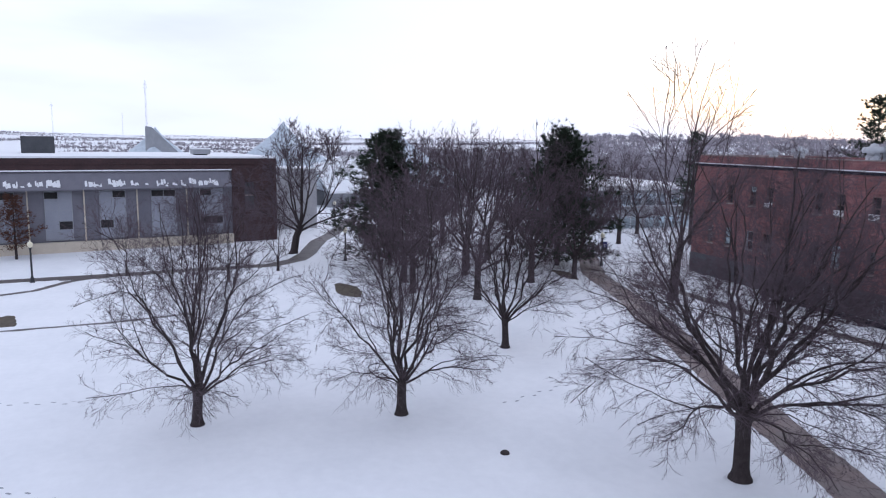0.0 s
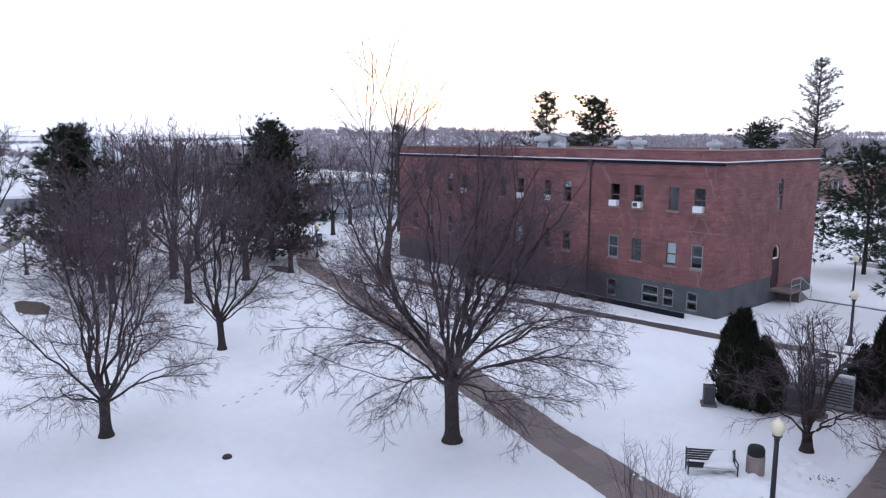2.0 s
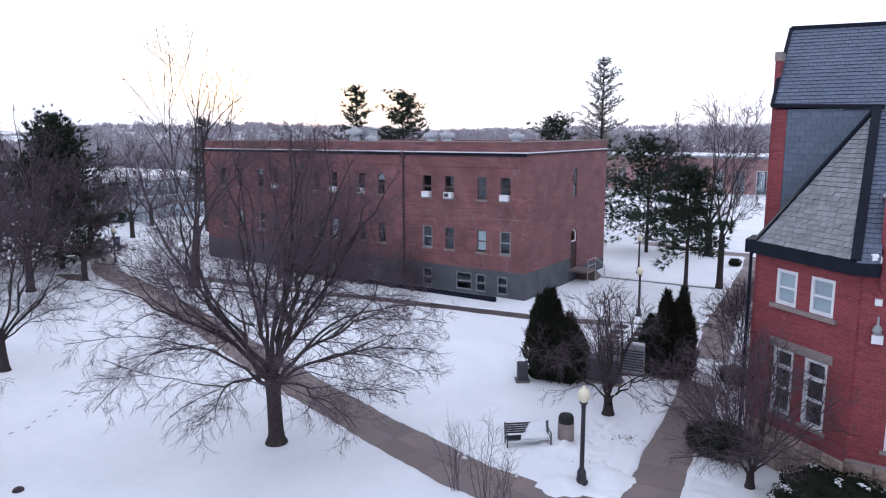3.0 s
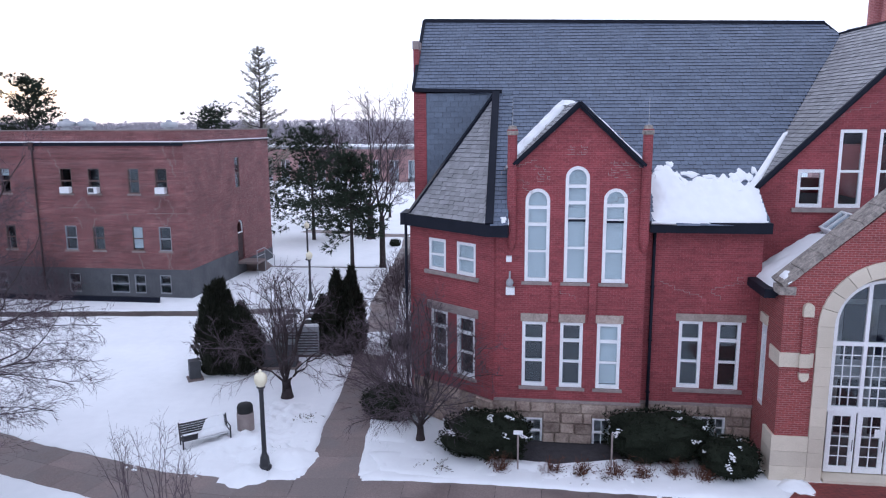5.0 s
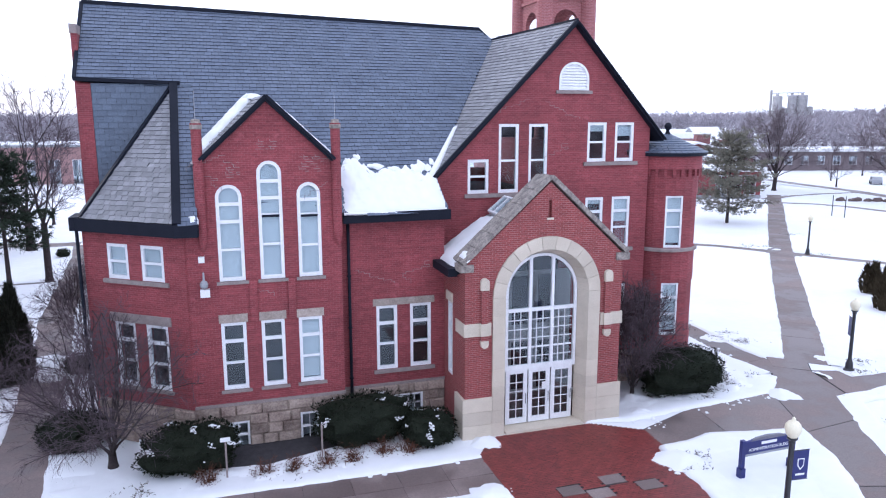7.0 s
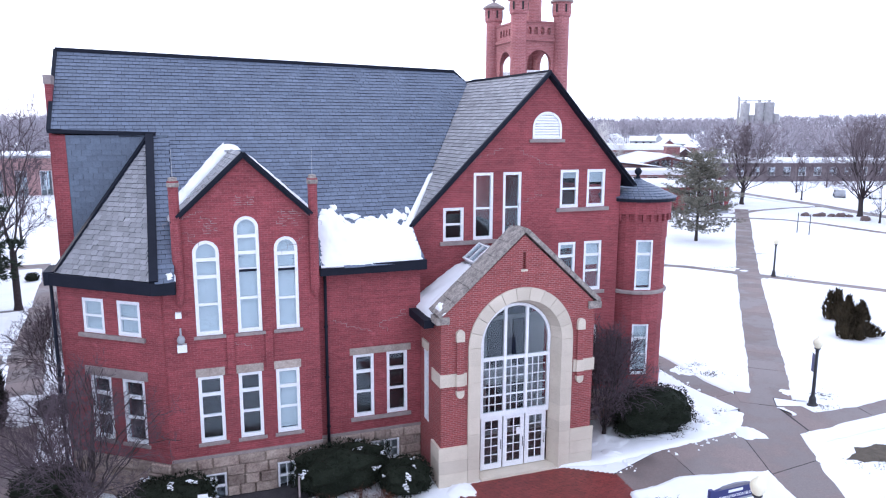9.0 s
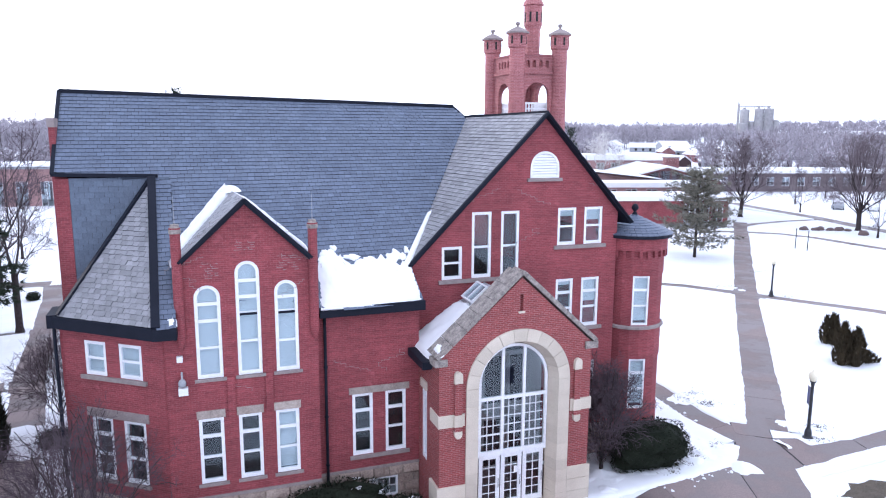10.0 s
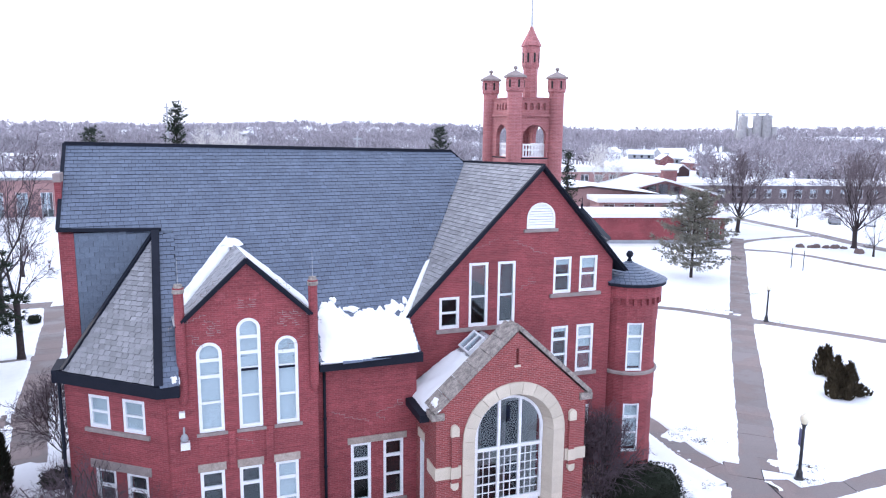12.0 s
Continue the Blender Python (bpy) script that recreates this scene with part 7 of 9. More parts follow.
    for (ax, ay), (bx, by) in edges:
        n = int(math.hypot(bx - ax, by - ay) * 9)
        for i in range(n):
            t = rng.random()
            x, y = ax + (bx - ax) * t + rng.gauss(0, 0.22), ay + (by - ay) * t + rng.gauss(0, 0.22)
            if noise.noise(Vector((x * 0.9, y * 0.9, 6.3))) < -0.05:
                continue
            r = 0.03 + 0.09 * rng.random() ** 2.5
            k = len(V)
            V += [(x + r * rng.uniform(0.7, 1.3) * math.cos(a), y + r * rng.uniform(0.7, 1.3) * math.sin(a), 0.015 + 0.25 * r * rng.random()) for a in (0, 1.26, 2.51, 3.77, 5.03)] + [(x, y, 0.02 + r * 0.95)]
            F += [(k + q, k + (q + 1) % 5, k + 5) for q in range(5)]
    o = mesh_ob("snow_clods", V, F, SNOW, None, smooth=True)
    tagged(o, "clods of snow spilled along the walks", "snow", kind="stuff")
    # footprints across the lawn: flat marks, the hollows' shade put into grey
    bm = bmesh.new()
    for p, q in (((-28.0, -37.0), (-21.0, -27.5)), ((-28.4, -36.0), (-20.0, -24.0)), ((-30.5, -14.0), (-34.0, -5.0)), ((-36.0, -33.0), (-38.0, -42.0))):
        p, q = Vector((*p, 0)), Vector((*q, 0))
        d = (q - p).normalized()
        n = Vector((-d.y, d.x, 0))
        t, s = 0.0, 1
        while t < (q - p).length:
            c = p + d * t + n * 0.12 * s
            k = [bm.verts.new((*(c + d * (0.15 * math.cos(a)) + n * (0.06 * math.sin(a))).xy, 0.006)) for a in (0, 1.05, 2.1, 3.14, 4.2, 5.24)]
            bm.faces.new(k)
            t += 0.62
            s = -s
    f = part("footprint_trail", bm, GREYPAINT)
    tagged(f, "trails of flat grey marks for footprints in the snow", "footprints", kind="stuff")


walks()


# ---- trees ----
class Wood:
    """Gathers tapered tubes into one mesh."""

    def __init__(self):
        self.v, self.f = [], []

    def limb(self, pts, radii, n):
        base = len(self.v)
        m = len(pts)
        for i, (p, r) in enumerate(zip(pts, radii)):
            d = (pts[min(i + 1, m - 1)] - pts[max(i - 1, 0)])
            if d.length < 1e-6:
                d = Vector((0, 0, 1))
            d.normalize()
            a = d.orthogonal().normalized()
            b = d.cross(a)
            for k in range(n):
                t = 6.28318 * k / n
                self.v.append(tuple(p + a * (r * math.cos(t)) + b * (r * math.sin(t))))
        for i in range(m - 1):
            for k in range(n):
                q = (k + 1) % n
                self.f.append((base + i * n + k, base + i * n + q, base + (i + 1) * n + q, base + (i + 1) * n + k))


    def spike(self, p, q, r):
        """A fine twig: three thin faces that run to a point."""
        d = (q - p).normalized()
        a = d.orthogonal().normalized() * r
        b = d.cross(a)
        k = len(self.v)
        self.v += [tuple(p + a), tuple(p - a * 0.5 + b * 0.87), tuple(p - a * 0.5 - b * 0.87), tuple(q)]
        self.f += [(k, k + 1, k + 3), (k + 1, k + 2, k + 3), (k + 2, k, k + 3)]


def wander(rng, start, direction, length, segs, bend, lift, pull=None):
    """A bent line: bend is sideways unrest, lift the pull upwards (or down if negative)."""
    pts = [start.copy()]
    d = direction.normalized()
    for i in range(segs):
        d = (d + Vector((rng.gauss(0, bend), rng.gauss(0, bend), rng.gauss(0, bend) + lift)) + (pull or Vector((0, 0, 0)))).normalized()
        pts.append(pts[-1] + d * (length / segs))
    return pts


def along(pts, t):
    x = t * (len(pts) - 1)
    i = min(int(x), len(pts) - 2)
    return pts[i].lerp(pts[i + 1], x - i), (pts[i + 1] - pts[i]).normalized()


def turned(rng, d, lo, hi, az=None):
    """A direction that leaves d by lo to hi degrees, to any side."""
    a = d.orthogonal().normalized()
    b = d.cross(a)
    t = rng.uniform(0, 6.283) if az is None else az
    s = math.radians(rng.uniform(lo, hi))
    return d * math.cos(s) + (a * math.cos(t) + b * math.sin(t)) * math.sin(s)


def bare_tree(name, seed, height, spread, trunk_h, r0, limbs=7, sides=8, twigs=7, fine=5, droop=0.3, lean=(0, 0), low=0.75, detail=1.0, up=0.10, steep=64, forks=2, thick=1.0, mid=0.34, tip=0.013, fiber=0.0105):
    """A leafless tree: trunk, forked rising limbs, three orders of branches and twigs inside a rounded uneven crown."""
    rng = random.Random(seed)
    T, C = Wood(), Wood()
    n0 = 10 if detail > 0.6 else 6
    zc = trunk_h + (height - trunk_h) * mid
    ru, rd = height - zc, zc + 0.4
    cx, cy = lean[0] * trunk_h * 1.4, lean[1] * trunk_h * 1.4

    def inside(p):
        q = Vector(((p.x - cx) / spread, (p.y - cy) / spread, (p.z - zc) / (ru if p.z > zc else rd)))
        edge = 0.94 + 0.30 * noise.noise(q * 1.9 + Vector((seed * 3.7, 0, 0)))
        return q.length < edge

    def room(p, d):
        s = 0.0
        while s < 14 and inside(p + d * (s + 0.3)):
            s += 0.3
        return s
    top = Vector((lean[0] * trunk_h, lean[1] * trunk_h, trunk_h))
    tr = [Vector((0, 0, -0.15)), Vector((0, 0, 0.10)), Vector((lean[0] * trunk_h * 0.1, lean[1] * trunk_h * 0.1, 0.4)), Vector((lean[0] * trunk_h * 0.4, lean[1] * trunk_h * 0.4, 0.6 * trunk_h)), top]
    T.limb(tr, [r0 * 1.9, r0 * 1.35, r0 * 1.08, r0 * 0.96, r0 * 0.92], n0)
    strong = []
    for i in range(limbs):
        t = i / max(1, limbs - 1)
        tilt = math.radians(7 + (steep - 7) * (t ** 0.62) + rng.uniform(-6, 6))
        az = i * 2.4 + rng.uniform(-0.4, 0.4)
        d = Vector((math.sin(tilt) * math.cos(az) + lean[0] * 0.6, math.sin(tilt) * math.sin(az) + lean[1] * 0.6, math.cos(tilt))).normalized()
        start = Vector((0, 0, trunk_h * (1.0 - (1 - low) * t))) + Vector((lean[0], lean[1], 0)) * trunk_h * 0.9
        L = max(room(start, d), spread * 0.5) * rng.uniform(0.9, 1.04)
        r = r0 * rng.uniform(0.40, 0.54) * (1.1 - 0.35 * t) * thick
        main = wander(rng, start, d, L, 9, 0.10, up * (1.0 - 0.9 * t) - droop * 0.03 * t, Vector((math.cos(az), math.sin(az), -0.1)) * (0.07 * t))
        strong.append((main, L, r))
        stack = [(main, r, 2)]
        while stack:
            line, rr, lev = stack.pop(0)
            for f in range(forks if lev == 2 else 1):
                s = 0.14 + (0.46 * (f + rng.random()) / forks if lev == 2 else 0.3 + 0.2 * rng.random())
                p, dd = along(line, s)
                e = turned(rng, dd, 20, 42)
                e = Vector((e.x, e.y, max(e.z, 0.15) + 0.1)).normalized()
                l2 = room(p, e) * rng.uniform(0.86, 1.0)
                if l2 > 1.0:
                    b = wander(rng, p, e, l2, 8, 0.11, up * 0.5 - droop * 0.02 * (1 - e.z))
                    r2 = rr * (1 - 0.8 * s) * rng.uniform(0.6, 0.85)
                    strong.append((b, l2, r2))
                    if lev == 2:
                        stack.append((b, r2, 1))
    tree = empty(name, "bare broad-crowned tree with dark bark, standing in snow", "tree")
    first = None
    for main, L, r in strong:
        m = len(main)
        W = Wood() if detail > 0.6 else T
        W.limb(main, [max(tip, r * (1 - 0.92 * (k / (m - 1)) ** 0.8)) for k in range(m)], 6 if detail > 0.6 else 4)
        if detail > 0.6:
            first = first or []
            first.append(W)
        for j in range(sides):
            s = 0.2 + 0.78 * ((j + rng.random() * 0.8) / sides) ** 0.85
            p, dd = along(main, min(s, 0.98))
            e = turned(rng, dd, 28, 58)
            if e.z < 0.0:
                e.z *= 0.35
            e.normalize()
            l2 = min(room(p, e) + 0.35, L * (0.44 - 0.22 * s)) * rng.uniform(0.75, 1.2)
            r2 = max(tip, r * (1 - 0.88 * s) * 0.42)
            out = 1 - dd.z
            b2 = wander(rng, p, e, l2, 5, 0.11, 0.06 - droop * 0.12 * out * min(1.0, s + 0.2))
            C.limb(b2, [r2 * (1 - 0.75 * k / 5) for k in range(6)], 4 if detail > 0.6 else 3)
            for q in range(twigs):
                s2 = 0.16 + 0.84 * (q + rng.random()) / twigs
                p3, d3 = along(b2, min(s2, 0.98))
                e3 = turned(rng, d3, 25, 55)
                l3 = (l2 * (0.40 - 0.14 * s2) + 0.12) * rng.uniform(0.7, 1.3)
                b3 = wander(rng, p3, e3, l3, 3, 0.15, 0.05 - droop * 0.2 * out * s)
                r3 = max(fiber, r2 * 0.36)
                C.limb(b3, [r3, r3 * 0.75, r3 * 0.55, r3 * 0.35], 3)
                for w in range(fine):
                    s3 = 0.15 + 0.85 * (w + rng.random()) / fine
                    p4, d4 = along(b3, min(s3, 0.97))
                    e4 = turned(rng, d4, 22, 52)
                    l4 = (l3 * rng.uniform(0.35, 0.65)) + 0.08
                    C.spike(p4, p4 + (e4 + Vector((0, 0, -0.2 * droop * out))).normalized() * l4, r3 * 0.85)
    mesh_ob("trunk", T.v, T.f, BARK, tree, smooth=True)
    for W in first or []:
        mesh_ob("limb", W.v, W.f, BARK, tree, smooth=True)
    mesh_ob("crown", C.v, C.f, TWIG, tree)
    return tree


def lawn_tree(name, seed, height, spread, trunk_h, r0, limbs=11, forks=3, dense=1.0, low=-38, fine=5, mid=0.36, gauge=1.0, label=""):
    """A short-trunked leafless tree: arching limbs that fan out from one fork, the lowest drooping, and four orders of twigs."""
    rng = random.Random(seed)
    T, C = Wood(), Wood()
    zc = trunk_h + (height - trunk_h) * mid
    c = Vector((0, 0, zc))

    def rim(az, el):
        q = Vector((math.cos(el) * math.cos(az), math.cos(el) * math.sin(az), math.sin(el)))
        k = 0.93 + 0.24 * noise.noise(q * 1.7 + Vector((seed * 3.1, 0, 0)))
        return c + Vector((q.x * spread, q.y * spread, q.z * ((height - zc) if q.z > 0 else zc - 0.5))) * k

    def arc(p0, p1, p2, n, rough):
        pts, off = [], Vector((0, 0, 0))
        for i in range(n + 1):
            t = i / n
            off = off * 0.8 + Vector((rng.gauss(0, rough), rng.gauss(0, rough), rng.gauss(0, rough * 0.7))) * (1 if i else 0)
            pts.append(p0 * (1 - t) ** 2 + p1 * (2 * t * (1 - t)) + p2 * t * t + off)
        return pts
    sway = rng.uniform(0, 6.283)
    bend = Vector((math.cos(sway), math.sin(sway), 0)) * 0.05 * trunk_h
    stem = [Vector((0, 0, -0.15)), Vector((0, 0, 0.05)), Vector((0, 0, 0.22)), Vector((0, 0, 0.5)), bend * 0.5 + Vector((0, 0, 0.6 * trunk_h)), bend + Vector((0, 0, trunk_h))]
    T.limb(stem, [r0 * 1.75, r0 * 1.5, r0 * 1.2, r0 * 1.04, r0 * 0.96, r0 * 1.02], 12)
    lines = []
    for i in range(limbs):
        t = i / (limbs - 1)
        el = math.radians(84 + (low - 84) * t ** 1.05 + rng.uniform(-7, 7))
        az = i * 2.4 + rng.uniform(-0.5, 0.5)
        end = rim(az, el)
        start = bend + Vector((0, 0, trunk_h * (1.02 - 0.24 * t)))
        out = Vector((math.cos(az), math.sin(az), 0))
        flat = Vector((end.x, end.y, 0)).length
        knee = start + out * flat * 0.5 + Vector((0, 0, (end.z - start.z) * 0.42 + 0.16 * flat * (0.6 + t)))
        L = (end - start).length * 1.06
        r = r0 * rng.uniform(0.36, 0.50) * (1.06 - 0.38 * t)
        main = arc(start, knee, end, 12, 0.055 * L / 4)
        lines.append((main, L, r, el))
        for f in range(forks):
            s = 0.16 + 0.5 * (f + rng.random()) / forks
            p, d = along(main, s)
            az2, el2 = az + rng.choice((-1, 1)) * rng.uniform(0.3, 0.95), el + rng.uniform(-0.35, 0.45)
            e2 = rim(az2, min(1.5, max(math.radians(low - 6), el2)))
            l2 = (e2 - p).length
            if l2 < 1.2:
                continue
            fork = arc(p, p + d * l2 * 0.42 + Vector((0, 0, 0.06 * l2)), e2, 9, 0.05 * l2 / 3)
            lines.append((fork, l2, r * (1 - 0.75 * s) * rng.uniform(0.6, 0.85), el2))
    tree = empty(name, label or "bare broad-crowned tree with dark bark, standing in snow", "tree")
    mesh_ob("trunk", T.v, T.f, BARK, tree, smooth=True)
    for main, L, r, el in lines:
        m = len(main)
        W = Wood()
        W.limb(main, [max(0.014, r * (1 - 0.9 * (k / (m - 1)) ** 0.75)) for k in range(m)], 6)
        mesh_ob("limb", W.v, W.f, BARK, tree, smooth=True)
        hang = 0.05 if el < 0.25 else -0.02
        for j in range(int(L / 0.36 * dense)):
            s = 0.16 + 0.83 * ((j + rng.random()) / (L / 0.36 * dense)) ** 0.62
            p, d = along(main, min(s, 0.985))
            e = turned(rng, d, 32, 62)
            e = Vector((e.x, e.y, e.z * 0.75)).normalized()
            l2 = (min(2.3, L * 0.34) * (1.12 - 0.75 * s) + 0.35) * rng.uniform(0.65, 1.2)
            r2 = max(0.010 * gauge, r * (1 - 0.85 * s) * 0.34)
            b2 = wander(rng, p, e, l2, 5, 0.13, 0.02 - hang)
            C.limb(b2, [r2 * (1 - 0.72 * k / 5) for k in range(6)], 3)
            n3 = max(3, int(l2 / 0.2))
            for q in range(n3):
                s2 = 0.12 + 0.86 * (q + rng.random()) / n3
                p3, d3 = along(b2, min(s2, 0.98))
                l3 = (l2 * 0.34 * (1.1 - 0.6 * s2) + 0.16) * rng.uniform(0.7, 1.3)
                b3 = wander(rng, p3, turned(rng, d3, 28, 58), l3, 3, 0.16, 0.02 - hang * 1.4)
                r3 = max(0.0065 * gauge, r2 * 0.4)
                C.limb(b3, [r3, r3 * 0.8, r3 * 0.6, r3 * 0.4], 3)
                for w in range(fine):
                    p4, d4 = along(b3, min(0.97, 0.12 + 0.86 * (w + rng.random()) / fine))
                    C.spike(p4, p4 + (turned(rng, d4, 22, 52) + Vector((0, 0, -hang * 2))).normalized() * (l3 * rng.uniform(0.4, 0.75) + 0.06), r3 * 0.85)
    mesh_ob("crown", C.v, C.f, TWIG, tree)
    return tree


def place(tree, x, y, z=0.0, turn=0.0, label="", group=""):
    tree.matrix_world = pose(x, y, z, 0, 0, turn)
    if label:
        tree["label"] = label
    if group:
        tree["group"] = group
    return tree


def needle_tuft(V, F, rng, p, d, size, count, flat=0.5, slim=0.06):
    for _ in range(count):
        e = Vector((d.x + rng.gauss(0, 0.5), d.y + rng.gauss(0, 0.5), d.z * flat + rng.gauss(0, 0.4))).normalized()
        s = e.cross(Vector((rng.gauss(0, 1), rng.gauss(0, 1), rng.gauss(0, 1)))).normalized() * size * slim
        q = p + e * size * rng.uniform(0.6, 1.25)
        k = len(V)
        V += [tuple(p - s), tuple(p + s), tuple(q)]
        F.append((k, k + 1, k + 2))


def conifer(name, seed, height, radius, first=0.18, whorl=0.55, per=6, tuft=0.42, count=9, droop=0.0, ragged=0.35, shape=1.0, material=None, crown_top=0.12, step=0.4, label="", lean=0.0, skip=0.0, loose=0.6, rise=0.16, puff=0.3):
    """An evergreen: trunk, boughs at uneven heights, and many clumps of needles along each bough."""
    rng = random.Random(seed)
    W = Wood()
    r0 = 0.014 * height + 0.05
    W.limb([Vector((0, 0, -0.2)), Vector((0, 0, 0.1)), Vector((lean * height * 0.5, 0, height * 0.5)), Vector((lean * height, 0, height * 0.98))], [r0 * 1.3, r0, r0 * 0.6, 0.02], 8)
    V, F = [], []
    z = height * first
    k = 0
    while z < height * 0.985:
        t = (z / height - first) / (1 - first)
        rr = radius * ((1 - t) ** shape * (1 - crown_top) + crown_top * (1 - t * 0.6))
        if t < 0.18:
            rr *= 0.62 + 2.1 * t
        for i in range(per):
            if rng.random() < skip:
                continue
            a = 6.283 * i / per + k * 0.9 + rng.uniform(-0.45, 0.45)
            swell = 1 + 0.5 * noise.noise(Vector((math.cos(a) * 1.3 + seed, math.sin(a) * 1.3, z * 0.45)))
            L = rr * rng.uniform(1 - ragged, 1 + ragged * 0.3) * swell
            d = Vector((math.cos(a), math.sin(a), 0.35 * t + 0.06 - droop * (1 - t) + rng.uniform(-1, 1) * rise))
            p0 = Vector((lean * z, 0, min(height * 0.97, z + rng.uniform(-1, 1) * whorl * loose)))
            pts = wander(rng, p0, d, L, 5, 0.09, 0.05 - droop * 0.06)
            W.limb(pts, [r0 * 0.24 * (1 - t * 0.6), r0 * 0.17, r0 * 0.13, r0 * 0.1, r0 * 0.07, 0.01], 4)
            s = L * 0.22
            while s < L:
                p, dd = along(pts, min(0.99, s / L))
                spread = puff * (0.6 + 0.25 * (L - s))
                for _ in range(3):
                    off = Vector((rng.gauss(0, spread), rng.gauss(0, spread), rng.gauss(0.04, spread * 0.45)))
                    e = (dd + off.normalized() * 0.6 + Vector((0, 0, 0.15))).normalized()
                    needle_tuft(V, F, rng, p + off, e, tuft * rng.uniform(0.7, 1.25), count, 0.8)
                s += step
        z += whorl * (1 - 0.35 * t)
        k += 1
    needle_tuft(V, F, rng, Vector((lean * height, 0, height * 0.95)), Vector((0, 0, 1)), tuft, count * 3, 1.0)
    tree = empty(name, label or "dark evergreen tree rising from the snow", "tree")
    mesh_ob("trunk", W.v, W.f, BARK, tree, smooth=True)
    mesh_ob("crown", V, F, material or NEEDLE, tree)
    return tree


def columnar_evergreen(seed, height, radius, stems=3, material=None):
    """A clipped-looking clump of pointed evergreen columns made of upright sprays."""
    rng = random.Random(seed)
    V, F = [], []
    cores = Wood()
    for s in range(stems):
        a = 6.283 * s / stems + rng.random()
        off = radius * rng.uniform(0.35, 0.7)
        ox, oy = (math.cos(a) * off, math.sin(a) * off) if stems > 1 else (0, 0)
        h = height * rng.uniform(0.58, 1.0)
        rs = radius * (rng.uniform(0.36, 0.5) if stems > 1 else 1.0)
        prof = [(0.0, 0.7), (0.12, 0.95), (0.35, 1.0), (0.6, 0.74), (0.82, 0.38), (0.95, 0.12), (1.0, 0.02)]
        cores.limb([Vector((ox, oy, h * q * 0.96)) for q, _ in prof], [max(0.02, rs * w * 0.72) for _, w in prof], 10)
        for i in range(int(900 * h * rs)):
            t = rng.random() ** 0.85
            w = next((w0 + (w1 - w0) * (t - t0) / (t1 - t0) for (t0, w0), (t1, w1) in zip(prof, prof[1:]) if t0 <= t <= t1), 0.05)
            b = rng.uniform(0, 6.283)
            lump = 1 + 0.38 * noise.noise(Vector((math.cos(b) * 2.7 + s, math.sin(b) * 2.7, t * h * 1.7 + seed))) + 0.15 * rng.random()
            p = Vector((ox + math.cos(b) * rs * w * lump, oy + math.sin(b) * rs * w * lump, t * h))
            e = Vector((math.cos(b) * 0.45 + rng.gauss(0, 0.2), math.sin(b) * 0.45 + rng.gauss(0, 0.2), 0.9)).normalized()
            sd = e.cross(Vector((rng.gauss(0, 1), rng.gauss(0, 1), 0.2))).normalized() * rng.uniform(0.03, 0.06)
            q = p + e * rng.uniform(0.14, 0.4)
            k = len(V)
            V += [tuple(p - sd), tuple(p + sd), tuple(q)]
            F.append((k, k + 1, k + 2))
    t = empty("columnar_evergreen", "dark pointed evergreen shrub clump standing in snow", "shrub", "columnar evergreens")
    mesh_ob("foliage_core", cores.v, cores.f, material or YEW, t)
    mesh_ob("foliage", V, F, material or YEW, t)
    return t


def hedge(name, seed, rx, ry, h, snow=0.12, material=None, square=2.6):
    """A rounded clipped evergreen bush with bits of snow caught on it."""
    rng = random.Random(seed)
    V, F, SV, SF = [], [], [], []
    core = bmesh.new()
    bmesh.ops.create_icosphere(core, subdivisions=3, radius=1.0)

    def surf(d):
        q = (abs(d.x) ** square + abs(d.y) ** square + abs(d.z) ** square) ** (-1 / square)
        lump = 1 + 0.26 * noise.noise(d * 2.4 + Vector((seed, 0, 0))) + 0.10 * noise.noise(d * 6 + Vector((seed, 3, 0)))
        return Vector((d.x * rx, d.y * ry, d.z * h * 0.5)) * q * lump + Vector((0, 0, h * 0.47))
    for v in core.verts:
        v.co = surf(v.co.normalized()) * 0.95
        v.co.z = max(v.co.z, 0.02)
    n = int(1500 * (rx * ry + rx * h + ry * h) / 2)
    for i in range(n):
        d = Vector((rng.gauss(0, 1), rng.gauss(0, 1), rng.gauss(0, 1))).normalized()
        p = surf(d)
        if p.z < 0.03:
            continue
        e = (d + Vector((rng.gauss(0, 0.5), rng.gauss(0, 0.5), rng.gauss(0, 0.5) + 0.2))).normalized()
        sd = e.cross(Vector((rng.gauss(0, 1), rng.gauss(0, 1), rng.gauss(0, 1)))).normalized() * rng.uniform(0.014, 0.03)
        q = p + e * rng.uniform(0.05, 0.14)
        k = len(V)
        V += [tuple(p - sd), tuple(p + sd), tuple(q)]
        F.append((k, k + 1, k + 2))
        if d.z > -0.1 and noise.noise(p * 2.6 + Vector((seed, 1, 1))) > 0.42 - snow and rng.random() < 0.75:
            for _ in range(2):
                c = p + d * 0.05 + Vector((rng.gauss(0, 0.04), rng.gauss(0, 0.04), rng.gauss(0, 0.03)))
                r = rng.uniform(0.03, 0.07)
                k = len(SV)
                SV += [tuple(c + Vector(o) * r) for o in ((1, 0, 0), (-0.5, 0.87, 0), (-0.5, -0.87, 0), (0, 0, 0.7))]
                SF += [(k, k + 1, k + 3), (k + 1, k + 2, k + 3), (k + 2, k, k + 3)]
    t = empty(name, "rounded dark yew bush dusted with snow", "bush", "clipped bushes")
    part("foliage_core", core, material or YEW, t)
    mesh_ob("foliage", V, F, material or YEW, t)
    if SV:
        s = mesh_ob("snow_dusting", SV, SF, SNOW, t)
        s["kind"] = "stuff"
    return t


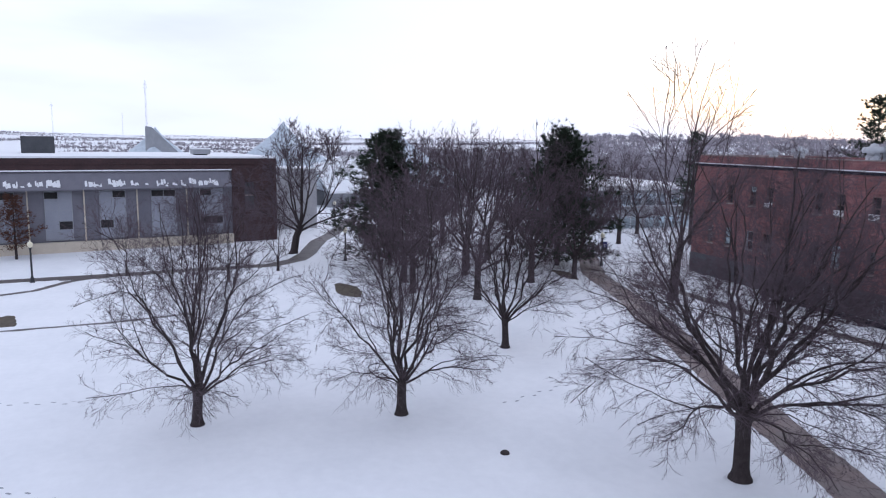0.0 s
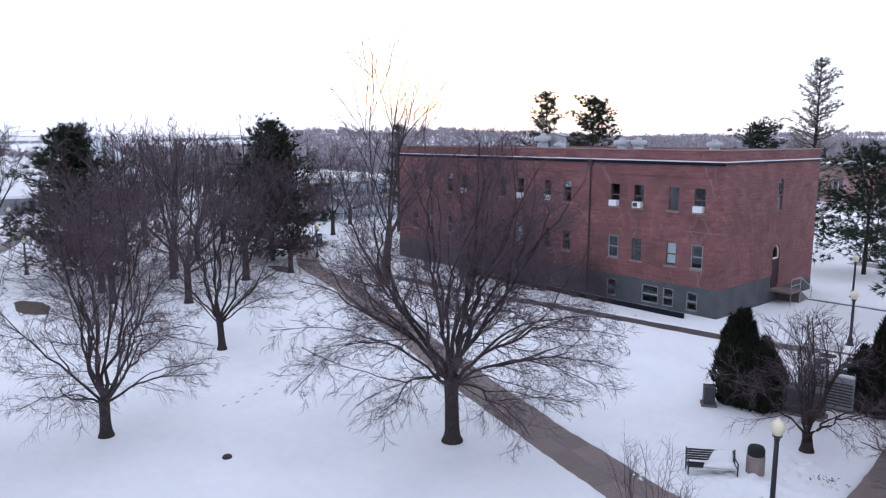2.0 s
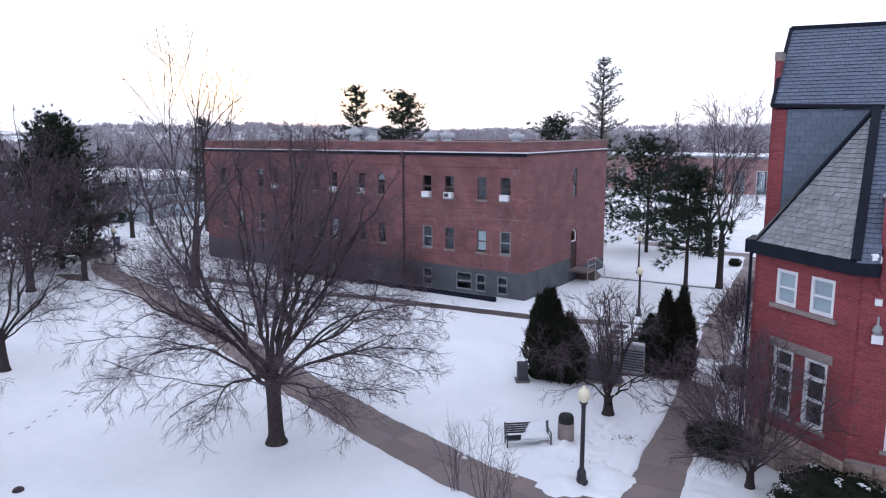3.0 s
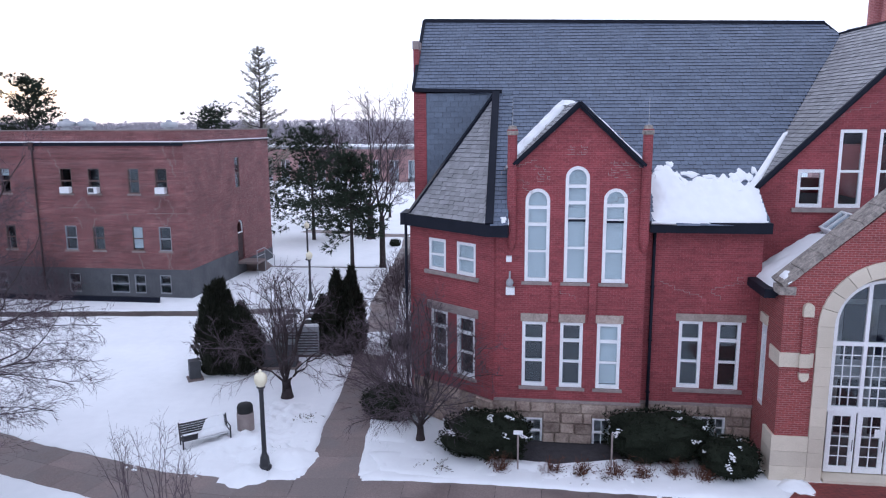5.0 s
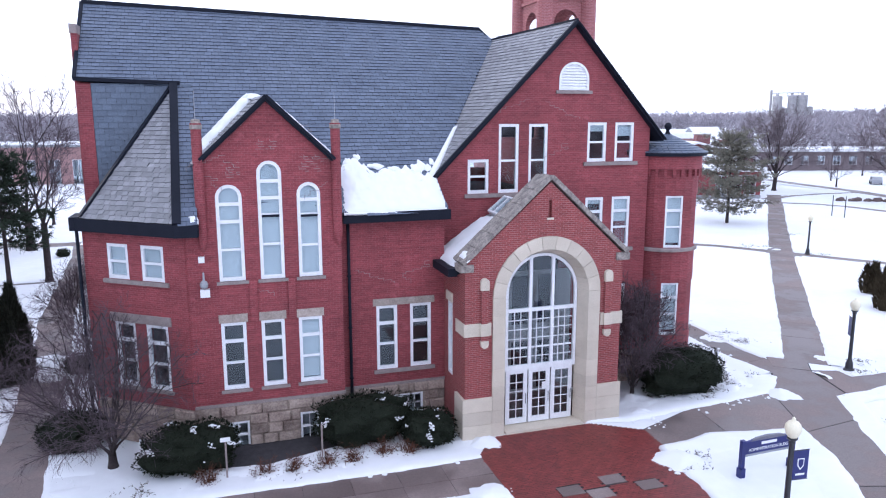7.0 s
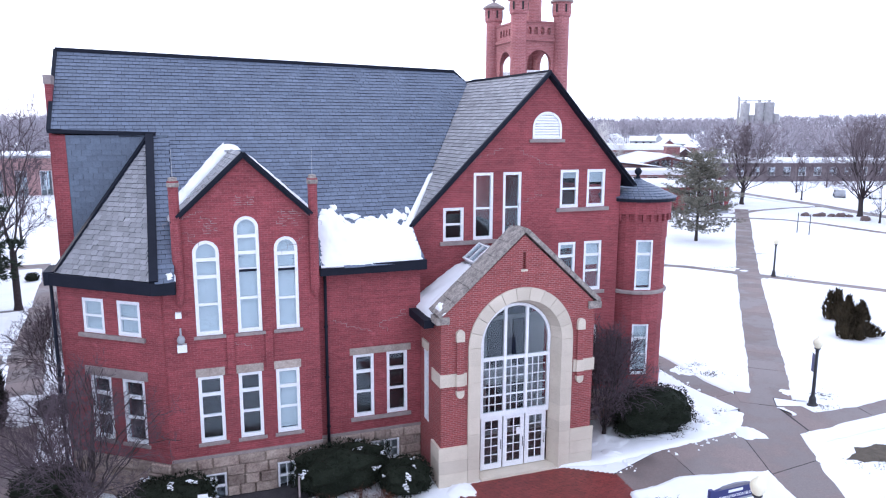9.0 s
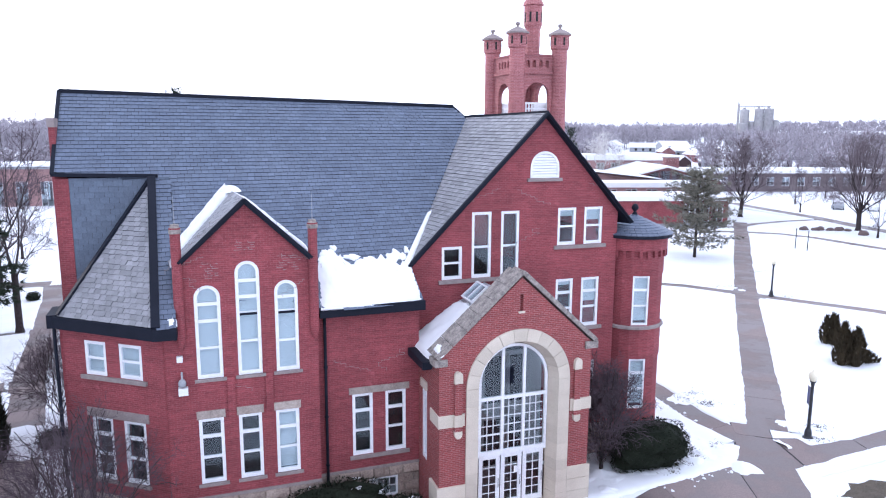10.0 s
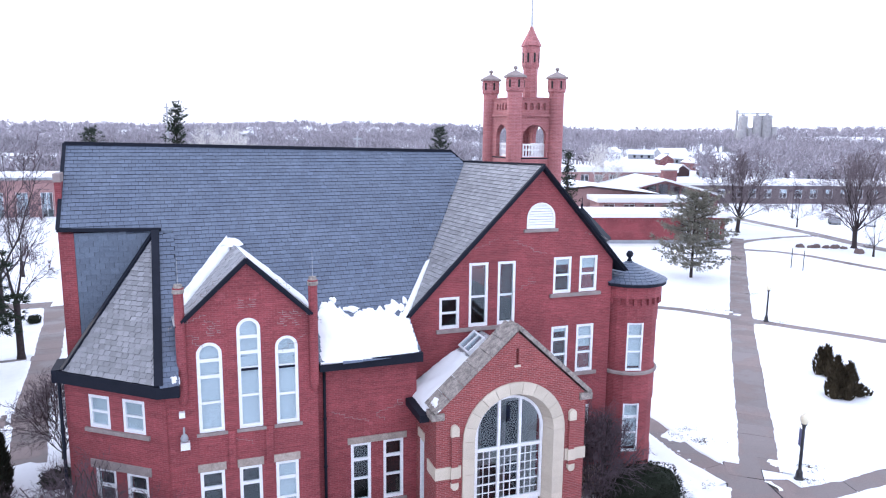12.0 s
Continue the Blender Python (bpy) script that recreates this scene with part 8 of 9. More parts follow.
def bare_shrub(name, seed, height, spread, stems, twig=9, fine=4, label="", material=None, r=0.02):
    rng = random.Random(seed)
    C = Wood()
    for i in range(stems):
        a = rng.uniform(0, 6.283)
        t = math.radians(rng.uniform(4, 62) if spread > height * 0.5 else rng.uniform(2, 18))
        d = Vector((math.sin(t) * math.cos(a), math.sin(t) * math.sin(a), math.cos(t)))
        L = min(height / max(0.3, math.cos(t)), spread / max(0.2, math.sin(t))) * rng.uniform(0.7, 1.05)
        b = wander(rng, Vector((rng.gauss(0, 0.12), rng.gauss(0, 0.12), 0)), d, L, 6, 0.09, 0.03)
        C.limb(b, [r * (1 - 0.75 * k / 6) for k in range(7)], 4)
        for j in range(twig):
            s = 0.2 + 0.78 * (j + rng.random()) / twig
            p, dd = along(b, min(0.98, s))
            e = turned(rng, dd, 25, 60)
            l2 = L * 0.42 * (1.1 - 0.6 * s) * rng.uniform(0.6, 1.2)
            b2 = wander(rng, p, e, l2, 3, 0.14, 0.03)
            C.limb(b2, [r * 0.42, r * 0.33, r * 0.24, r * 0.14], 3)
            for w in range(fine):
                p3, d3 = along(b2, min(0.97, 0.2 + 0.8 * (w + rng.random()) / fine))
                b3 = wander(rng, p3, turned(rng, d3, 20, 55), l2 * rng.uniform(0.3, 0.6), 2, 0.18, 0.02)
                C.limb(b3, [r * 0.26, r * 0.2, r * 0.1], 3)
    t = empty(name, label or "leafless many-stemmed shrub rising from the snow", "shrub")
    mesh_ob("crown", C.v, C.f, material or TWIG, t)
    return t


def far_woods(name, label, rng, spots, hmin, hmax, blades=46, material=None, width=0.16):
    """Belts of leafless trees far off: each a stem and a haze of fine twigs."""
    n = len(spots)
    V = np.zeros((n, blades + 2, 3, 3))
    for i, (x, y, z) in enumerate(spots):
        h = rng.uniform(hmin, hmax)
        w = h * rng.uniform(0.30, 0.50)
        base = np.array((x, y, z))
        u = np.random.normal(size=(blades, 3))
        u /= np.linalg.norm(u, axis=1)[:, None]
        u *= np.random.uniform(0.55, 1.05, size=(blades, 1))
        u[:, 2] += 0.12
        tip = base + np.array((0, 0, h * 0.58)) + u * np.array((w, w, h * 0.38))
        heart = base + np.array((0, 0, h * 0.46))
        root = heart + (tip - heart) * np.random.uniform(0.1, 0.6, size=(blades, 1)) + np.random.normal(size=(blades, 3)) * w * 0.22
        side = np.cross(tip - root, np.random.normal(size=(blades, 3)))
        side /= np.linalg.norm(side, axis=1)[:, None] + 1e-9
        side *= width * h / 12
        V[i, :blades, 0] = root - side
        V[i, :blades, 1] = root + side
        V[i, :blades, 2] = tip
        for k, a in enumerate((0.0, 1.57)):
            s = np.array((math.cos(a), math.sin(a), 0)) * h * 0.018
            V[i, blades + k, 0] = base - s - np.array((0, 0, 1.0))
            V[i, blades + k, 1] = base + s - np.array((0, 0, 1.0))
            V[i, blades + k, 2] = base + np.array((0, 0, h * 0.8))
    flat = V.reshape(-1, 3)
    me = bpy.data.meshes.new(name)
    me.from_pydata(flat.tolist(), [], np.arange(len(flat)).reshape(-1, 3).tolist())
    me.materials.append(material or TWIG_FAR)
    ob = new(name, me)
    tagged(ob, label, "woods", kind="stuff")
    return ob


# near lawn trees
place(lawn_tree("tree", 1, 10.4, 5.5, 1.6, 0.21, 12, 3, 0.92, -30, 4, 0.24, label="bare spreading tree with a forked trunk on the snowy lawn"), -31.85, -28.25, turn=40, group="lawn trees")
place(lawn_tree("tree", 2, 10.9, 5.2, 1.7, 0.22, 12, 3, 0.92, -28, 4, 0.24, label="bare broad tree with many rising limbs on the snowy lawn"), -30.57, -19.27, turn=10, group="lawn trees")
place(lawn_tree("tree", 3, 9.9, 4.4, 1.9, 0.20, 11, 3, 0.88, -22, 4, 0.26, label="bare medium tree with a straight trunk on the snowy lawn"), -39.25, -10.3, turn=200, group="lawn trees")
place(lawn_tree("tree", 4, 12.6, 7.5, 2.8, 0.30, 16, 3, 0.9, -34, 5, 0.22, label="large bare tree with a thick trunk beside the walk"), -20.68, -8.55, turn=75, group="lawn trees")
place(bare_tree("tree", 5, 21.8, 5.2, 5.0, 0.33, 6, 5, 4, 2, 0.1, lean=(0.0, 0.11), up=0.10, steep=34, forks=3, thick=0.7, mid=0.62, tip=0.024, fiber=0.016), -48.2, 8.4, turn=0, label="tall bare tree with a broken limb behind the walk", group="lawn trees")
# middle distance: three kinds, copied
kind_a = place(bare_tree("tree", 6, 13.5, 5.4, 3.0, 0.28, 7, 7, 5, 3, 0.35, detail=0.5, steep=58, tip=0.024, fiber=0.017), -52.4, -7.1, group="background trees")
kind_b = place(bare_tree("tree", 7, 14.5, 5.8, 3.4, 0.30, 7, 7, 5, 3, 0.4, detail=0.5, steep=58, tip=0.024, fiber=0.017), -57.8, 0.2, group="background trees")
kind_c = place(bare_tree("tree", 8, 8.0, 3.0, 1.6, 0.13, 4, 6, 5, 3, 0.2, detail=0.5), -64.3, -26.0, group="background trees")
WEST_TREES = ((kind_a, -60.6, -11.0, 1.05, 120), (kind_b, -66.0, -3.0, 1.0, 60), (kind_a, -62.5, -4.5, 1.0, 200), (kind_b, -56.0, -11.5, 0.85, 20), (kind_a, -70.5, 1.0, 1.0, 90), (kind_b, -75.0, -5.0, 0.95, 10), (kind_a, -58.5, 5.0, 0.8, 310), (kind_b, -83.0, 0.0, 0.95, 70), (kind_c, -69.0, -34.7, 0.72, 30), (kind_c, -68.8, -21.3, 0.9, 100))
NORTH_TREES = ((kind_b, -73.0, 14.0, 0.9, 300), (kind_a, -80.0, 8.0, 0.95, 20), (kind_b, -78.0, 22.0, 0.85, 140), (kind_a, -86.0, 30.0, 0.9, 250), (kind_c, -38.5, 16.4, 0.75, 70), (kind_c, -44.0, 16.2, 0.7, 170),
               (kind_a, -17.1, 45.9, 1.2, 90), (kind_c, -18.7, 63.8, 1.15, 10), (kind_c, -30.0, 70.0, 1.1, 80), (kind_b, -6.0, 92.0, 0.8, 50), (kind_c, -14.5, 80.0, 1.0, 210))
kind_d = place(lawn_tree("tree", 17, 15.5, 7.8, 3.0, 0.34, 13, 3, 0.6, -12, 3, 0.3, 2.4, label="large bare tree beyond the crossing of the walks"), 94.6, 52.0, group="background trees")
EAST_TREES = ((kind_d, 89.5, 71.0, 0.95, 120), (kind_d, 108.0, 44.0, 0.9, 40), (kind_c, 90.7, 45.5, 1.0, 150), (kind_c, 106.0, 74.0, 1.0, 20), (kind_c, 117.0, 86.0, 1.0, 190), (kind_c, 124.0, 62.0, 1.1, 230), (kind_a, 112.0, 44.0, 1.1, 290), (kind_b, 104.0, 36.0, 1.2, 130), (kind_c, 135.0, 95.0, 1.2, 40))
# far crowns get paler twigs, so haze is put into their colour
hazed_twigs = plain("haze_pale_twigs", (0.12, 0.098, 0.108), (0.19, 0.155, 0.165), 2.0, 0.9, 30.0, 0.0, spec=0.15)
for o in kind_d.children:
    if o.name.startswith("crown"):
        o.data.materials[0] = hazed_twigs
for src, x, y, s, turn in WEST_TREES + NORTH_TREES + EAST_TREES:
    t = copy_thing(src, pose(x, y, min(0.0, ground_height(x, y)) - 0.02, 0, 0, turn) @ Matrix.Scale(s, 4))
place(bare_tree("tree", 9, 14.0, 9.4, 3.2, 0.42, 8, 8, 6, 5, 0.6, lean=(0.05, 0.26), detail=0.5, tip=0.03, steep=66, fiber=0.02), -78.8, -18.7, label="large bare leaning tree at the bend of the walk")
# evergreens
place(conifer("pine", 31, 13.3, 7.0, 0.05, 0.6, 8, 0.55, 17, 0.05, 0.55, 0.62, crown_top=0.06, skip=0.08, label="dark full pine behind the lawn trees", puff=0.5), -69.4, -10.1, group="pines")
place(conifer("pine", 32, 13.7, 7.6, 0.05, 0.6, 8, 0.55, 17, 0.06, 0.55, 0.6, crown_top=0.06, skip=0.08, label="broad dark pine with drooping lower boughs", puff=0.5), -65.4, 6.8, group="pines")
place(conifer("pine", 34, 11.0, 7.6, 0.2, 0.85, 8, 0.5, 15, 0.26, 0.45, 0.42, skip=0.22, step=0.42, label="dark wide pine with sweeping low boughs", puff=0.5), -23.0, 44.8, group="pines")
place(conifer("pine", 35, 18.3, 5.0, 0.3, 1.0, 7, 0.5, 15, -0.05, 0.45, 0.5, skip=0.22, step=0.42, label="tall ragged pine behind the brick block", loose=0.3, puff=0.28), -62.0, 44.9, group="pines")
place(conifer("pine", 36, 17.6, 4.3, 0.5, 0.75, 7, 0.5, 16, -0.05, 0.5, 0.35, skip=0.2, step=0.42, label="tall ragged pine behind the brick block", puff=0.34), -57.3, 48.6, group="pines")
# spruce in tan needles: sunlight on it is put into the colour
place(conifer("spruce", 37, 21.4, 6.4, 0.14, 1.15, 7, 0.38, 9, -0.06, 0.4, 0.75, skip=0.18, step=0.3, material=NEEDLE_TAN, label="tall thin spruce with level boughs", loose=0.25, puff=0.17, rise=0.08), -32.9, 56.7, group="pines")
place(conifer("pine", 38, 14.2, 5.2, 0.3, 0.8, 7, 0.5, 15, -0.05, 0.6, 0.4, skip=0.2, puff=0.36), -38.5, 55.0, group="pines")
place(conifer("pine", 39, 14.5, 3.2, 0.25, 0.8, 6, 0.5, 8, 0.0, 0.5, 0.8), -75.3, 30.7, group="pines")
place(conifer("fir", 40, 9.9, 5.9, 0.15, 0.7, 9, 0.44, 12, 0.10, 0.4, 0.38, skip=0.1, step=0.32, loose=0.25, rise=0.08, material=NEEDLE_TAN, label="bronzed open fir on the snowy lawn", puff=0.26), 55.9, 41.1, group="pines")
place(conifer("spruce", 41, 15.4, 2.6, 0.1, 0.7, 6, 0.4, 8, 0.05, 0.3, 0.95), 36.9, 38.0, group="pines")
place(conifer("pine", 42, 23.6, 4.4, 0.35, 1.1, 6, 0.7, 9, -0.1, 0.6, 0.5, skip=0.2, step=0.5, puff=0.3), -2.1, 112.7, -2.0, group="pines")
place(conifer("pine", 43, 19.8, 4.6, 0.3, 0.9, 6, 0.7, 7, 0.0, 0.5, 0.6, step=0.6), 49.6, 114.3, -2.0, group="pines")
place(conifer("pine", 44, 19.0, 4.8, 0.3, 0.9, 6, 0.7, 7, 0.0, 0.5, 0.6, step=0.6), -17.0, 118.0, -2.0, group="pines")
birch = place(lawn_tree("birch", 46, 19.5, 6.0, 3.0, 0.34, 13, 3, 0.25, 6, 1, 0.3, 3.6, label="pale-barked leafless tree behind the hall"), 3.4, 108.0, -1.0, group="pale trees")
for o in birch.children:
    o.data.materials[0] = PALEBARK
for x, y, z, k, turn in ((8.0, 112.0, -1.0, 0.98, 80), (92.0, 120.0, -4.0, 1.0, 200), (-2.6, 104.0, -1.0, 0.8, 140)):
    copy_thing(birch, pose(x, y, z, 0, 0, turn) @ Matrix.Scale(k, 4))
place(conifer("oak", 45, 6.5, 2.8, 0.2, 0.5, 6, 0.35, 8, 0.0, 0.4, 0.5, material=DEADLEAF, label="small tree holding brown dead leaves"), -81.4, -46.2)
place(conifer("pine", 47, 9.4, 4.0, 0.42, 0.7, 7, 0.5, 17, 0.28, 0.5, 0.35, skip=0.15, step=0.4, label="dark pine with a bare lower trunk and hanging boughs", puff=0.4), -13.9, 25.9, group="pines")
place(bare_tree("tree", 10, 14.6, 3.9, 4.4, 0.24, 5, 6, 5, 3, 0.1, up=0.12, steep=44, forks=2, thick=0.8), -12.6, 31.0, turn=30, label="slender bare tree beside the side walk")
# low trees and shrubs by the halls
place(lawn_tree("crabapple", 11, 5.3, 4.3, 0.8, 0.19, 9, 3, 0.55, -4, 4, 0.42, 1.2, label="low bare crab-apple with crooked limbs in the snow"), -10.6, 1.6, turn=100)
place(lawn_tree("crabapple", 12, 5.3, 4.7, 0.5, 0.12, 13, 3, 0.66, 6, 4, 0.30, 1.0, label="low bare spreading crab-apple before the canted corner"), -4.05, -1.95, turn=20)
place(lawn_tree("shrub", 13, 4.9, 2.3, 0.3, 0.07, 14, 3, 1.1, 8, 4, 0.3, 1.3, label="leafless reddish shrub between porch and turret"), 16.6, -1.6)
place(lawn_tree("shrub", 15, 4.9, 2.7, 0.4, 0.07, 13, 3, 0.9, 2, 4, 0.35, 1.2, label="tall leafless reddish shrub leaning from the side wall"), -7.0, 11.9)
place(hedge("bush", 66, 0.85, 0.8, 0.75, -0.1), -6.7, 8.9)
place(hedge("bush", 67, 0.5, 0.6, 0.7, -0.1), -13.6, 41.6)
place(bare_shrub("shrub", 16, 2.6, 2.6, 26, 11, 5, "dense leafless shrub along the side wall", r=0.022), -5.9, 2.2)
for i, (x, y, h, sp) in enumerate(((-34.6, 16.9, 3.8, 3.0), (-37.6, 16.6, 3.4, 2.6), (-32.6, 16.9, 2.4, 2.0), (-41.5, 16.4, 3.2, 2.6), (-46.0, 15.8, 3.2, 2.8), (-51.0, 15.2, 3.4, 2.8))):
    place(bare_shrub("shrub", 120 + i, h, sp, 22, 11, 5, "dense leafless bush against the brick block", r=0.022), x, y)
for i, (x, y, h) in enumerate(((-12.4, -8.0, 2.6), (-11.3, -7.9, 2.9), (-10.4, -8.2, 2.2))):
    place(bare_shrub("sapling", 50 + i, h, 0.8, 7, 9, 2, "thin upright leafless saplings by the walk", r=0.014), x, y)
for seed, x, y, rx, ry, h, sn in ((61, -1.5, -2.75, 1.5, 1.0, 1.55, -0.06), (62, 4.7, -2.35, 1.8, 1.0, 1.7, -0.16), (63, 6.9, -3.3, 0.95, 0.85, 1.2, -0.08), (64, 18.9, -1.7, 1.9, 1.2, 1.9, -0.4)):
    place(hedge("bush", seed, rx, ry, h, sn), x, y)
place(hedge("bush", 65, 1.1, 1.0, 1.3, -0.5), -5.6, 0.1)
for seed, x, y, h, r, st in ((71, -14.6, 4.9, 4.5, 1.5, 9), (72, -10.1, 8.3, 4.5, 1.35, 8), (73, 42.3, 9.6, 2.5, 0.7, 3), (74, 39.8, 6.0, 2.6, 0.95, 5), (75, 41.2, 5.7, 1.0, 0.6, 1)):
    place(columnar_evergreen(seed, h, r, st, ARBOR if x > 30 else CEDAR), x, y)
rngp = random.Random(80)
for x, y in ((-0.9, -4.1), (0.9, -4.05), (1.9, -4.0), (3.0, -3.95), (3.9, -4.0), (5.1, -3.7), (6.0, -3.9)):
    t = bare_shrub("perennial_clump", rngp.randint(0, 999), 0.55, 0.5, 22, 5, 2, "clump of brown withered stems in the snow", DEADLEAF, 0.012)
    V, F = [], []
    for _ in range(160):
        p = Vector((rngp.gauss(0, 0.22), rngp.gauss(0, 0.2), abs(rngp.gauss(0.12, 0.1))))
        needle_tuft(V, F, rngp, p, Vector((rngp.gauss(0, 1), rngp.gauss(0, 1), 0.5)), 0.1, 1, slim=0.2)
    mesh_ob("leaves", V, F, DEADLEAF, t)
    place(t, x, y, group="withered clumps")
# withered grass poking through thin snow
gr = random.Random(85)
V, F = [], []
for cx, cy, s in ((21.5, -1.9, 0.5), (22.5, -1.3, 0.4), (20.3, -2.3, 0.5), (19.4, -2.9, 0.4), (26.3, 3.0, 0.4), (26.0, 4.4, 0.6), (28.4, -2.4, 0.35), (29.3, -1.3, 0.4), (25.6, -7.7, 0.6), (-9.0, -3.8, 0.4), (-8.8, -0.7, 0.4), (47.2, 27.2, 0.7), (48.4, 26.4, 0.6), (56.2, 31.5, 0.7), (50.0, 21.6, 0.5), (15.3, -7.4, 0.35), (14.9, -8.3, 0.3), (-3.0, -4.3, 0.4), (2.2, -4.4, 0.4)):
    for _ in range(150):
        p = Vector((cx + gr.gauss(0, s), cy + gr.gauss(0, s * 0.6), 0.03 + 0.1 * gr.random()))
        if noise.noise(Vector((p.x * 2.2, p.y * 2.2, 0.7))) > 0.0:
            needle_tuft(V, F, gr, p, Vector((gr.gauss(0, 0.5), gr.gauss(0, 0.5), 0.8)), 0.11, 2, slim=0.12)
tagged(mesh_ob("grass", V, F, GRASS), "withered grass blades poking through thin snow", "grass", kind="stuff")
# woods beyond the halls
wr = random.Random(90)
np.random.seed(9)


def belt(n, a0, a1, d0, d1, gap=None):
    out = []
    while len(out) < n:
        a = math.radians(wr.uniform(a0, a1))
        d = d0 + (d1 - d0) * wr.random() ** 0.8
        x, y = d * math.sin(a), -20 + d * math.cos(a)
        if noise.noise(Vector((x * 0.012, y * 0.012, 8.0))) < (-0.12 if gap is None else gap):
            continue
        out.append((x, y, ground_height(x, y)))
    return out


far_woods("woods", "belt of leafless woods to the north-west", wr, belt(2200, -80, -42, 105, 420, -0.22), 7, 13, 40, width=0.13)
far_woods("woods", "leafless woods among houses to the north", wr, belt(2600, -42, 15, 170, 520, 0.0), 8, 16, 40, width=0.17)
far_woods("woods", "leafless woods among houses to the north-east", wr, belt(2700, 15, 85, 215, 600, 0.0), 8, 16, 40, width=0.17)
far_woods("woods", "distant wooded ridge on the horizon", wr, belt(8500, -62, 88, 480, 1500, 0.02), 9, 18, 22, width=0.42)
# out of view: added so that window glass reflects something darker than snow
far_woods("woods", "unseen leafless woods added to the south to darken window reflections", wr, belt(1500, 100, 226, 80, 260, -0.4), 11, 17, 24, width=0.3)


def hedgerows(n):
    out = []
    for _ in range(n):
        a, d = math.radians(wr.uniform(-135, -55)), wr.uniform(420, 2600)
        x, y = d * math.sin(a), -20 + d * math.cos(a)
        run = a + math.pi / 2 + wr.uniform(-0.25, 0.25)
        length = wr.uniform(60, 420) * d / 1000
        k = int(length / (0.75 * d / 700))
        for i in range(k):
            s = length * (i / k - 0.5)
            px, py = x + s * math.sin(run) + wr.gauss(0, 3), y + s * math.cos(run) + wr.gauss(0, 3)
            out.append((px, py, ground_height(px, py) - 1.0))
    return out


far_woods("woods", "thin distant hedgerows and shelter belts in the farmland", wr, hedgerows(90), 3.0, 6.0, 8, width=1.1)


# ---- street furniture and small things ----
def street_lamp(x, y, h=3.5, banner=False, turn=0.0):
    L = empty("street_lamp", "dark fluted lamp post with a milky acorn globe", "street lamp", "street lamps")
    L.matrix_world = pose(x, y, 0, 0, 0, turn)
    bm = bmesh.new()
    lathe(bm, [(0.24, 0.0), (0.24, 0.08), (0.18, 0.14), (0.16, 0.42), (0.10, 0.55), (0.085, 0.62), (0.075, h - 0.75), (0.09, h - 0.7), (0.09, h - 0.62), (0.15, h - 0.56), (0.15, h - 0.52), (0.0, h - 0.52)], 12)
    part("post", bm, LAMPPOST, L, smooth=False)
    bm = bmesh.new()
    lathe(bm, [(0.11, h - 0.53), (0.19, h - 0.42), (0.23, h - 0.28), (0.22, h - 0.16), (0.15, h - 0.06), (0.06, h - 0.02), (0.05, h + 0.05), (0.0, h + 0.1)], 16)
    part("globe", bm, GLOBE, L, "milky acorn globe", smooth=True)
    if banner:
        bm = bmesh.new()
        tube(bm, (0.05, 0, h - 0.95), (0.62, 0, h - 0.95), 0.015, 0.015, 6)
        tube(bm, (0.05, 0, h - 1.85), (0.62, 0, h - 1.85), 0.015, 0.015, 6)
        part("banner_arm", bm, LAMPPOST, L)
        bn = part("banner", one_box(0.1, 0.6, -0.006, 0.006, h - 1.84, h - 0.96), BLUE, L, "navy banner with a pale shield emblem")
        bm = bmesh.new()
        prism(bm, [(0.24, -0.012, h - 1.2), (0.46, -0.012, h - 1.2), (0.46, -0.012, h - 1.42), (0.35, -0.012, h - 1.56), (0.24, -0.012, h - 1.42)], (0, 0.005, 0))
        part("emblem", bm, WHITE, bn)
        bm = bmesh.new()
        prism(bm, [(0.27, -0.017, h - 1.23), (0.43, -0.017, h - 1.23), (0.43, -0.017, h - 1.40), (0.35, -0.017, h - 1.51), (0.27, -0.017, h - 1.40)], (0, 0.004, 0))
        part("emblem", bm, BLUE, bn)
        part("lettering", one_box(0.2, 0.5, -0.012, -0.007, h - 1.72, h - 1.66), WHITE, bn)
    return L


for x, y, h, b, t in ((-9.1, -4.9, 3.55, False, 0), (15.15, -12.0, 3.4, True, -5), (28.05, -2.1, 3.5, True, 60), (49.4, 22.4, 3.5, False, 0), (-63.7, 11.0, 3.5, True, 90), (-67.8, -42.0, 3.6, False, 0), (-104.0, -9.8, 3.6, False, 0), (-15.1, 19.0, 3.4, False, 0), (-20.0, 33.5, 3.4, False, 0), (-73.0, -14.0, 3.5, False, 0)):
    street_lamp(x, y, h, b, t)


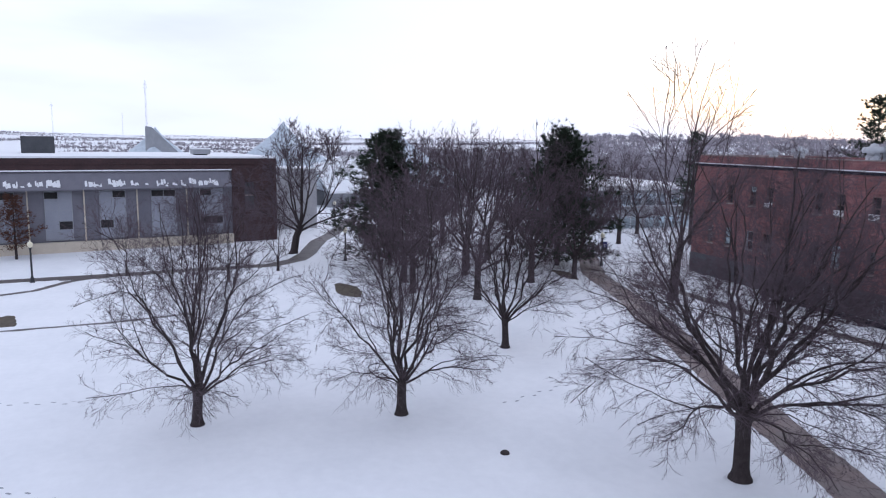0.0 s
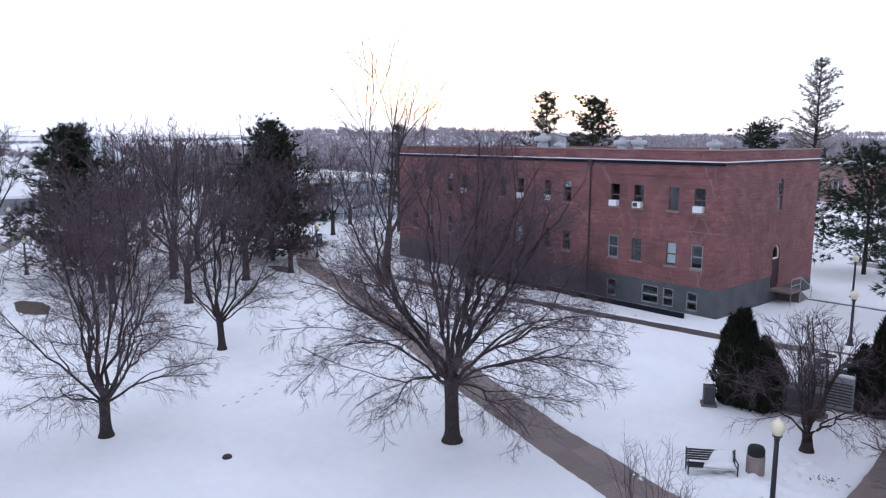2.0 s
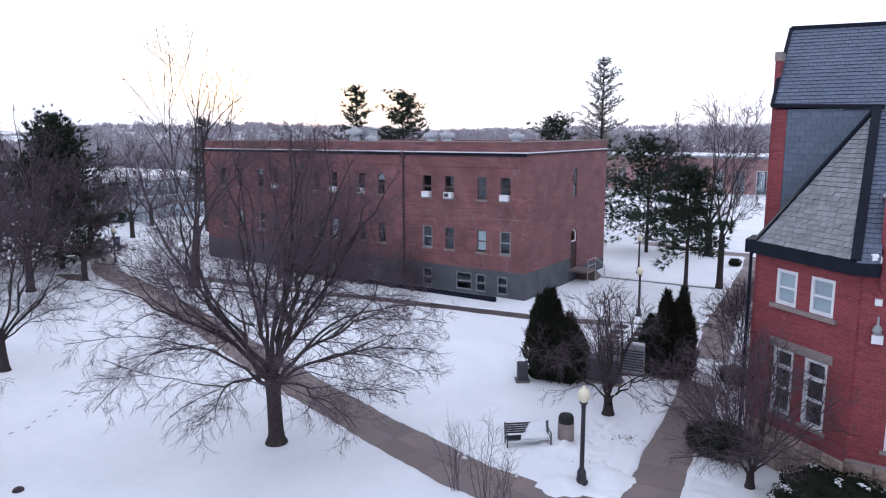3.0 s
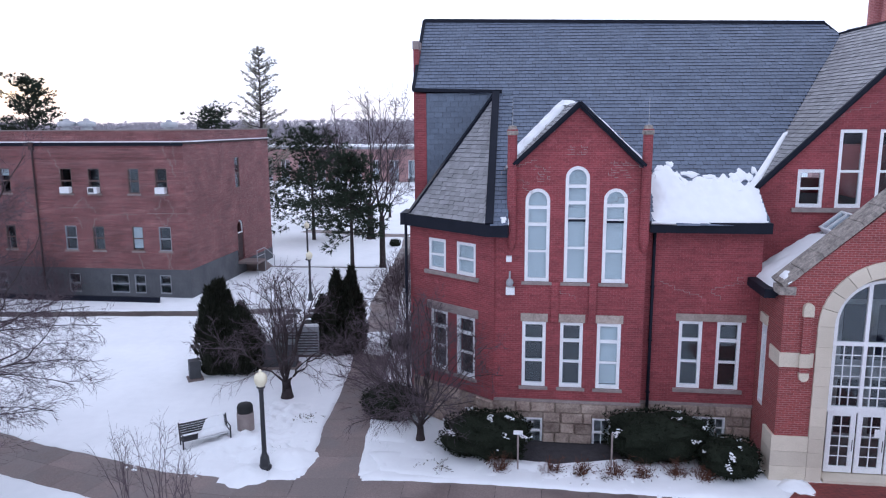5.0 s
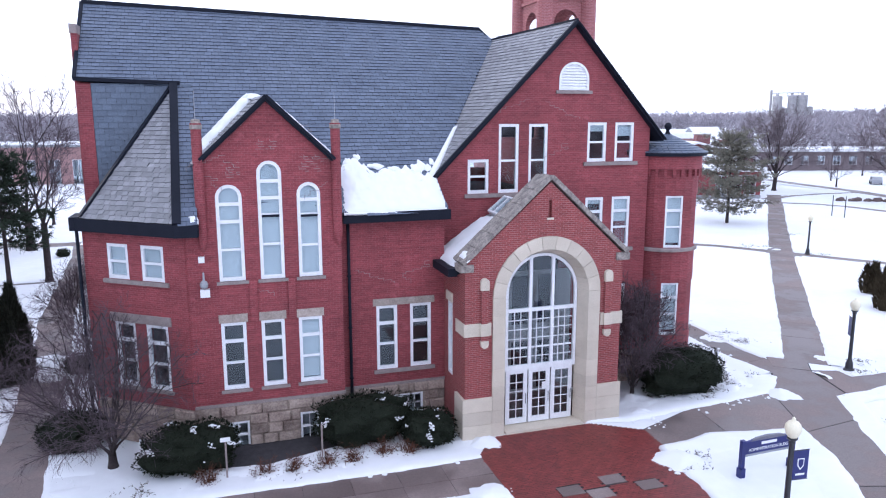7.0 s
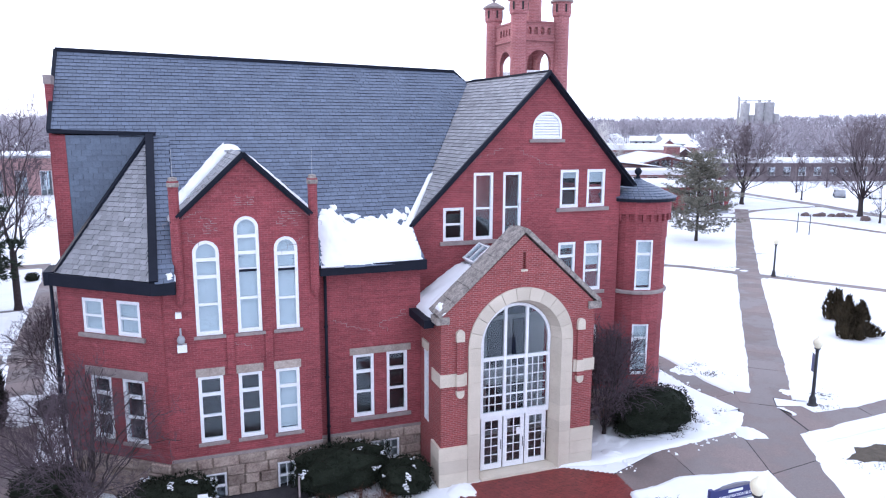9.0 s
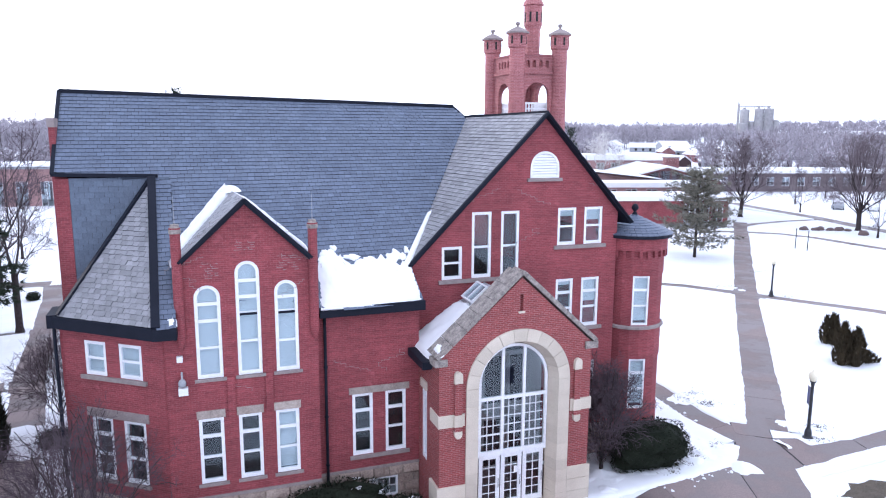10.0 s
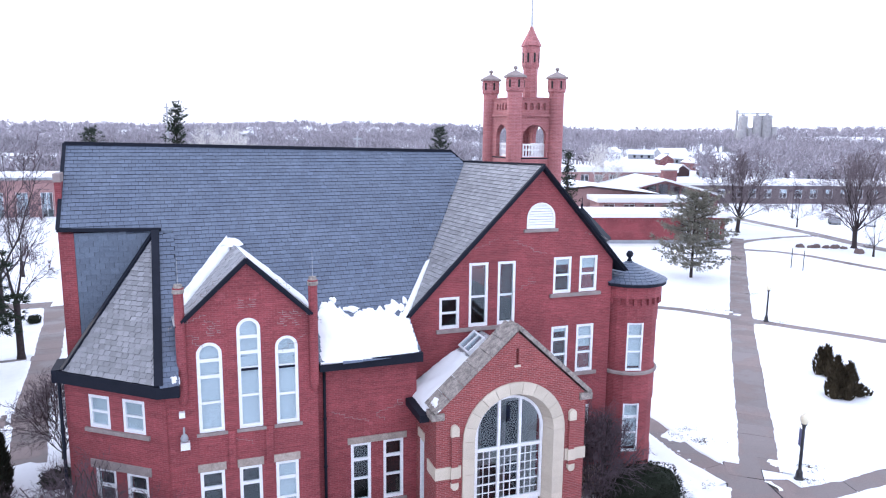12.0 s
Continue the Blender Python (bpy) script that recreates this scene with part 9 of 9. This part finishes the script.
def bench(x, y, turn):
    B = empty("bench", "dark slatted metal bench half covered with snow", "bench")
    B.matrix_world = pose(x, y, -0.14, 0, 0, turn)
    for i in range(4):
        part("seat_slat", one_box(-0.9, 0.9, -0.25 + i * 0.12, -0.16 + i * 0.12, 0.43, 0.46), LAMPPOST, B)
    for i in range(5):
        part("back_slat", one_box(-0.9, 0.9, 0.24 + i * 0.02, 0.265 + i * 0.02, 0.52 + i * 0.085, 0.59 + i * 0.085), LAMPPOST, B)
    for s in (-0.88, 0.88):
        bm = bmesh.new()
        for p, q in (((s, -0.25, 0), (s, -0.25, 0.45)), ((s, 0.22, 0), (s, 0.22, 0.45)), ((s, 0.22, 0.45), (s, 0.34, 0.98)), ((s, -0.25, 0.45), (s, -0.27, 0.66)), ((s, -0.27, 0.66), (s, 0.28, 0.68)), ((s, -0.25, 0.44), (s, 0.24, 0.44))):
            tube(bm, p, q, 0.028, 0.028, 6)
        part("end_frame", bm, LAMPPOST, B)
    rng = random.Random(4)
    snow_quad(B, [(-0.35, -0.26, 0.45), (0.85, -0.26, 0.45), (0.85, 0.25, 0.46), (-0.2, 0.25, 0.46)], 0.16, rng, 16, 10, 0.1)
    snow_quad(B, [(-0.1, 0.2, 0.5), (0.8, 0.2, 0.5), (0.8, 0.36, 0.95), (0.1, 0.36, 0.9)], 0.06, rng, 14, 10, 0.2)


bench(-12.15, -3.1, 40)


def litter_bin(x, y):
    B = empty("litter_bin", "round pebbled concrete litter bin with a dark domed lid", "litter bin")
    B.location = (x, y, 0)
    bm = bmesh.new()
    lathe(bm, [(0.32, 0.0), (0.33, 0.05), (0.33, 0.72), (0.30, 0.75), (0.0, 0.75)], 18)
    part("body", bm, SILL, B)
    bm = bmesh.new()
    lathe(bm, [(0.31, 0.755), (0.31, 0.98), (0.26, 1.08), (0.1, 1.12), (0.0, 1.12)], 18)
    part("lid", bm, BLACKHOLE, B, "dark domed lid", smooth=True)


litter_bin(-11.05, -1.9)


def condenser(x, y, w, d, h, fans, turn, label):
    C = empty("condenser_unit", label, "air conditioner", "cooling units")
    C.matrix_world = pose(x, y, 0, 0, 0, turn)
    part("casing", one_box(-w / 2, w / 2, -d / 2, d / 2, 0.1, h), GREYPAINT if fans else DARKGREY, C, "grey louvred casing")
    part("base", one_box(-w / 2 - 0.1, w / 2 + 0.1, -d / 2 - 0.1, d / 2 + 0.1, -0.1, 0.1), CONCRETE, C)
    for i in range(8):
        z = 0.25 + i * (h - 0.45) / 8
        part("louvre", one_box(-w / 2 + 0.06, w / 2 - 0.06, -d / 2 - 0.02, -d / 2 - 0.002, z, z + 0.07), DARKGREY, C)
    for fx, fy in fans:
        bm = bmesh.new()
        lathe(bm, [(0.40, h + 0.05), (0.40, h + 0.115), (0.37, h + 0.115), (0.37, h + 0.102), (0.0, h + 0.102)], 20, (fx, fy, 0))
        part("fan", bm, BLACKHOLE, C, "black disc standing for the dark inside a fan opening")
    if fans:
        snow = one_box(-w / 2 + 0.02, w / 2 - 0.02, -d / 2 + 0.02, d / 2 - 0.02, h + 0.002, h + 0.1)
        part("snow_cap", snow, SNOW, C)


condenser(-12.3, 8.9, 2.4, 3.7, 1.6, [(x, y) for x in (-0.6, 0.6) for y in (-1.25, -0.1, 1.05)], 8, "large grey cooling unit with snow round its fan openings")
condenser(-12.35, 5.5, 1.7, 0.8, 1.25, [], 8, "dark grey electrical cabinet beside the evergreens")
condenser(-15.75, 3.3, 0.5, 0.5, 0.95, [], 35, "small grey utility box half hidden by evergreens")


def name_sign():
    S = empty("building_sign", "navy post-and-panel sign with white lettering", "sign")
    S.matrix_world = pose(17.15, -9.0, 0, 0, 0, 2)
    w = 1.0
    for x in (-w - 0.06, w + 0.06):
        bm = bmesh.new()
        box(bm, x - 0.07, x + 0.07, -0.07, 0.07, 0.0, 1.3)
        box(bm, x - 0.1, x + 0.1, -0.1, 0.1, 0.0, 0.32)
        part("post", bm, BLUE, S)
    bm = bmesh.new()
    prism(bm, [(-w + 0.02, -0.04, 0.72), (w - 0.02, -0.04, 0.72), (w - 0.02, -0.04, 1.22), (0.5, -0.04, 1.3), (0, -0.04, 1.33), (-0.5, -0.04, 1.3), (-w + 0.02, -0.04, 1.22)], (0, 0.08, 0))
    part("panel", bm, BLUE, S)
    part("lower_strip", one_box(-w + 0.03, w - 0.03, -0.046, -0.041, 0.73, 0.8), GREYPAINT, S)
    bm = bmesh.new()
    prism(bm, [(-0.8, -0.05, 1.235), (0.8, -0.05, 1.235), (0.5, -0.05, 1.32), (0, -0.05, 1.36), (-0.5, -0.05, 1.32)], (0, 0.1, 0))
    part("top_board", bm, SILVER, S)
    part("lettering", one_box(-0.32, 0.32, -0.047, -0.041, 1.07, 1.17), WHITE, S)
    cu = bpy.data.curves.new("lettering", 'FONT')
    cu.body = "ADMINISTRATION BLDG"
    cu.size = 0.15
    cu.align_x = 'CENTER'
    cu.extrude = 0.003
    tx = new("lettering", cu)
    cu.materials.append(WHITE)
    tx.parent = S
    tx.matrix_local = pose(0, -0.044, 0.88, 90, 0, 0)


name_sign()


def marker_post(x, y, h, label, head=False):
    P = empty("marker_post", label, "post", "marker posts")
    P.location = (x, y, 0)
    part("stake", one_box(-0.03, 0.03, -0.02, 0.02, -0.1, h), SILL, P)
    if head:
        part("snow_cap", one_box(-0.16, 0.16, -0.06, 0.06, h, h + 0.1, m=None), SNOW, P)


marker_post(-0.3, -3.9, 1.3, "thin grey stake with a snowy crossbar", True)
marker_post(2.95, -3.35, 1.25, "thin grey stake among the bushes")
for x, y in ((72.4, 42.2), (72.4, 40.3)):
    P = empty("banner_post", "slim dark post of a lawn banner", "post", "lawn posts")
    P.location = (x, y, 0)
    bm = bmesh.new()
    tube(bm, (0, 0, -0.1), (0, 0, 2.6), 0.06, 0.05, 8)
    part("pole", bm, LAMPPOST, P)

def utility_pole(x, y, z, h, arm):
    """A bare pole with one crossarm."""
    U = empty("utility_pole", "pale utility pole with one crossarm among the woods", "utility pole", "utility poles")
    U.location = (x, y, z)
    bm = bmesh.new()
    tube(bm, (0, 0, -1), (0, 0, h), 0.22, 0.14, 8)
    part("pole", bm, METAL, U)
    part("crossarm", one_box(-arm, arm, -0.12, 0.12, h * 0.955, h * 0.955 + 0.3), METAL, U)


utility_pole(-3.6, 112.0, -1.0, 22.4, 0.5)
utility_pole(33.1, 120.0, -2.0, 17.7, 0.9)

# stump in the lawn and a low stone wall with flower tubs
bm = bmesh.new()
lathe(bm, [(0.2, 0.0), (0.17, 0.08), (0.1, 0.12), (0.0, 0.13)], 9, (0, 0, 0))
s = part("stump", bm, BARK)
s.location = (-25.3, -16.3, 0)
tagged(s, "small dark stump poking through the snow", "stump")
ROCK = plain("dark_brown_rock", (0.085, 0.06, 0.056), (0.19, 0.135, 0.125), 1.5, 0.9, 14.0, 0.4)


def boulder(x, y, rx, ry, h, seed, label):
    bm = bmesh.new()
    bmesh.ops.create_icosphere(bm, subdivisions=2, radius=1.0)
    for v in bm.verts:
        k = 1 + 0.45 * noise.noise(v.co * 1.3 + Vector((seed * 5.0, 0, 0)))
        v.co = Vector((v.co.x * rx * k, v.co.y * ry * k, v.co.z * h * k))
    ob = part("boulder", bm, ROCK, None, smooth=False)
    ob.location = (x, y, h * 0.3)
    tagged(ob, label, "boulder", "rocks on the lawn")


for i, (x, y, rx, h) in enumerate(((87.2, 55.0, 0.8, 0.45), (88.4, 54.3, 0.6, 0.3), (89.2, 54.0, 0.9, 0.5), (90.5, 53.3, 0.7, 0.35), (91.6, 52.7, 0.8, 0.45), (92.5, 52.0, 0.55, 0.3))):
    boulder(x, y, rx, 0.45, h, i, "dark brown rock in a row at the edge of the lawn")
boulder(91.2, 48.2, 0.85, 0.6, 0.6, 9, "reddish brown boulder standing on the snow")


def parked_car(x, y, turn, paint):
    C = empty("car", "parked car with snow on its roof, far off", "car", "parked cars")
    C.matrix_world = pose(x, y, ground_height(x, y), 0, 0, turn)
    bm = bmesh.new()
    prism(bm, [(-2.2, -0.85, 0.35), (2.2, -0.85, 0.35), (2.2, -0.85, 0.8), (1.3, -0.85, 0.95), (0.8, -0.85, 1.45), (-1.2, -0.85, 1.45), (-1.9, -0.85, 0.98), (-2.2, -0.85, 0.9)], (0, 1.7, 0))
    part("body", bm, paint, C)
    for s in (-0.87, 0.83):
        part("window", one_box(-1.3, 0.9, s, s + 0.04, 1.0, 1.38), BLACKHOLE, C)
        for wx in (-1.4, 1.4):
            bm = bmesh.new()
            tube(bm, (wx, s - 0.05, 0.33), (wx, s + 0.13, 0.33), 0.33, 0.33, 14)
            part("wheel", bm, BLACKHOLE, C)
    part("snow_cap", one_box(-1.15, 0.75, -0.8, 0.8, 1.452, 1.55), SNOW, C)


for i in range(7):
    parked_car(118.0 + i * 4.2, 76.5 - i * 3.9, 47 + 5 * (i % 2), (GREYPAINT, WHITE, BLACKHOLE, BRICK_DARK)[i % 4])
